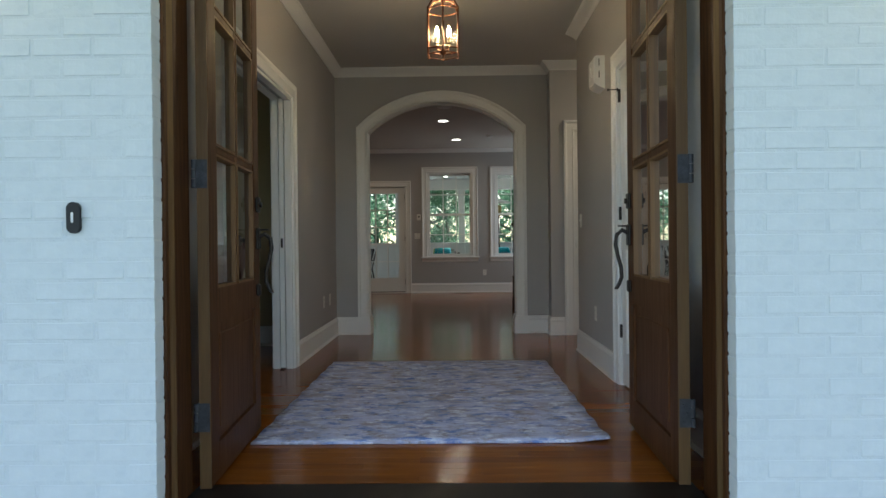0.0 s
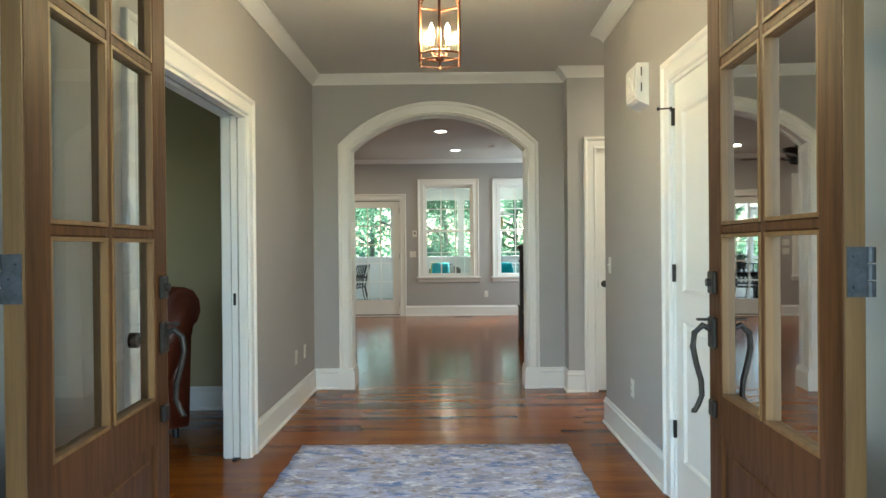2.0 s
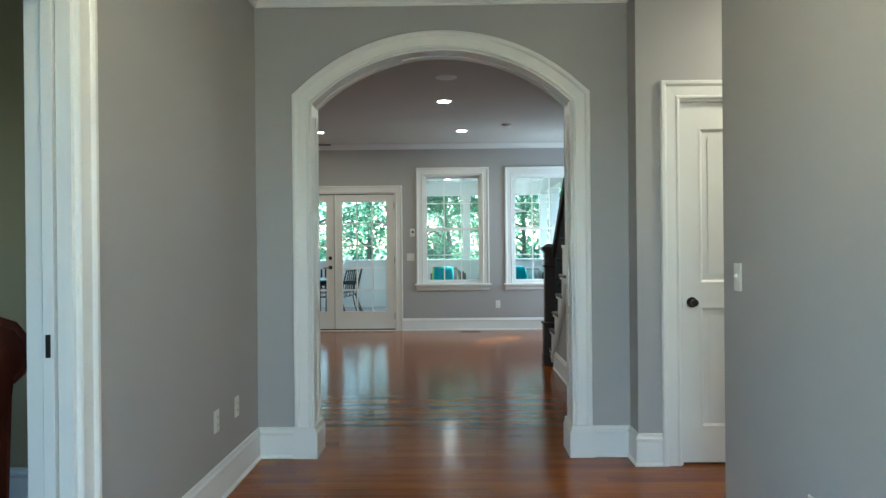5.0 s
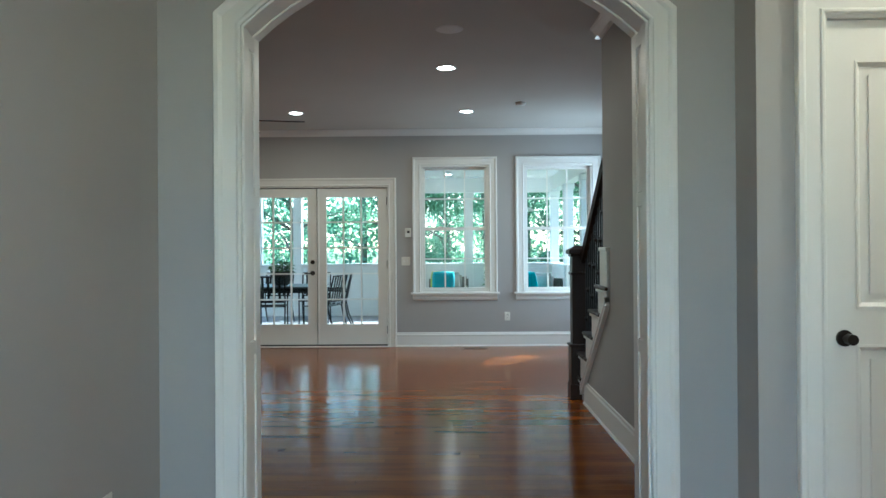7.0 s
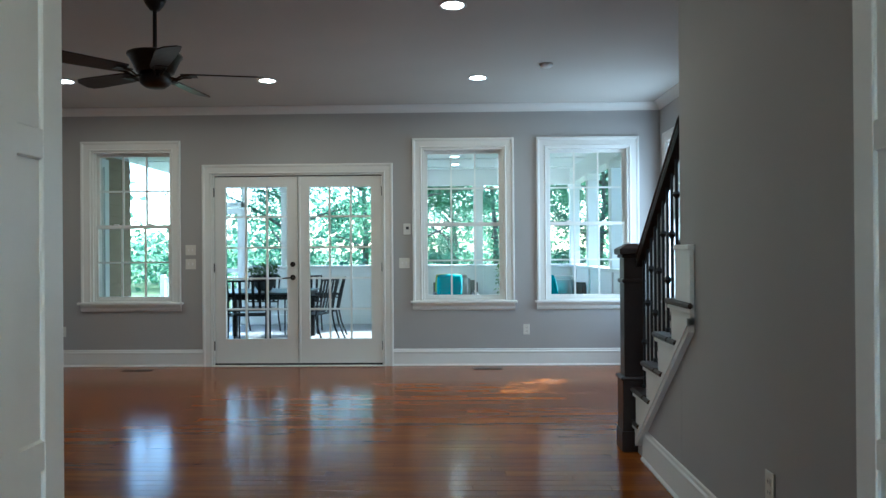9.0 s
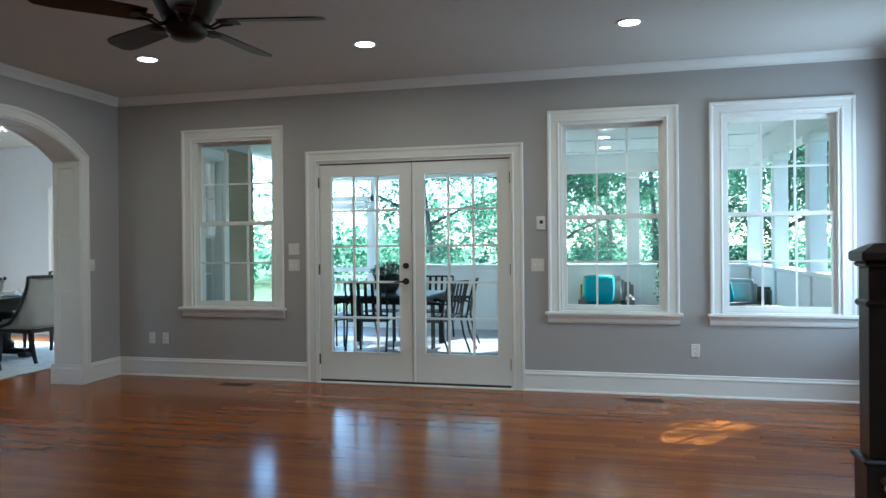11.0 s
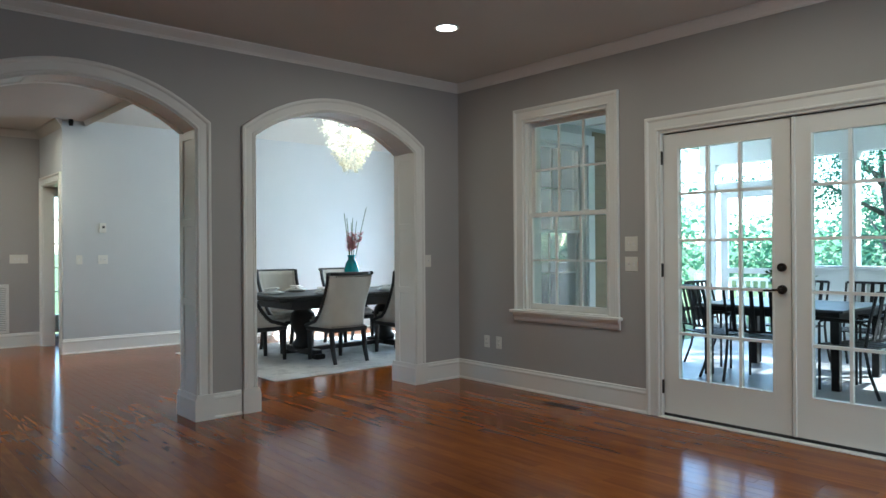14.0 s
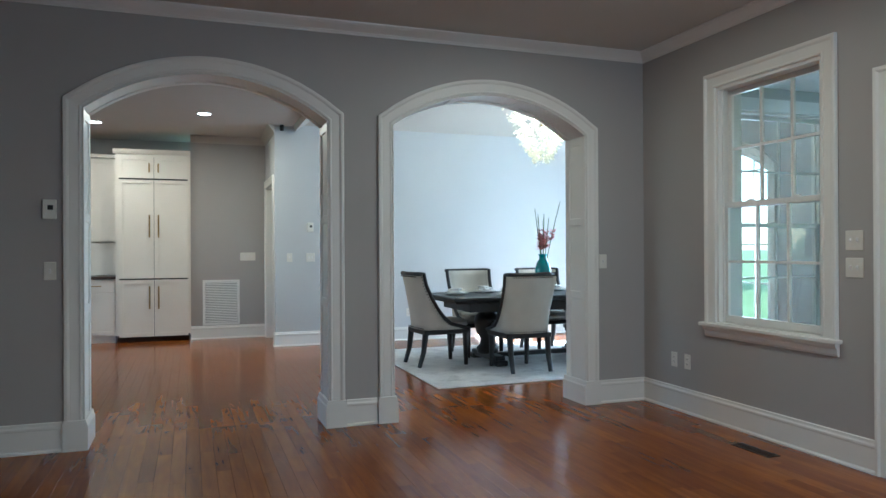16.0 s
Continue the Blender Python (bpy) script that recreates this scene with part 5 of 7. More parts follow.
for k in range(8):
    z = ZT + 0.118 + k * 0.026
    pts = [(0.009 * math.cos(a) * (k % 2), 0.009 * math.cos(a) * (1 - k % 2), z + 0.016 * math.sin(a)) for a in [2 * math.pi * q / 8 for q in range(9)]]
    tube(bm, pts, 0.0022, 5)
part("chain", bm, M_COPPER, lan)
bm = bmesh.new()
lathe(bm, [(0.0, 0.62), (0.02, 0.622), (0.055, 0.638), (0.06, 0.65)], 20)
part("ceiling_canopy", bm, M_COPPER, lan, smooth=True)
bm = bmesh.new()
lathe(bm, [(0.0, 0.0), (0.006, 0.004), (0.006, 0.02), (0.022, 0.03), (0.024, 0.048), (0.008, 0.058), (0.006, 0.30), (0.0, 0.30)], 12)
part("centre_stem", bm, M_COPPER, lan, smooth=True)
for k in range(4):
    a = radians(45 + 90 * k)
    x, y = 0.058 * math.cos(a), 0.058 * math.sin(a)
    bm = bmesh.new()
    tube(bm, [(0, 0, 0.062), (x * 0.4, y * 0.4, 0.056), (x * 0.8, y * 0.8, 0.062), (x, y, 0.085)], 0.003, 6)
    lathe(bm, [(0.0, 0.0), (0.015, 0.004), (0.016, 0.008), (0.0, 0.008)], 10, (x, y, 0.083))
    arm = part("candle_arm", bm, M_COPPER, lan)
    bm = bmesh.new()
    lathe(bm, [(0.0, 0.0), (0.0095, 0.0), (0.0095, 0.055), (0.0, 0.055)], 10, (x, y, 0.09))
    part("candle_sleeve", bm, M_CANDLE, arm)
    bm = bmesh.new()
    lathe(bm, [(0.0, 0.0), (0.008, 0.003), (0.014, 0.022), (0.010, 0.042), (0.0, 0.066)], 12, (x, y, 0.146))
    part("bulb", bm, M_BULB, arm, "glowing candle bulb", smooth=True)
lamp("lantern_lamp", "POINT", CANDLE_POWER * 4, (1.0, 0.80, 0.50), Matrix.Translation((0.25, 5.78, 2.44)), 0.05)

ab = thing("alarm_panel_box", W_(FR, 6.285, 2.235), "white plastic wall box with a square flip cover", "alarm box")
bm = bmesh.new()
prism(bm, [(0.0, -0.12), (0.055, -0.095), (0.075, -0.08), (0.075, 0.115), (0.065, 0.125), (0.0, 0.125)], lambda a, b, d: (d, a, b), -0.105, 0.105)
body = part("body", bm, M_ALARM, ab)
part("cover", boxes((-0.09, 0.09, 0.075, 0.083, -0.065, 0.10), bev=0.003), M_ALARM, ab)
bm = bmesh.new()
prism(bm, [(-0.05, -0.03), (0.05, -0.03), (0.0, 0.06)], lambda a, b, d: (a, d, b), 0.0825, 0.090)
part("raised_wedge", bm, M_ALARM, ab)
for z in (0.05, -0.04):
    part("side_vent", boxes((-0.108, -0.104, 0.040, 0.046, z, z + 0.05)), M_SLOT, ab)

db = thing("doorbell", pose(-0.955, 3.252, 1.07), "black oval doorbell with a lit push button", "doorbell")
bm = bmesh.new()
sil = [(0.022 * math.cos(a), (0.030 if math.sin(a) >= 0 else -0.030) + 0.022 * math.sin(a)) for a in [2 * math.pi * k / 28 for k in range(28)]]
prism(bm, sil, lambda a, b, d: (a, d, b), -0.014, 0.004)
part("plate", bm, M_IRON, db)
part("push_button", boxes((-0.0055, 0.0035, -0.018, -0.0135, -0.017, 0.017), bev=0.002), M_ALARM, db)

for s, x in ((-1, -1.62), (1, 2.12)):
    e = thing("wall_lantern", pose(x, 3.255, 2.22), "black iron porch wall lantern with a warm bulb", "wall light", "porch wall lanterns")
    bm = boxes((-0.06, 0.06, -0.02, 0.004, -0.12, 0.12), bev=0.004)
    tube(bm, [(0, -0.02, 0.05), (0, -0.08, 0.09), (0, -0.13, 0.10)], 0.009)
    part("bracket", bm, M_IRON, e)
    bm = boxes((-0.07, 0.07, -0.20, -0.06, 0.075, 0.095), (-0.055, 0.055, -0.185, -0.075, -0.16, -0.145))
    for a in (-0.058, 0.050):
        for b in (-0.188, -0.080):
            box(bm, a, a + 0.008, b, b + 0.008, -0.15, 0.08)
    part("cage", bm, M_IRON, e)
    bm = bmesh.new()
    lathe(bm, [(0.0, -0.10), (0.02, -0.08), (0.028, -0.04), (0.015, 0.0), (0.012, 0.03), (0.0, 0.03)], 12, (0, -0.13, 0.02))
    part("bulb", bm, M_BULB, e, smooth=True)
    lamp("porch_lamp", "POINT", PORCH_POWER, (1.0, 0.72, 0.36), Matrix.Translation((x, 3.125, 2.2)), 0.04)


# ---- office armchair ----
def rounded(bm, x0, x1, y0, y1, z0, z1, r, seg=4):
    tmp = bmesh.new()
    box(tmp, x0, x1, y0, y1, z0, z1)
    bmesh.ops.bevel(tmp, geom=list(tmp.edges), offset=r, segments=seg, affect="EDGES")
    me = bpy.data.meshes.new("t")
    tmp.to_mesh(me)
    tmp.free()
    bm.from_mesh(me)
    bpy.data.meshes.remove(me)
    return bm


ch = thing("leather_armchair", pose(-2.127, 6.95, 0.0, 0, 0, 231), "oxblood leather club armchair with rolled back and sloping arms", "armchair")
# local: +x is the front, -x the back


def soft_side(bm, off):
    bmesh.ops.bevel(bm, geom=[e for e in bm.edges if abs(e.verts[0].co.y - e.verts[1].co.y) < 1e-6], offset=off, segments=4, affect="EDGES")


bm = bmesh.new()
prism(bm, [(-0.30, 0.30), (-0.225, 0.46), (-0.235, 0.62), (-0.265, 0.80), (-0.27, 0.92), (-0.30, 0.99), (-0.36, 1.035), (-0.43, 1.045), (-0.50, 1.015), (-0.545, 0.95), (-0.555, 0.87), (-0.53, 0.80), (-0.49, 0.765), (-0.44, 0.755)], lambda a, b, d: (a, d, b), -0.395, 0.395)
soft_side(bm, 0.035)
back = part("backrest", bm, M_LEATHER, ch, smooth=True)
for s in (-1, 1):
    bm = bmesh.new()
    ring = [(-0.31 + 0.0, 0.40), (-0.258, 0.62), (-0.288, 0.80), (-0.30, 0.91), (-0.34, 0.985), (-0.42, 1.01), (-0.49, 0.985), (-0.522, 0.91), (-0.515, 0.84), (-0.48, 0.785)]
    tube(bm, [(x, s * 0.382, z) for x, z in ring], 0.006, 6)
    part("piping", bm, M_LEATHER, back, smooth=True)
bm = bmesh.new()
prism(bm, [(-0.455, 0.07), (-0.30, 0.07), (-0.27, 0.50), (-0.30, 0.752), (-0.478, 0.752)], lambda a, b, d: (a, d, b), -0.385, 0.385)
soft_side(bm, 0.02)
part("lower_back", bm, M_LEATHER, ch, smooth=True)
for s in (-1, 1):
    bm = bmesh.new()
    prism(bm, [(-0.302, 0.07), (0.39, 0.07), (0.40, 0.50), (0.41, 0.565), (0.30, 0.60), (0.0, 0.63), (-0.302, 0.66)], lambda a, b, d: (a, d, b), s * 0.25, s * 0.384)
    soft_side(bm, 0.02)
    arm = part("arm", bm, M_LEATHER, ch, smooth=True)
    bm = bmesh.new()
    tube(bm, [(0.43, s * 0.335, 0.575), (0.36, s * 0.335, 0.590), (0.15, s * 0.335, 0.607), (-0.08, s * 0.335, 0.625), (-0.32, s * 0.335, 0.66)], 0.062, 14)
    part("arm_roll", bm, M_LEATHER, arm, smooth=True)
bm = rounded(bmesh.new(), -0.32, 0.40, -0.26, 0.26, 0.30, 0.48, 0.05)
part("seat_cushion", bm, M_LEATHER, ch, smooth=True)
bm = rounded(bmesh.new(), -0.40, 0.385, -0.25, 0.25, 0.07, 0.31, 0.02, 2)
part("seat_base", bm, M_LEATHER, ch, smooth=True)
for x in (-0.36, 0.34):
    for y in (-0.33, 0.33):
        bm = bmesh.new()
        tube(bm, [(x * 1.03, y * 1.02, 0.0), (x, y, 0.14)], 0.02, 8, 0.03)
        part("leg", bm, M_BLACKWOOD, ch)


# ---- dining room ----
dr = thing("dining_rug", pose(-7.25, 15.6, 0.0), "pale grey area rug under the dining table", "rug")
part("rug_body", boxes((-1.32, 1.32, -1.67, 1.85, 0.0012, 0.012), bev=0.004), M_RUG2, dr)

tb = thing("dining_table", pose(-7.22, 15.60, 0.012), "black wooden dining table on two turned pedestals", "dining table")
part("tabletop", boxes((-0.53, 0.53, -1.22, 1.22, 0.725, 0.765), (-0.50, 0.50, -1.19, 1.19, 0.700, 0.725), bev=0.008), M_BLACKWOOD, tb)
part("apron", boxes((-0.42, -0.39, -1.0, 1.0, 0.60, 0.70), (0.39, 0.42, -1.0, 1.0, 0.60, 0.70), (-0.39, 0.39, -1.0, -0.97, 0.60, 0.70), (-0.39, 0.39, 0.97, 1.0, 0.60, 0.70), bev=0.004), M_BLACKWOOD, tb)
for y in (-0.62, 0.62):
    bm = bmesh.new()
    lathe(bm, [(0.0, 0.10), (0.12, 0.10), (0.13, 0.16), (0.09, 0.20), (0.085, 0.26), (0.13, 0.34), (0.155, 0.44), (0.14, 0.52), (0.10, 0.56), (0.17, 0.61), (0.18, 0.70), (0.0, 0.70)], 20, (0, y, 0))
    ped = part("pedestal", bm, M_BLACKWOOD, tb, smooth=True)
    bm = boxes((-0.36, 0.36, y - 0.055, y + 0.055, 0.035, 0.105), bev=0.01)
    for x in (-0.34, 0.34):
        box(bm, x - 0.07, x + 0.07, y - 0.07, y + 0.07, 0.0, 0.06, 0.012)
    part("foot", bm, M_BLACKWOOD, ped)
part("stretcher", boxes((-0.04, 0.04, -0.56, 0.56, 0.05, 0.10), bev=0.006), M_BLACKWOOD, tb)


def dining_chair(m):
    """Back at -y, facing +y: a wrapped linen shell with black show-wood and nailheads."""
    e = thing("dining_chair", m, "oatmeal linen dining chair with black frame and nailhead trim", "chair", "chairs round the dining table")
    def backline(z):
        return -0.27 - 0.10 * ((z - 0.42) / 0.60) ** 1.3 if z > 0.42 else -0.27
    # the shell: sides sweep from the back's top down to the seat's front
    rows = []
    n = 11
    for i in range(n):
        z = 0.40 + 0.61 * i / (n - 1)
        f = i / (n - 1)
        hw = 0.258 + 0.026 * f
        y0 = backline(z)
        front = 0.24 - 0.56 * f ** 0.42 if f > 0 else 0.24
        front = max(front, y0 + 0.07)
        if i == 0:
            front = 0.24
        outer = [(-hw, front), (-hw, (front + y0) / 2), (-hw + 0.02, y0 + 0.05), (-hw + 0.09, y0), (0, y0 - 0.018), (hw - 0.09, y0), (hw - 0.02, y0 + 0.05), (hw, (front + y0) / 2), (hw, front)]
        t = 0.045
        inner = [(hw - t, front), (hw - t, (front + y0 + t) / 2), (hw - t - 0.02, y0 + 0.05 + t * 0.6), (hw - 0.11, y0 + t), (0, y0 + t - 0.012), (-hw + 0.11, y0 + t), (-hw + t + 0.02, y0 + 0.05 + t * 0.6), (-hw + t, (front + y0 + t) / 2), (-hw + t, front)]
        rows.append([(x, y, z) for x, y in outer + inner])
    bm = bmesh.new()
    vr = [[bm.verts.new(p) for p in r] for r in rows]
    k = len(vr[0])
    for a, b in zip(vr, vr[1:]):
        for i in range(k):
            bm.faces.new((a[i], a[(i + 1) % k], b[(i + 1) % k], b[i]))
    bm.faces.new(vr[0])
    bm.faces.new(vr[-1][::-1])
    shell = part("upholstered_back", bm, M_LINEN, e, smooth=True)
    # black edge band along the shell's front line and over the top
    line = [Vector(r[0]) for r in rows] + [Vector(r[i]) for i in range(1, 8) for r in (rows[-1],)] + [Vector(r[8]) for r in rows[::-1]]
    line = [p + Vector((0, 0.004, 0.004)) for p in line]
    bm = bmesh.new()
    tube(bm, line, 0.021, 8)
    part("show_wood_edge", bm, M_BLACKWOOD, e)
    for s in (0, 8):
        bm = bmesh.new()
        pts = [Vector(r[s]) for r in rows]
        for a, b in zip(pts, pts[1:]):
            m_ = max(1, int((b - a).length / 0.028))
            for q in range(m_):
                p = a.lerp(b, q / m_) + Vector(((-0.004 if s == 0 else 0.004), -0.028, -0.004))
                lathe(bm, [(0.0, -0.008), (0.008, 0.0), (0.0, 0.008)], 6, p)
        tagged(part("nailheads", bm, M_BRASSNAIL, shell), kind="stuff")
    bm = bmesh.new()
    for q in range(18):
        x = -0.22 + 0.44 * q / 17
        lathe(bm, [(0.0, -0.008), (0.008, 0.0), (0.0, 0.008)], 6, (x, backline(0.42) - 0.016 + abs(x) * 0.05, 0.415))
        lathe(bm, [(0.0, -0.008), (0.008, 0.0), (0.0, 0.008)], 6, (x, backline(1.0) - 0.012 + abs(x) * 0.05, 0.982))
    tagged(part("nailheads", bm, M_BRASSNAIL, shell), kind="stuff")
    bm = rounded(bmesh.new(), -0.205, 0.205, -0.24, 0.27, 0.40, 0.50, 0.03, 3)
    part("seat", bm, M_LINEN, e, smooth=True)
    part("seat_frame", boxes((-0.258, 0.258, -0.275, 0.25, 0.35, 0.40), bev=0.008), M_BLACKWOOD, e)
    for x in (-0.215, 0.215):
        bm = bmesh.new()
        tube(bm, [(x * 0.98, 0.235, 0.0), (x, 0.225, 0.36)], 0.022, 8, 0.034)
        part("leg", bm, M_BLACKWOOD, e)
        bm = bmesh.new()
        tube(bm, [(x, -0.325, 0.0), (x, -0.275, 0.16), (x, -0.25, 0.36)], 0.022, 8, 0.034)
        part("leg", bm, M_BLACKWOOD, e)
    return e


c0 = dining_chair(pose(-6.67, 15.10, 0.012, 0, 0, 90))
for m in (pose(-6.62, 16.02, 0.012, 0, 0, 86), pose(-7.30, 14.42, 0.012, 0, 0, 4), pose(-7.77, 15.08, 0.012, 0, 0, -90), pose(-7.77, 16.03, 0.012, 0, 0, -93), pose(-7.2, 16.98, 0.012, 0, 0, 180)):
    copy_thing(c0, m)

vs = thing("vase", pose(-7.20, 15.68, 0.778), "glossy teal ceramic vase on the dining table", "vase")
bm = bmesh.new()
lathe(bm, [(0.0, 0.0), (0.055, 0.0), (0.058, 0.01), (0.045, 0.03), (0.06, 0.10), (0.092, 0.20), (0.098, 0.27), (0.075, 0.35), (0.048, 0.39), (0.045, 0.42), (0.058, 0.45), (0.050, 0.45), (0.036, 0.42), (0.0, 0.40)], 28)
part("body", bm, M_TEALGLASS, vs, smooth=True)
rng = random.Random(3)
fl = thing("flower_bouquet", pose(-7.20, 15.68, 1.20), "tall coral gladiolus stems standing in the teal vase", "flowers")
for k, (tx, ty, h, full) in enumerate(((-0.03, -0.09, 0.56, 0.3), (-0.02, -0.055, 0.50, 1), (0.03, 0.0, 0.50, 1), (0.0, 0.08, 0.46, 1), (-0.03, 0.02, 0.44, 0.8), (0.05, 0.20, 0.64, 0.6), (0.0, -0.06, 0.42, 1))):
    pts = [(tx * f ** 1.2, ty * f ** 1.2, -0.3 + (h + 0.3) * f) for f in (0.0, 0.35, 0.6, 0.8, 1.0)]
    bm = bmesh.new()
    tube(bm, pts, 0.006, 6, 0.003)
    stem = part("stem", bm, M_STEM, fl)
    bm, gm = bmesh.new(), bmesh.new()
    for q in range(26):
        f = 0.52 + 0.46 * q / 25
        i = min(int(f * 4), 3)
        z = -0.3 + (h + 0.3) * f
        p = Vector((tx * f ** 1.2, ty * f ** 1.2, z))
        a = rng.uniform(0, 6.28)
        s = 0.062 * (1.25 - f)
        target = bm if (f < 0.52 + 0.24 * full and full > 0.4) else gm
        s = s if target is bm else 0.010
        for w in range(3):
            d = Vector((math.cos(a + w * 2.1), math.sin(a + w * 2.1), rng.uniform(0.1, 0.7))).normalized()
            u = d.cross(Vector((0, 0, 1))).normalized()
            v = [target.verts.new(p + d * s * x + u * s * y) for x, y in ((0.1, 0), (0.8, -0.55), (1.5, 0), (0.8, 0.55))]
            target.faces.new(v)
    if bm.verts:
        part("petals", bm, M_PETAL, stem)
    else:
        bm.free()
    part("buds", gm, M_STEM, stem)


def place_setting(x, y, a):
    e = thing("place_setting_plate", pose(x, y, 0.777, 0, 0, a), "stacked white plates on the black table", "plate", "plates on the dining table")
    for r, z in ((0.145, 0.0), (0.115, 0.012)):
        bm = bmesh.new()
        lathe(bm, [(0.0, z + 0.002), (r * 0.6, z), (r * 0.65, z + 0.004), (r, z + 0.018), (r * 0.98, z + 0.021), (r * 0.62, z + 0.008), (0.0, z + 0.007)], 24)
        part("plate", bm, M_CHINA, e, smooth=True)
    n_ = thing("napkin", pose(x, y, 0.800, 0, 0, a), "folded white cloth napkin lying on a plate", "napkin", "napkins on the plates")
    bm = bmesh.new()
    q = random.Random(int(x * 100 + y * 10))
    for k in range(5):
        bx, by = q.uniform(-0.03, 0.03), q.uniform(-0.03, 0.03)
        rounded(bm, bx - 0.07, bx + 0.05, by - 0.04, by + 0.04, 0.004 + k * 0.007, 0.014 + k * 0.009, 0.004, 1)
    for v in bm.verts:
        v.co.z += 0.006 * math.sin(v.co.x * 40 + v.co.y * 23)
    part("cloth", bm, M_NAPKIN, n_, smooth=True)


for x, y, a in ((-6.90, 15.10, 0), (-6.90, 16.02, 20), (-7.28, 14.62, 40), (-7.55, 15.08, 10), (-7.55, 16.03, 70), (-7.2, 16.6, 5)):
    place_setting(x, y, a)

cl = thing("chandelier", pose(-7.10, 15.62, 3.05), "large cluster chandelier of pearly glass petals, glowing warm white", "chandelier")
rng = random.Random(11)
tgt = bmesh.new()
for k in range(1300):
    f = rng.random() ** 0.8
    z = 0.18 - 0.92 * f
    rad = (0.50 * (1 - f) ** 0.75 + 0.045) * rng.uniform(0.55, 1.05)
    a = rng.uniform(0, 2 * math.pi)
    p = Vector((rad * math.cos(a), rad * math.sin(a), z + rng.uniform(-0.05, 0.05)))
    d = Vector((math.cos(a) + rng.uniform(-0.9, 0.9), math.sin(a) + rng.uniform(-0.9, 0.9), rng.uniform(-0.9, 0.3))).normalized()
    u = d.cross(Vector((rng.uniform(-1, 1), rng.uniform(-1, 1), 0.3))).normalized()
    w = d.cross(u)
    s = rng.uniform(0.014, 0.030)
    ring = [tgt.verts.new(p + d * s * x + u * s * y + w * s * zc) for x, y, zc in ((0, 0, 0), (0.5, 0.55, 0.15), (1.2, 0.7, 0.3), (1.7, 0.1, 0.1), (1.2, -0.6, 0.3), (0.5, -0.5, 0.15))]
    tgt.faces.new(ring)
ob = tagged(part("glass_petals", tgt, M_SHELL, cl), kind="stuff")
so = ob.modifiers.new("thickness", "SOLIDIFY")
so.thickness = 0.002
bm = bmesh.new()
tube(bm, [(0, 0, -0.35), (0, 0, 0.9)], 0.014, 10)
for k in range(10):
    a = 0.628 * k
    tube(bm, [(0, 0, 0.1), (0.25 * math.cos(a), 0.25 * math.sin(a), 0.05), (0.36 * math.cos(a), 0.36 * math.sin(a), 0.0)], 0.005, 5)
part("stem_and_arms", bm, M_BRASS, cl)
for k in range(8):
    a = 0.785 * k
    r, z = (0.20, -0.02) if k % 2 else (0.10, -0.25)
    bm = bmesh.new()
    lathe(bm, [(0.0, -0.03), (0.02, -0.02), (0.028, 0.0), (0.02, 0.02), (0.0, 0.03)], 10, (r * math.cos(a), r * math.sin(a), z))
    part("bulb", bm, M_CHANBULB, cl, smooth=True)
lamp("chandelier_lamp", "POINT", CHAND_POWER, (1.0, 0.93, 0.78), Matrix.Translation((-7.10, 15.62, 2.95)), 0.18)


# ---- kitchen ----
def shaker(parent, y0, y1, z0, z1, x):
    """A shaker front facing +x."""
    f = 0.055
    d = part("door", boxes((x, x + 0.008, y0 + 0.004, y1 - 0.004, z0 + 0.004, z1 - 0.004)), M_CAB, parent)
    a, b, o = x + 0.008, x + 0.026, 0.003
    part("shaker_frame", boxes((a, b, y0 + o, y0 + f, z0 + o, z1 - o), (a, b, y1 - f, y1 - o, z0 + o, z1 - o), (a, b, y0 + f, y1 - f, z0 + o, z0 + f), (a, b, y0 + f, y1 - f, z1 - f, z1 - o)), M_CAB, d)
    return d


def pull(parent, x, y, z0, z1):
    bm = boxes((x + 0.045, x + 0.060, y - 0.010, y + 0.010, z0, z1), bev=0.002)
    for z in (z0 + 0.03, z1 - 0.03):
        tube(bm, [(x + 0.018, y, z), (x + 0.048, y, z)], 0.006, 8)
    part("handle", bm, M_BRASS, parent, "brushed brass bar handle")


fr = thing("panelled_refrigerator", pose(-10.66, 11.31, 0), "built-in refrigerator with white shaker panels and brass handles", "refrigerator")
part("carcass", boxes((-0.70, 0.0, -0.50, 0.49, 0.10, 2.66)), M_CAB, fr)
# dark board added so the door seams read as shaded gaps
part("seam_shade_board", boxes((0.0005, 0.004, -0.455, 0.450, 0.08, 2.62)), M_SLOT, fr, "dark board standing in for the shade between the doors")
part("toe_kick", boxes((-0.68, -0.03, -0.48, 0.47, 0.0, 0.10)), M_DARKWOOD, fr)
for s, (y0, y1) in ((1, (-0.46, 0.0)), (-1, (0.0, 0.455))):
    d = shaker(fr, y0, y1, 0.075, 0.885, 0.0)
    pull(d, 0.0, -s * 0.06, 0.47, 0.79)
    d = shaker(fr, y0, y1, 0.899, 2.30, 0.0)
    pull(d, 0.0, -s * 0.06, 1.48, 1.80)
    d = shaker(fr, y0, y1, 2.316, 2.63, 0.0)
    pull(d, 0.0, -s * 0.06, 2.40, 2.53)
bm = bmesh.new()
prism(bm, [(0.0, 2.66), (0.025, 2.66), (0.05, 2.70), (0.055, 2.725), (0.0, 2.725)], lambda a, b, d: (a, d, b), -0.53, 0.49)
part("cornice", bm, M_CAB, fr)
wc = thing("wall_cabinet", pose(-11.00, 10.55, 0), "white shaker wall cabinet above the worktop", "cabinet")
part("carcass", boxes((-0.37, 0.0, -0.85, 0.255, 1.42, 2.62)), M_CAB, wc)
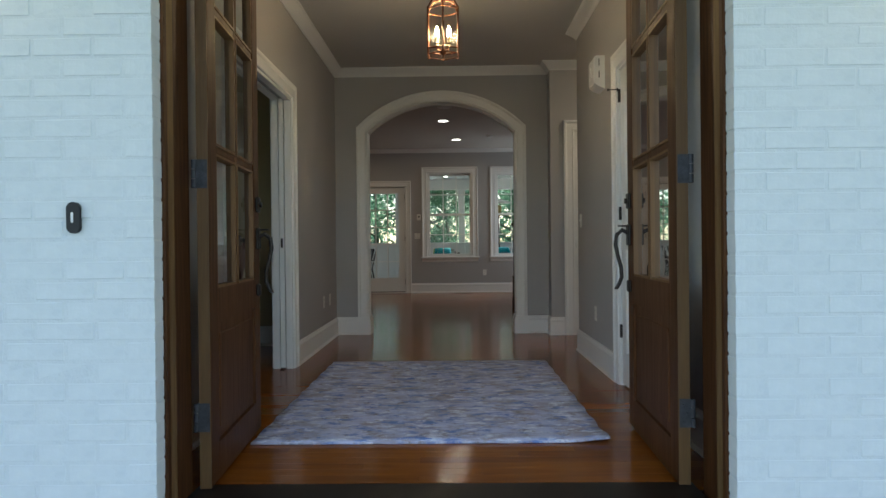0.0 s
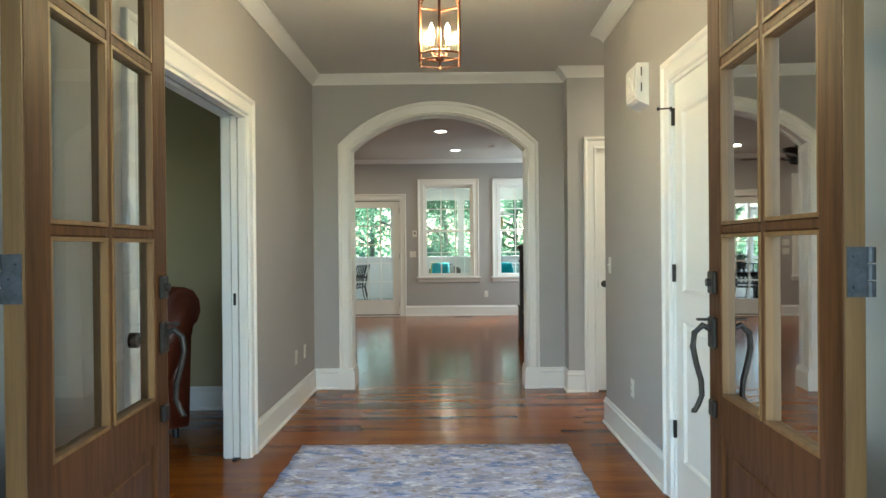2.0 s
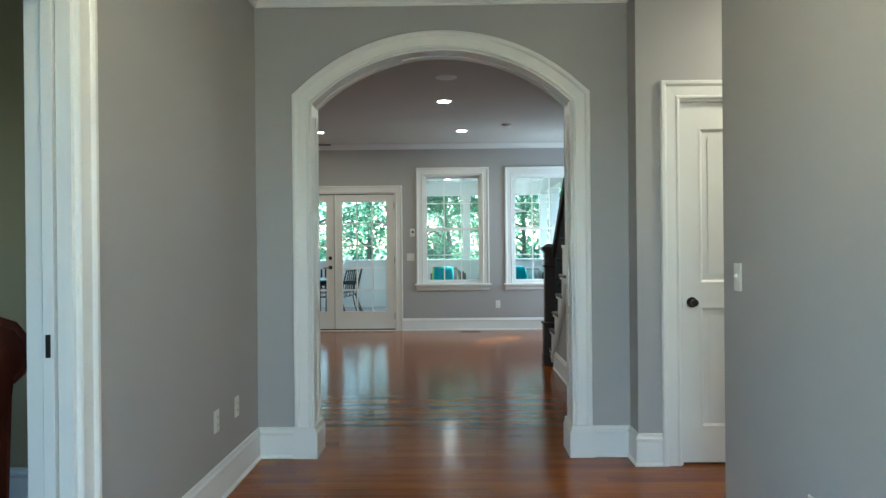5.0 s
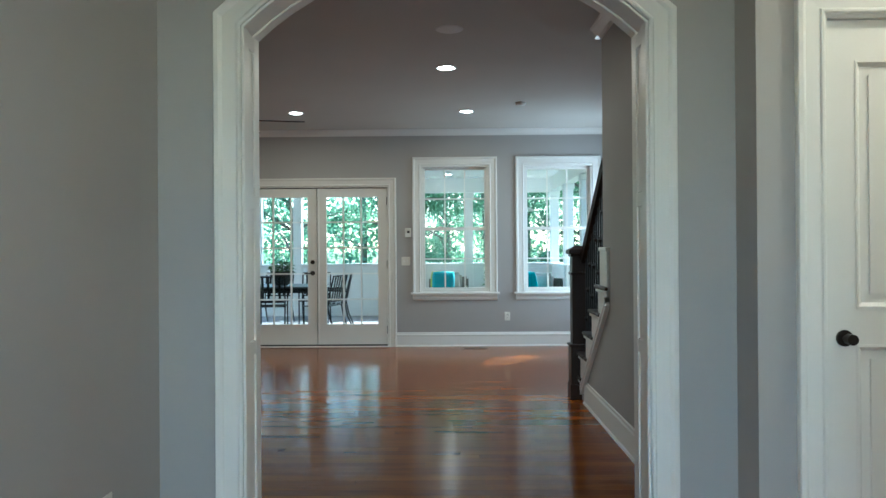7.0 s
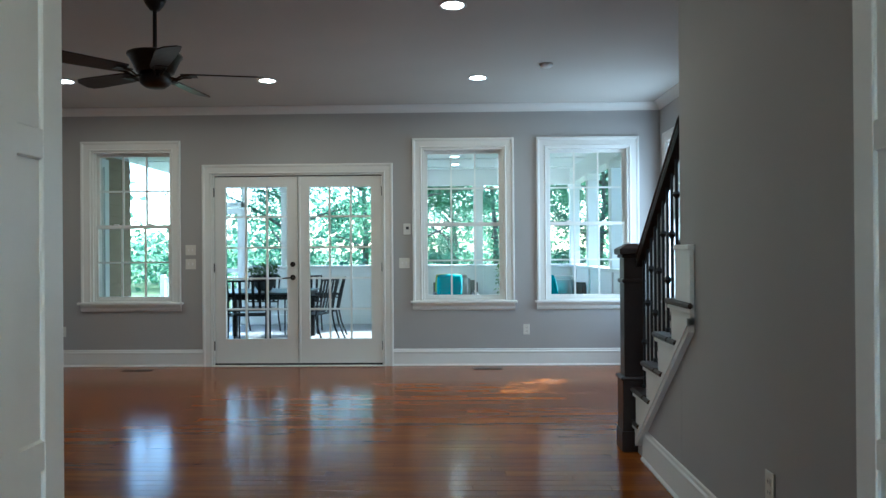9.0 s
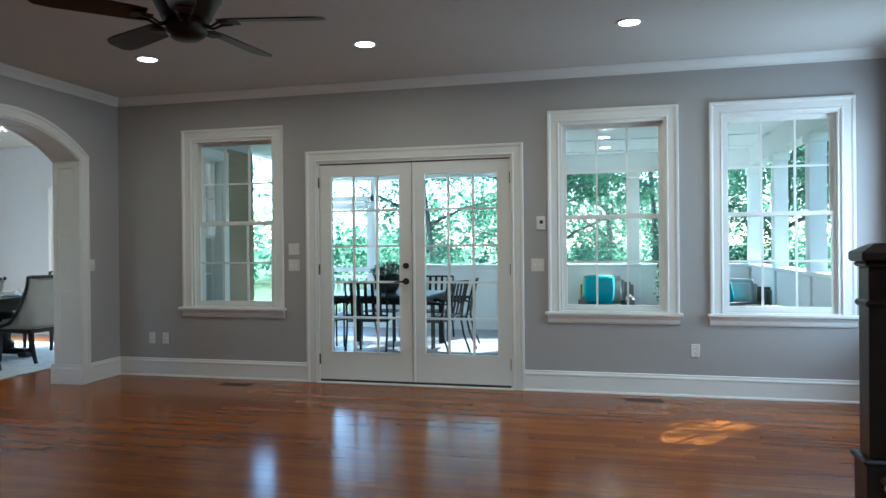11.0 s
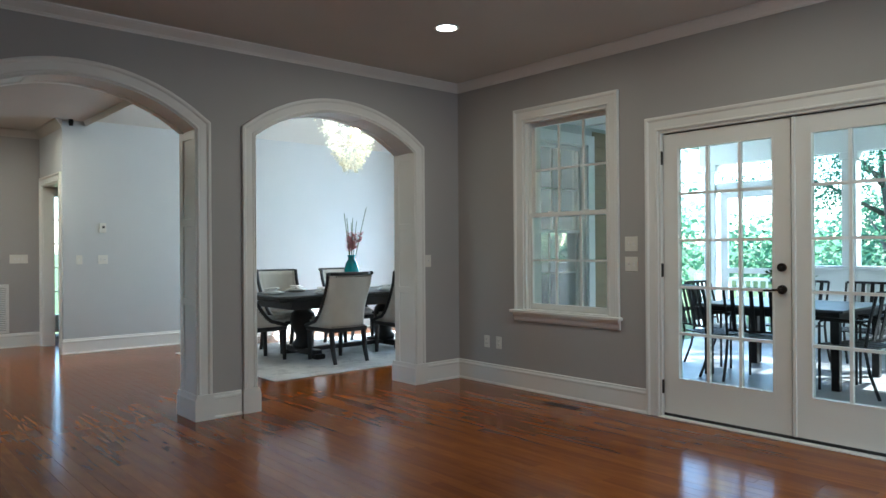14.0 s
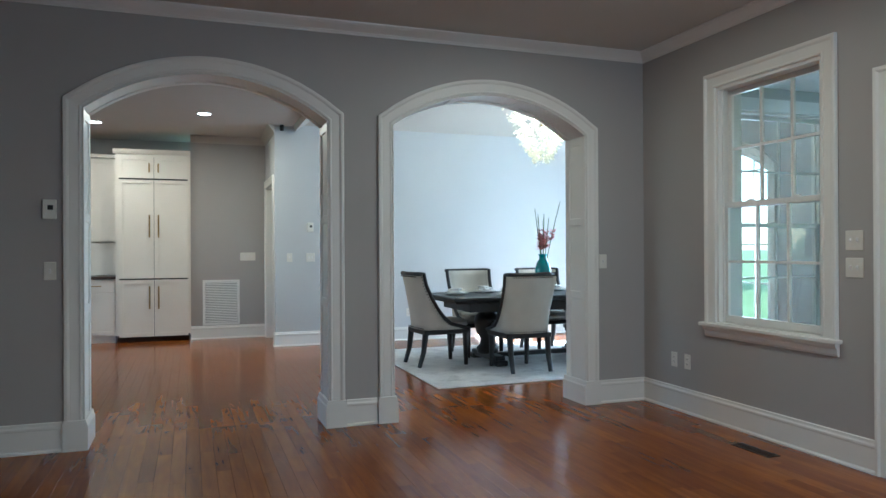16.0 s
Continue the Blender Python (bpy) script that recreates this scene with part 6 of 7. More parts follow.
for y0, y1 in ((-0.85, -0.30), (-0.30, 0.255)):
    shaker(wc, y0, y1, 1.43, 2.61, 0.0)
part("cornice", boxes((-0.37, 0.04, -0.85, 0.255, 2.621, 2.68), bev=0.01), M_CAB, wc)
ag = thing("appliance_cupboard", pose(-11.02, 10.55, 0), "white panelled cupboard standing on the worktop", "cupboard")
part("carcass", boxes((-0.34, 0.0, -0.30, 0.25, 0.941, 1.415)), M_CAB, ag)
shaker(ag, -0.30, 0.25, 0.95, 1.41, 0.0)
bc = thing("base_cabinet", pose(-10.72, 10.40, 0), "white shaker base cabinet with brass pulls", "cabinet")
part("carcass", boxes((-0.62, 0.0, -1.2, 0.405, 0.10, 0.895)), M_CAB, bc)
part("toe_kick", boxes((-0.60, -0.02, -1.2, 0.40, 0.0, 0.10)), M_CAB, bc)
for y0, y1 in ((-1.2, -0.66), (-0.66, -0.13), (-0.13, 0.40)):
    d = shaker(bc, y0, y1, 0.11, 0.70, 0.0)
    d = part("drawer_front", boxes((0.0, 0.02, y0 + 0.003, y1 - 0.003, 0.71, 0.888), bev=0.002), M_CAB, bc)
    bm = boxes((0.045, 0.057, (y0 + y1) / 2 - 0.09, (y0 + y1) / 2 + 0.09, 0.795, 0.808), bev=0.002)
    for q in (-0.06, 0.06):
        tube(bm, [(0.018, (y0 + y1) / 2 + q, 0.80), (0.048, (y0 + y1) / 2 + q, 0.80)], 0.006, 8)
    part("handle", bm, M_BRASS, d)
wt = thing("worktop", pose(-10.70, 10.40, 0.896), "dark stone kitchen worktop with eased edge", "worktop")
part("slab", boxes((-0.66, 0.03, -1.2, 0.405, 0.0, 0.04), bev=0.006), M_STONE, wt)

gr = thing("return_air_grille", E_(-10.70, 12.22, 0.53), "white louvred return-air grille on the wall", "vent")
part("frame", boxes((-0.26, 0.26, 0.0, 0.014, -0.33, -0.295), (-0.26, 0.26, 0.0, 0.014, 0.295, 0.33), (-0.26, -0.225, 0.0, 0.014, -0.295, 0.295), (0.225, 0.26, 0.0, 0.014, -0.295, 0.295), bev=0.002), M_ALARM, gr)
part("backing", boxes((-0.225, 0.225, 0.0, 0.002, -0.295, 0.295)), M_GREYFABRIC, gr)
for k in range(24):
    z = -0.285 + k * 0.0245
    bm = bmesh.new()
    prism(bm, [(0.002, z + 0.010), (0.004, z + 0.0125), (0.014, z + 0.001), (0.012, z - 0.001)], lambda a, b, d: (d, a, b), -0.225, 0.225)
    part("slat", bm, M_ALARM, gr)
cm = thing("security_camera", pose(-9.40, 12.95, 2.93), "small dark camera mounted by the ceiling", "camera")
bm = bmesh.new()
tube(bm, [(-0.06, 0, 0.0), (-0.01, 0, 0.0)], 0.012)
lathe(bm, [(0.0, -0.05), (0.025, -0.045), (0.03, 0.0), (0.025, 0.045), (0.0, 0.05)], 12)
part("housing", bm, M_IRON, cm, smooth=True)


# ---- back porch ----
PY, PE = 20.35, 2.22
tagged(part("porch_floor", boxes((-5.0, PE + 0.2, 15.65, PY + 0.2, -0.42, -0.03)), M_DECK), kind="structure")
tagged(part("ceiling_porch", boxes((-5.2, PE + 0.3, 15.65, PY + 0.35, 2.78, 2.9), *[(-5.0, PE, y, y + 0.09, 2.766, 2.78) for y in (16.4, 17.6, 18.8, 20.0)], *[(x, x + 0.09, y + 0.09, y + 1.2, 2.768, 2.78) for x in (-4.1, -2.6, -1.1, 0.4, 1.6) for y in (16.4, 17.6, 18.8)]), M_PORCHWHITE), kind="structure")
tagged(part("porch_beam_trim", boxes((-5.0, PE + 0.2, PY, PY + 0.18, 2.49, 2.78), (PE, PE + 0.18, 15.65, PY, 2.49, 2.78)), M_PORCHWHITE), kind="structure")
kn = thing("porch_half_wall", Matrix(), "white panelled half wall round the porch", "half wall", kind="structure")
part("north_panel", boxes((-3.75, PE + 0.15, PY + 0.03, PY + 0.15, -0.03, 1.0)), M_PORCHWHITE, kn)
part("east_panel", boxes((PE + 0.03, PE + 0.15, 15.66, PY + 0.03, -0.03, 1.0)), M_PORCHWHITE, kn)
part("cap", boxes((-3.75, PE + 0.2, PY - 0.03, PY + 0.20, 1.0, 1.045), (PE - 0.03, PE + 0.20, 15.66, PY - 0.03, 1.0, 1.045), bev=0.006), M_PORCHWHITE, kn)
part("skirting", boxes((-3.75, PE, PY + 0.01, PY + 0.03, -0.03, 0.15), (PE + 0.01, PE + 0.03, 15.66, PY + 0.01, -0.03, 0.15), (-3.75, PE, PY + 0.012, PY + 0.03, 0.86, 0.94)), M_PORCHWHITE, kn)
for k in range(9):
    x = -3.6 + k * 0.75
    part("batten", boxes((x, x + 0.06, PY + 0.014, PY + 0.03, 0.15, 0.86)), M_PORCHWHITE, kn)


def porch_post(x, y):
    e = thing("porch_post", pose(x, y, -0.03), "square white boxed porch post", "post", "porch posts")
    part("shaft", boxes((-0.085, 0.085, -0.085, 0.085, 0.0, 2.525), bev=0.004), M_PORCHWHITE, e)
    part("capital", boxes((-0.105, 0.105, -0.105, 0.105, 2.42, 2.518), bev=0.006), M_PORCHWHITE, e)
    part("base", boxes((-0.105, 0.105, -0.105, 0.105, 0.0, 0.18), bev=0.006), M_PORCHWHITE, e)


for x in (-4.85, -2.98, -1.18, 0.55, PE + 0.09):
    porch_post(x, PY + 0.09)
for y in (17.0, 18.7):
    porch_post(PE + 0.09, y)

sdr = thing("screen_door", pose(-4.25, PY + 0.09, -0.03), "white framed screen door to the garden", "door")
part("frame", boxes((-0.46, -0.36, -0.02, 0.02, 0.0, 2.15), (0.36, 0.46, -0.02, 0.02, 0.0, 2.15), (-0.36, 0.36, -0.02, 0.02, 2.03, 2.15), (-0.36, 0.36, -0.02, 0.02, 0.0, 0.16), (-0.36, 0.36, -0.02, 0.02, 0.95, 1.03)), M_PORCHWHITE, sdr)
tagged(part("door_head_trim", boxes((-4.76, -3.75, PY + 0.03, PY + 0.15, 2.13, 2.22), (-3.80, -3.72, PY + 0.03, PY + 0.15, -0.03, 2.49)), M_PORCHWHITE), kind="structure")

gd = thing("garden_railing", pose(-4.3, 21.9, -0.40), "white garden railing beyond the screen door", "railing")
part("top_rail", boxes((-1.6, 1.6, -0.03, 0.03, 1.15, 1.20)), M_PORCHWHITE, gd)
part("bottom_rail", boxes((-1.6, 1.6, -0.025, 0.025, 0.25, 0.29)), M_PORCHWHITE, gd)
for x in (-1.6, 0.0, 1.6):
    part("post", boxes((x - 0.045, x + 0.045, -0.045, 0.045, -0.05, 1.25)), M_PORCHWHITE, gd)
for k in range(26):
    x = -1.5 + k * 0.12
    part("picket", boxes((x - 0.014, x + 0.014, -0.014, 0.014, 0.29, 1.15)), M_PORCHWHITE, gd)

sg = tagged(new("dining_wall_siding"), kind="structure")
for k in range(13):
    z = 0.448 + k * 0.175
    for y0, y1 in ((15.66, 15.93), (17.77, 18.5)):
        bm = bmesh.new()
        prism(bm, [(-4.9995, z), (-4.978, z), (-4.992, z + 0.185), (-4.9995, z + 0.185)], lambda a, b, d: (a, d, b), y0, y1)
        part("siding_board", bm, M_SIDING, sg)
tagged(part("siding_base_trim", boxes((-5.0, -4.97, 15.66, 18.5, -0.03, 0.448), (-5.0, -4.96, 15.93, 16.05, 0.52, 2.67), (-5.0, -4.96, 17.65, 17.77, 0.52, 2.67), (-5.0, -4.96, 16.05, 17.65, 2.55, 2.67)), M_PORCHWHITE), kind="structure")


def patio_chair(m):
    """A slatted metal armchair; front at +y."""
    e = thing("patio_chair", m, "dark slatted metal patio armchair", "chair", "chairs round the patio table")
    for x in (-0.26, 0.26):
        bm = bmesh.new()
        tube(bm, [(x, 0.24, 0.0), (x, 0.24, 0.62), (x, 0.20, 0.65), (x, -0.16, 0.65), (x, -0.22, 0.63)], 0.013, 6)
        tube(bm, [(x, -0.33, 0.0), (x, -0.24, 0.22), (x, -0.20, 0.42), (x, -0.24, 0.66), (x, -0.31, 0.92)], 0.014, 6)
        part("side_frame", bm, M_IRON, e)
        part("armrest", boxes((x - 0.025, x + 0.025, -0.20, 0.27, 0.655, 0.675), bev=0.005), M_IRON, e)
    bm = bmesh.new()
    tube(bm, [(-0.26, -0.31, 0.92), (0.26, -0.31, 0.92)], 0.014, 6)
    tube(bm, [(-0.26, -0.22, 0.50), (0.26, -0.22, 0.50)], 0.012, 6)
    part("top_rail", bm, M_IRON, e)
    for k in range(5):
        x = -0.18 + 0.09 * k
        bm = bmesh.new()
        v = [(-0.22, 0.50), (-0.232, 0.50), (-0.322, 0.92), (-0.310, 0.92)]
        prism(bm, v, lambda a, b, d: (d, a, b), x - 0.019, x + 0.019)
        part("back_slat", bm, M_IRON, e)
    for k in range(6):
        y = -0.19 + 0.078 * k
        part("seat_slat", boxes((-0.26, 0.26, y, y + 0.06, 0.415, 0.43), bev=0.003), M_IRON, e)
    return e


for y in (18.6, 19.6):
    recessed_light(0.13, y, 2.78, 0.3)

PT = thing("patio_table", pose(-2.75, 18.10, -0.03), "dark square-edged patio dining table", "table")
part("tabletop", boxes((-0.71, 0.71, -0.62, 0.62, 0.72, 0.745), bev=0.004), M_PATIO, PT)
part("apron", boxes((-0.66, 0.66, -0.56, -0.53, 0.64, 0.72), (-0.66, 0.66, 0.53, 0.56, 0.64, 0.72), (-0.66, -0.63, -0.53, 0.53, 0.64, 0.72), (0.63, 0.66, -0.53, 0.53, 0.64, 0.72)), M_IRON, PT)
for x in (-0.62, 0.62):
    for y in (-0.52, 0.52):
        part("leg", boxes((x - 0.035, x + 0.035, y - 0.035, y + 0.035, 0.0, 0.72), bev=0.004), M_IRON, PT)
p0 = patio_chair(pose(-2.84, 17.62, -0.03, 0, 0, 8))
for m in (pose(-3.40, 17.75, -0.03, 0, 0, -30), pose(-1.96, 17.72, -0.03, 0, 0, 74), pose(-1.90, 18.40, -0.03, 0, 0, 96), pose(-3.62, 18.35, -0.03, 0, 0, -92), pose(-3.10, 18.98, -0.03, 0, 0, 176), pose(-2.36, 19.0, -0.03, 0, 0, 184)):
    copy_thing(p0, m)


def leafy(bm, rng, n, centre, rx, ry, rz, size):
    for _ in range(n):
        while True:
            v = Vector((rng.uniform(-1, 1), rng.uniform(-1, 1), rng.uniform(-1, 1)))
            if v.length < 1:
                break
        p = Vector(centre) + Vector((v.x * rx, v.y * ry, v.z * rz))
        d = Vector((rng.uniform(-1, 1), rng.uniform(-1, 1), rng.uniform(-0.8, 0.6))).normalized()
        u = d.cross(Vector((rng.uniform(-1, 1), rng.uniform(-1, 1), 1))).normalized()
        s = size * rng.uniform(0.6, 1.3)
        q = [bm.verts.new(p + d * s * a + u * s * b) for a, b in ((0, 0), (0.5, 0.32), (1.1, 0), (0.5, -0.32))]
        bm.faces.new(q)


pot = thing("potted_plant", pose(-2.76, 18.12, 0.7165), "leafy green plant in a dark bowl planter", "plant")
bm = bmesh.new()
lathe(bm, [(0.0, 0.0), (0.10, 0.0), (0.15, 0.08), (0.19, 0.22), (0.20, 0.24), (0.18, 0.24), (0.16, 0.20), (0.0, 0.20)], 24)
part("planter", bm, M_SOIL, pot, smooth=True)
bm = bmesh.new()
leafy(bm, random.Random(2), 420, (0, 0, 0.30), 0.24, 0.24, 0.12, 0.05)
part("foliage", bm, M_PLANTGREEN, pot)

pl2 = thing("potted_plant", pose(0.98, 19.55, -0.03), "tall leafy plant in a dark pot beside the sofa", "plant")
bm = bmesh.new()
lathe(bm, [(0.0, 0.0), (0.13, 0.0), (0.17, 0.35), (0.18, 0.40), (0.16, 0.40), (0.15, 0.36), (0.0, 0.36)], 24)
part("planter", bm, M_SOIL, pl2, smooth=True)
bm = bmesh.new()
leafy(bm, random.Random(4), 320, (0, 0, 0.78), 0.17, 0.17, 0.42, 0.07)
part("foliage", bm, M_PLANTGREEN, pl2)


def sofa(m, w, label):
    e = thing("wicker_sofa", m, label, "sofa")
    bm = rounded(bmesh.new(), -w / 2, w / 2, -0.40, 0.40, 0.06, 0.34, 0.03, 2)
    part("base", bm, M_WICKER, e)
    bm = rounded(bmesh.new(), -w / 2, w / 2, 0.30, 0.42, 0.30, 0.80, 0.04, 2)
    part("back_frame", bm, M_WICKER, e)
    for s in (-1, 1):
        bm = rounded(bmesh.new(), min(s * w / 2, s * (w / 2 - 0.12)), max(s * w / 2, s * (w / 2 - 0.12)), -0.40, 0.36, 0.30, 0.62, 0.04, 2)
        part("arm", bm, M_WICKER, e)
    n_ = max(1, round((w - 0.24) / 0.62))
    cw = (w - 0.26) / n_
    for k in range(n_):
        x0 = -w / 2 + 0.13 + k * cw
        bm = rounded(bmesh.new(), x0 + 0.005, x0 + cw - 0.005, -0.40, 0.20, 0.34, 0.48, 0.05, 3)
        part("seat_cushion", bm, M_GREYFABRIC, e, smooth=True)
        bm = rounded(bmesh.new(), x0 + 0.005, x0 + cw - 0.005, 0.14, 0.31, 0.47, 0.90, 0.06, 3)
        part("back_cushion", bm, M_GREYFABRIC, e, smooth=True)
    return e


def pillow(m, material, label):
    e = thing("throw_pillow", m, label, "pillow")
    bm = bmesh.new()
    n_ = 10
    g = {}
    for t in (0, 1):
        for i in range(n_ + 1):
            for j in range(n_ + 1):
                a, b = -1 + 2 * i / n_, -1 + 2 * j / n_
                h = 0.075 * math.sqrt(max(0, (1 - a ** 4) * (1 - b ** 4)))
                g[t, i, j] = bm.verts.new((0.22 * a * (1 - 0.07 * b * b), h * (1 if t else -1), 0.22 * b * (1 - 0.07 * a * a)))
        for i in range(n_):
            for j in range(n_):
                bm.faces.new((g[t, i, j], g[t, i + 1, j], g[t, i + 1, j + 1], g[t, i, j + 1]))
    bmesh.ops.remove_doubles(bm, verts=bm.verts, dist=0.0005)
    part("cover", bm, material, e, smooth=True)
    return e


sofa(pose(0.13, 19.80, -0.03), 0.80, "grey woven wicker armchair with grey cushions by the half wall")
sofa(pose(1.72, 19.0, -0.03, 0, 0, -55), 0.80, "grey woven wicker armchair with grey cushions in the porch corner")
sofa(pose(1.80, 17.15, -0.03, 0, 0, 176) @ Matrix.Diagonal((1, 1, 0.80, 1)), 0.76, "low grey wicker armchair with its back to the window")
ot = thing("ottoman", pose(0.68, 19.55, -0.03), "low square grey wicker ottoman beside the armchair", "ottoman")
part("base", rounded(bmesh.new(), -0.22, 0.22, -0.22, 0.22, 0.02, 0.36, 0.03, 2), M_WICKER, ot)
part("cushion", rounded(bmesh.new(), -0.225, 0.225, -0.225, 0.225, 0.36, 0.49, 0.045, 3), M_GREYFABRIC, ot, smooth=True)
pillow(pose(0.03, 19.48, 0.69, 14, 0, 6), M_TEALFABRIC, "teal throw pillow propped on the wicker sofa")
pillow(pose(0.0, 19.63, 0.69, 12, 0, 8), M_LIMEFABRIC, "lime green throw pillow on the wicker sofa")
pillow(pose(1.60, 18.86, 0.70, 14, 0, -50), M_TEALFABRIC, "teal throw pillow on the wicker armchair")

ht = thing("patio_heater", pose(1.50, 19.95, -0.03), "tall dark patio heater with a round reflector", "heater")
bm = bmesh.new()
lathe(bm, [(0.0, 0.0), (0.23, 0.0), (0.23, 0.05), (0.17, 0.10), (0.16, 0.75), (0.09, 0.85), (0.07, 1.0), (0.065, 1.75), (0.0, 1.75)], 20)
part("body", bm, M_IRON, ht, smooth=True)
bm = bmesh.new()
lathe(bm, [(0.0, 1.75), (0.09, 1.76), (0.12, 2.0), (0.10, 2.05), (0.0, 2.06)], 20)
part("burner", bm, M_BRASS, ht, smooth=True)
bm = bmesh.new()
lathe(bm, [(0.0, 2.24), (0.20, 2.19), (0.38, 2.12), (0.38, 2.11), (0.20, 2.17), (0.0, 2.20)], 24)
part("reflector", bm, M_ALARM, ht, smooth=True)


# ---- garden trees ----
def tree(m, seed, h, leaf, label):
    """A trunk with limbs and a crown of many small leaves in uneven clumps."""
    q = random.Random(seed)
    e = thing("tree", m, label, "tree", "trees behind the porch")
    bm = bmesh.new()
    lean = q.uniform(-0.4, 0.4)
    top = Vector((lean, q.uniform(-0.3, 0.3), h * 0.82))
    tube(bm, [(0, 0, -0.1), (0.05, 0, h * 0.25), (lean * 0.5, 0, h * 0.5), top], 0.10, 9, 0.03)
    tips = []
    for k in range(16):
        f = q.uniform(0.18, 0.8)
        p = Vector((lean * f, 0, h * f))
        a = q.uniform(0, 6.28)
        ln = h * q.uniform(0.16, 0.34) * (1.1 - 0.5 * f)
        t = p + Vector((math.cos(a) * ln, math.sin(a) * ln, ln * q.uniform(0.1, 0.6)))
        tube(bm, [p, p.lerp(t, 0.5) + Vector((0, 0, 0.08)), t], 0.05, 5, 0.015)
        tips.append((p, t))
    part("trunk", bm, M_BARK, e, smooth=True)
    cv, cf = [], []
    for p, t in tips + [(top, top + Vector((0, 0, 0.4)))]:
        for _ in range(5):
            c = p.lerp(t, q.uniform(0.45, 1.1)) + Vector((q.gauss(0, 0.35), q.gauss(0, 0.35), q.gauss(0, 0.3)))
            r = q.uniform(0.35, 0.85)
            for _ in range(330):
                v = Vector((q.gauss(0, 0.5), q.gauss(0, 0.5), q.gauss(0, 0.36))) * r
                o = c + v
                d = Vector((q.uniform(-1, 1), q.uniform(-1, 1), q.uniform(-1, 0.3))).normalized()
                u = d.cross(Vector((q.uniform(-1, 1), q.uniform(-1, 1), 1))).normalized()
                s = q.uniform(0.05, 0.09)
                k = len(cv)
                cv += [tuple(o), tuple(o + d * s * 0.5 + u * s * 0.3), tuple(o + d * s * 1.1), tuple(o + d * s * 0.5 - u * s * 0.3)]
                cf.append((k, k + 1, k + 2, k + 3))
    me = bpy.data.meshes.new("crown")
    me.from_pydata(cv, [], cf)
    me.materials.append(leaf)
    ob = new("crown", me)
    ob.parent = e
    return e


TREES = [tree(pose(-4.5, 27, -0.45), 1, 6.5, M_LEAF, "leafy green garden tree behind the porch"), tree(pose(-1.6, 25.0, -0.45), 2, 7.2, M_LEAF2, "leafy light green garden tree behind the porch"), tree(pose(1.2, 27.5, -0.45), 3, 8.0, M_LEAF, "leafy green garden tree behind the porch")]
# copies near (5.6, 18) and (7, 21) are added to block sun indoors
for k, (x, y, a, s) in enumerate(((3.8, 25.5, 120, 0.9), (6.2, 28.5, 200, 1.1), (8.8, 24.0, 260, 1.0), (9.5, 19.5, 30, 1.0), (8.2, 15.0, 150, 1.1), (-3.0, 31.5, 310, 1.2), (3.0, 32.0, 70, 1.2), (8, 34, 100, 1.3), (12, 30, 300, 1.2), (0.0, 36, 20, 1.3), (7.4, 11.0, 60, 1.0), (5.6, 18.0, 20, 1.15), (7.0, 21.0, 140, 1.25), (6.6, 16.6, 220, 1.1))):
    copy_thing(TREES[k % 3], pose(x, y, -0.45, 0, 0, a) @ Matrix.Diagonal((s, s, s, 1)))


def shrub(x, y, seed, r):
    q = random.Random(seed)
    e = thing("shrub", pose(x, y, -0.45), "dense green garden shrub on the lawn", "shrub", "garden shrubs")
    bm = bmesh.new()
    for k in range(7):
        a = q.uniform(0, 6.28)
        tube(bm, [(0, 0, -0.05), (0.3 * r * math.cos(a), 0.3 * r * math.sin(a), 0.5 * r), (0.7 * r * math.cos(a), 0.7 * r * math.sin(a), 1.0 * r)], 0.02, 5, 0.008)
    part("stems", bm, M_BARK, e)
    bm = bmesh.new()
    for k in range(7):
        leafy(bm, q, 260, (q.uniform(-0.7, 0.7) * r, q.uniform(-0.5, 0.5) * r, q.uniform(0.5, 1.3) * r), 0.6 * r, 0.6 * r, 0.5 * r, 0.13)
    part("foliage", bm, M_LEAF if seed % 2 else M_LEAF2, e)


for k, (x, y, r) in enumerate(((-4.0, 24.2, 1.2), (-2.4, 23.4, 0.9), (-0.3, 23.8, 1.2), (2.2, 24.3, 1.1), (4.6, 22.5, 1.2), (5.3, 19.8, 1.1), (5.2, 17.0, 1.2), (5.0, 14.2, 1.2))):
    shrub(x, y, k, r)


# ---- far woods ----
q = random.Random(21)
cv, cf = [], []
for k in range(620):
    a = q.uniform(-0.2, 2.2)
    d = q.uniform(32, 46)
    c = Vector((d * math.cos(a) * 1.1, 12 + d * math.sin(a) * 0.9, q.uniform(-0.2, 9.5) * (0.6 + 0.4 * math.sin(a * 9))))
    if c.y < 14 and abs(c.x) < 14:
        continue
    r = q.uniform(0.9, 1.9)
    for _ in range(60):
        o = c + Vector((q.gauss(0, 0.6), q.gauss(0, 0.6), q.gauss(0, 0.5))) * r
        w = Vector((q.uniform(-1, 1), q.uniform(-1, 1), q.uniform(-1, 0.3))).normalized()
        u = w.cross(Vector((q.uniform(-1, 1), q.uniform(-1, 1), 1))).normalized()
        s = q.uniform(0.22, 0.46)
        i = len(cv)
        cv += [tuple(o), tuple(o + w * s * 0.5 + u * s * 0.35), tuple(o + w * s * 1.1), tuple(o + w * s * 0.5 - u * s * 0.35)]
        cf.append((i, i + 1, i + 2, i + 3))
me = bpy.data.meshes.new("far_woods")
me.from_pydata(cv, [], cf)
me.materials.append(M_LEAF2)
tagged(new("far_woods", me), "leafy green woods beyond the garden", "woods", kind="stuff")


# ---- floor boards ----
FLOOR = tagged(new("floor"), kind="structure")


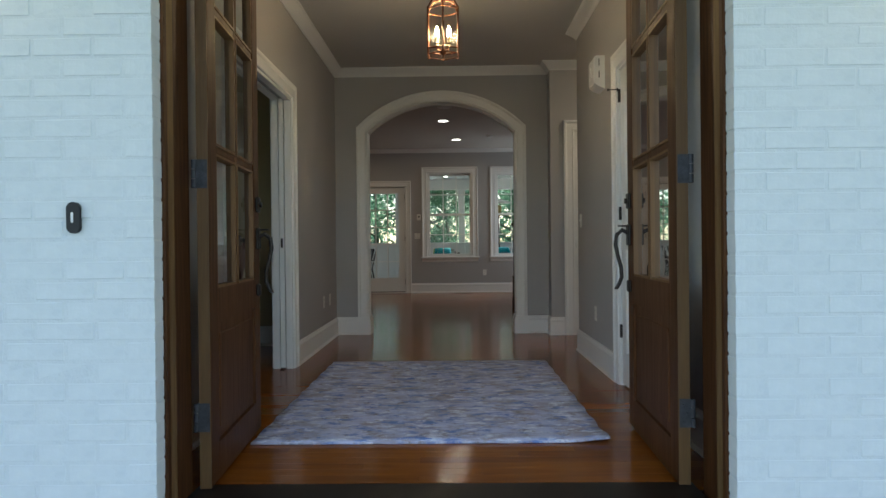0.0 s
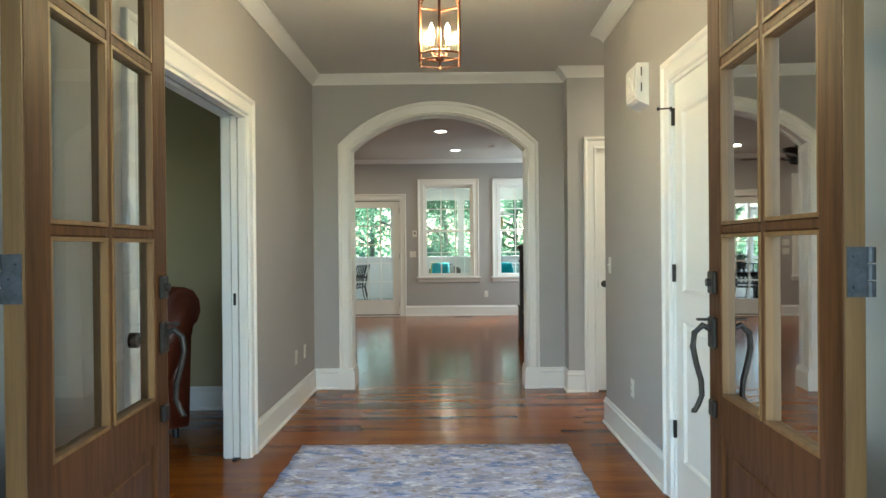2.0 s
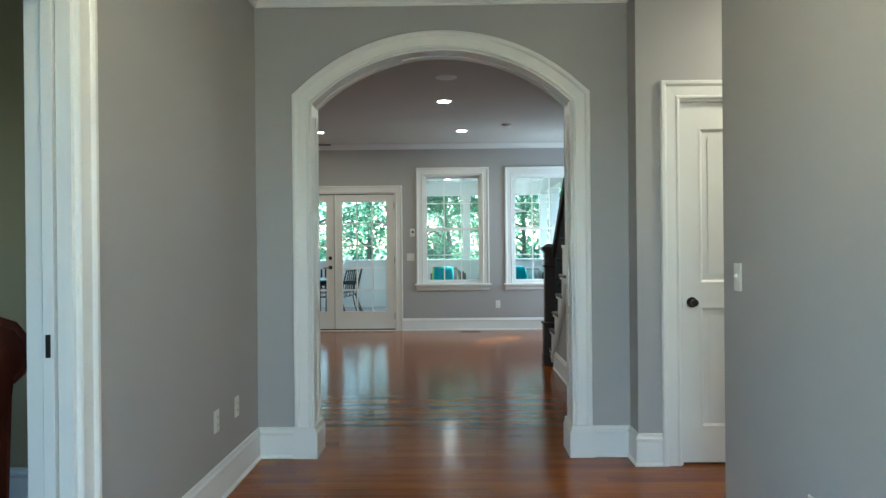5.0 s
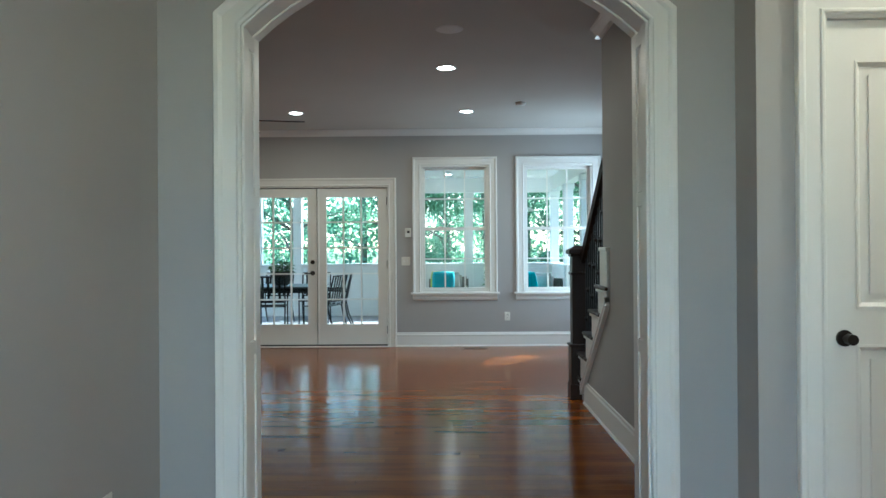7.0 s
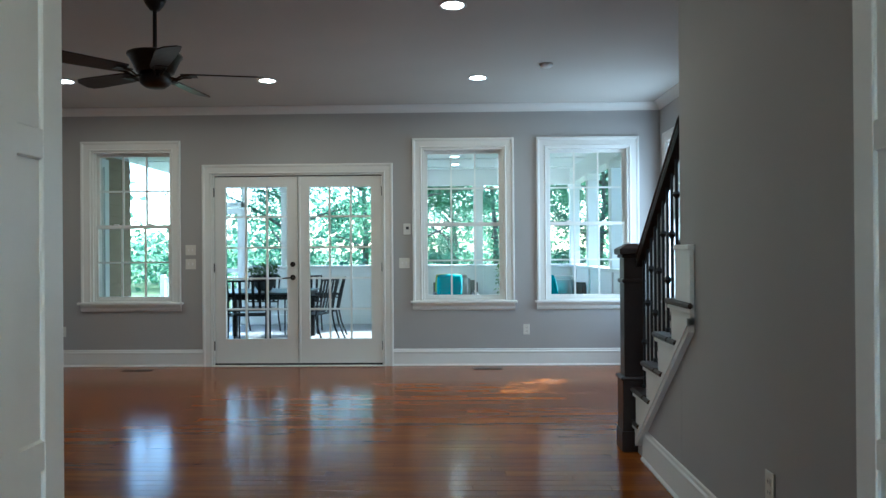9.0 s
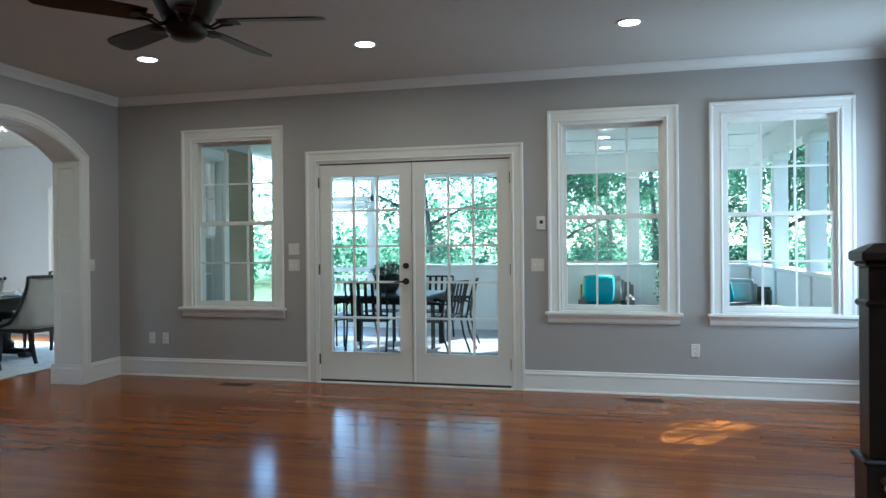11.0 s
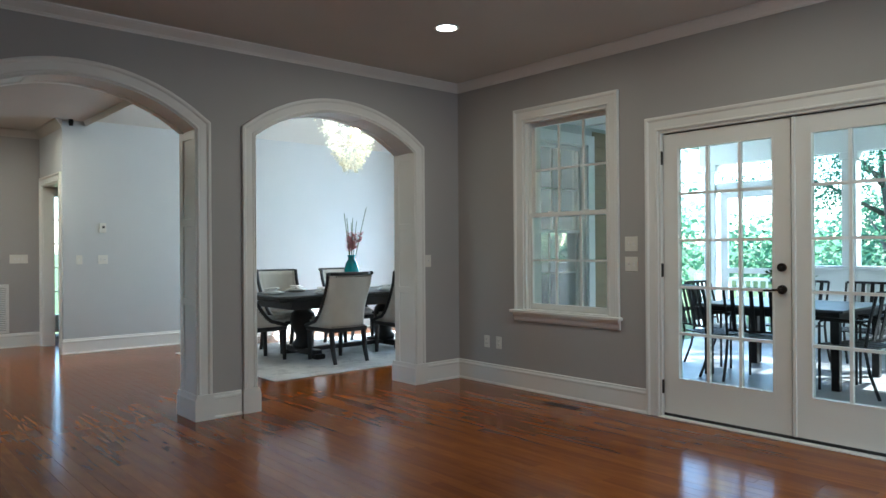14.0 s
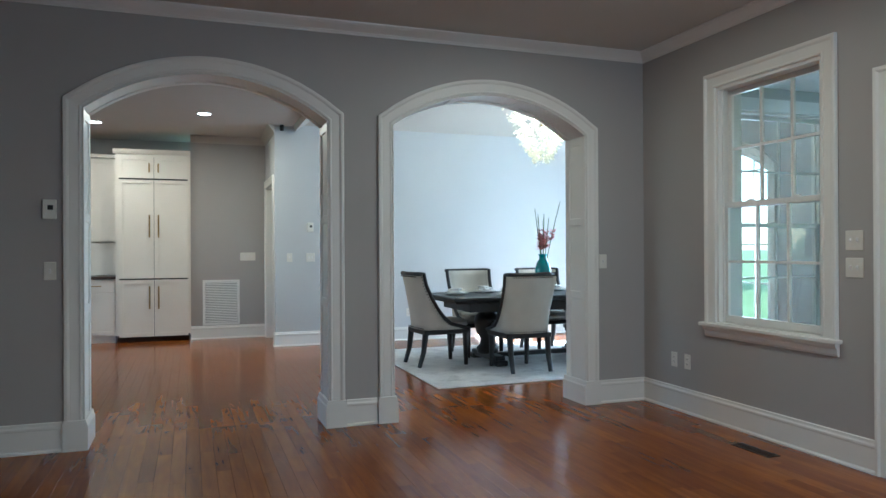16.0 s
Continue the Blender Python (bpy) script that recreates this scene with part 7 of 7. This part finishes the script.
def board_mesh(length, width=0.0838):
    bm = bmesh.new()
    g, c, t = 0.0003, 0.0006, 0.012
    prism(bm, [(g, -t), (width - g, -t), (width - g, -c), (width - g - c, 0.0), (g + c, 0.0), (g, -c)], lambda a, b, d: (d, a, b), g, length - g)
    me = bpy.data.meshes.new("floor_board")
    bmesh.ops.recalc_face_normals(bm, faces=bm.faces)
    bm.to_mesh(me)
    bm.free()
    me.materials.append(M_FLOOR)
    return me


LENGTHS = (0.75, 1.05, 1.35, 1.65, 1.95)
BOARDS = {n: board_mesh(n) for n in LENGTHS}
rng = random.Random(5)
count = 0
verts, faces = [], []
areas = ((FL - 3.0, FR + 1.6, 3.72, 8.66), (WX - 0.3, EX, 8.66, 15.44), (-11.4, WX - 0.3, 8.66, 15.44), (-9.46, -5.2, 15.44, 18.32))
W = 0.0838
for x0, x1, y0, y1 in areas:
    y = y0
    while y < y1 - 0.005:
        w = min(W, y1 - y)
        x = x0 - rng.random() * 0.9
        while x < x1:
            n = rng.choice(LENGTHS)
            a, b = max(x, x0), min(x + n, x1)
            near = count < 296 and w > W - 1e-6 and a == x and b == x + n and ((3.8 < y < 8.7 and -0.9 < a < 1.4 and b < 1.44) or (9.5 < y < 13.2 and -3.2 < a < 1.2 and b < 1.3))
            if near:
                ob = new("floor_board", BOARDS[n])
                ob.location = (x, y, 0)
                ob.rotation_euler.x = rng.gauss(0, 0.0002)
                ob.parent = FLOOR
                count += 1
            elif b - a > 0.01:
                g, c = 0.0003, 0.0006
                k = len(verts)
                tilt = rng.gauss(0, 0.00003)
                verts += [(a + g, y + g, -0.012), (b - g, y + g, -0.012), (b - g, y + w - g, -0.012), (a + g, y + w - g, -0.012), (a + g, y + g, -c), (b - g, y + g, -c), (b - g, y + w - g, -c), (a + g, y + w - g, -c),
                          (a + g + c, y + g + c, -tilt), (b - g - c, y + g + c, -tilt), (b - g - c, y + w - g - c, tilt), (a + g + c, y + w - g - c, tilt)]
                faces += [(k + 3, k + 2, k + 1, k)]
                for o in (0, 4):
                    faces += [(k + o + i, k + o + (i + 1) % 4, k + o + 4 + (i + 1) % 4, k + o + 4 + i) for i in range(4)]
                faces += [(k + 8, k + 9, k + 10, k + 11)]
            x += n
        y += W
me = bpy.data.meshes.new("floor_boards_far")
me.from_pydata(verts, [], faces)
me.materials.append(M_FLOORJ)
ob = new("floor_boards_far", me)
ob.parent = FLOOR
tagged(ob, kind="stuff")

# ---- painted brick of the front wall ----
BRICKS = tagged(new("brick_facing"), kind="structure")
rng = random.Random(9)
bl, bh, bd, jt = 0.194, 0.0575, 0.100, 0.0102
shapes = []
for v in range(5):
    bm = bmesh.new()
    q = random.Random(v)
    box(bm, 0, bl, 0, bd, 0, bh)
    for vert in bm.verts:
        vert.co += Vector((q.uniform(-0.0022, 0.0022), q.uniform(-0.0010, 0.0010), q.uniform(-0.0018, 0.0018)))
    bmesh.ops.bevel(bm, geom=list(bm.edges), offset=0.0025, segments=1, affect="EDGES")
    me = bpy.data.meshes.new("brick")
    bmesh.ops.recalc_face_normals(bm, faces=bm.faces)
    bm.to_mesh(me)
    bm.free()
    me.materials.append(M_BRICKW)
    shapes.append(me)
far = []
for side, edge in ((-1, BX0), (1, BX1)):
    for row in range(47):
        z = -0.15 + row * (bh + jt)
        start = 0.0 if row % 2 == 0 else -(bl + jt) / 2
        for k in range(22):
            near_edge = start + k * (bl + jt)
            length = bl
            if near_edge < 0:
                near_edge, length = 0.0, (bl - jt) / 2
            x = edge - near_edge - length if side < 0 else edge + near_edge
            y = 3.255 + rng.uniform(-0.0010, 0.0010)
            if k < 4 and row < 34:
                ob = new("brick", shapes[rng.randrange(5)])
                ob.parent = BRICKS
                ob.location, ob.scale = (x, y, z), (length / bl, 1, 1)
            else:
                far.append((x, x + length, y, y + bd, z, z + bh))
fv, ff = [], []
for x0, x1, y0, y1, z0, z1 in far:
    k = len(fv)
    fv += [(x0, y0, z0), (x1, y0, z0), (x1, y1, z0), (x0, y1, z0), (x0, y0, z1), (x1, y0, z1), (x1, y1, z1), (x0, y1, z1)]
    ff += [tuple(k + i for i in f) for f in ((3, 2, 1, 0), (4, 5, 6, 7), (0, 1, 5, 4), (1, 2, 6, 5), (2, 3, 7, 6), (3, 0, 4, 7))]
me = bpy.data.meshes.new("bricks_far")
me.from_pydata(fv, [], ff)
me.materials.append(M_BRICKW)
ob = new("bricks_far", me)
ob.parent = BRICKS
tagged(ob, kind="stuff")
part("mortar_bed", boxes((-6, BX0 - 0.002, 3.2566, 3.35, -0.3, 3.6), (BX1 + 0.002, 7, 3.2566, 3.35, -0.3, 3.6), (BX0 - 0.002, BX1 + 0.002, 3.27, 3.35, 2.52, 3.6)), M_MORTAR, BRICKS)
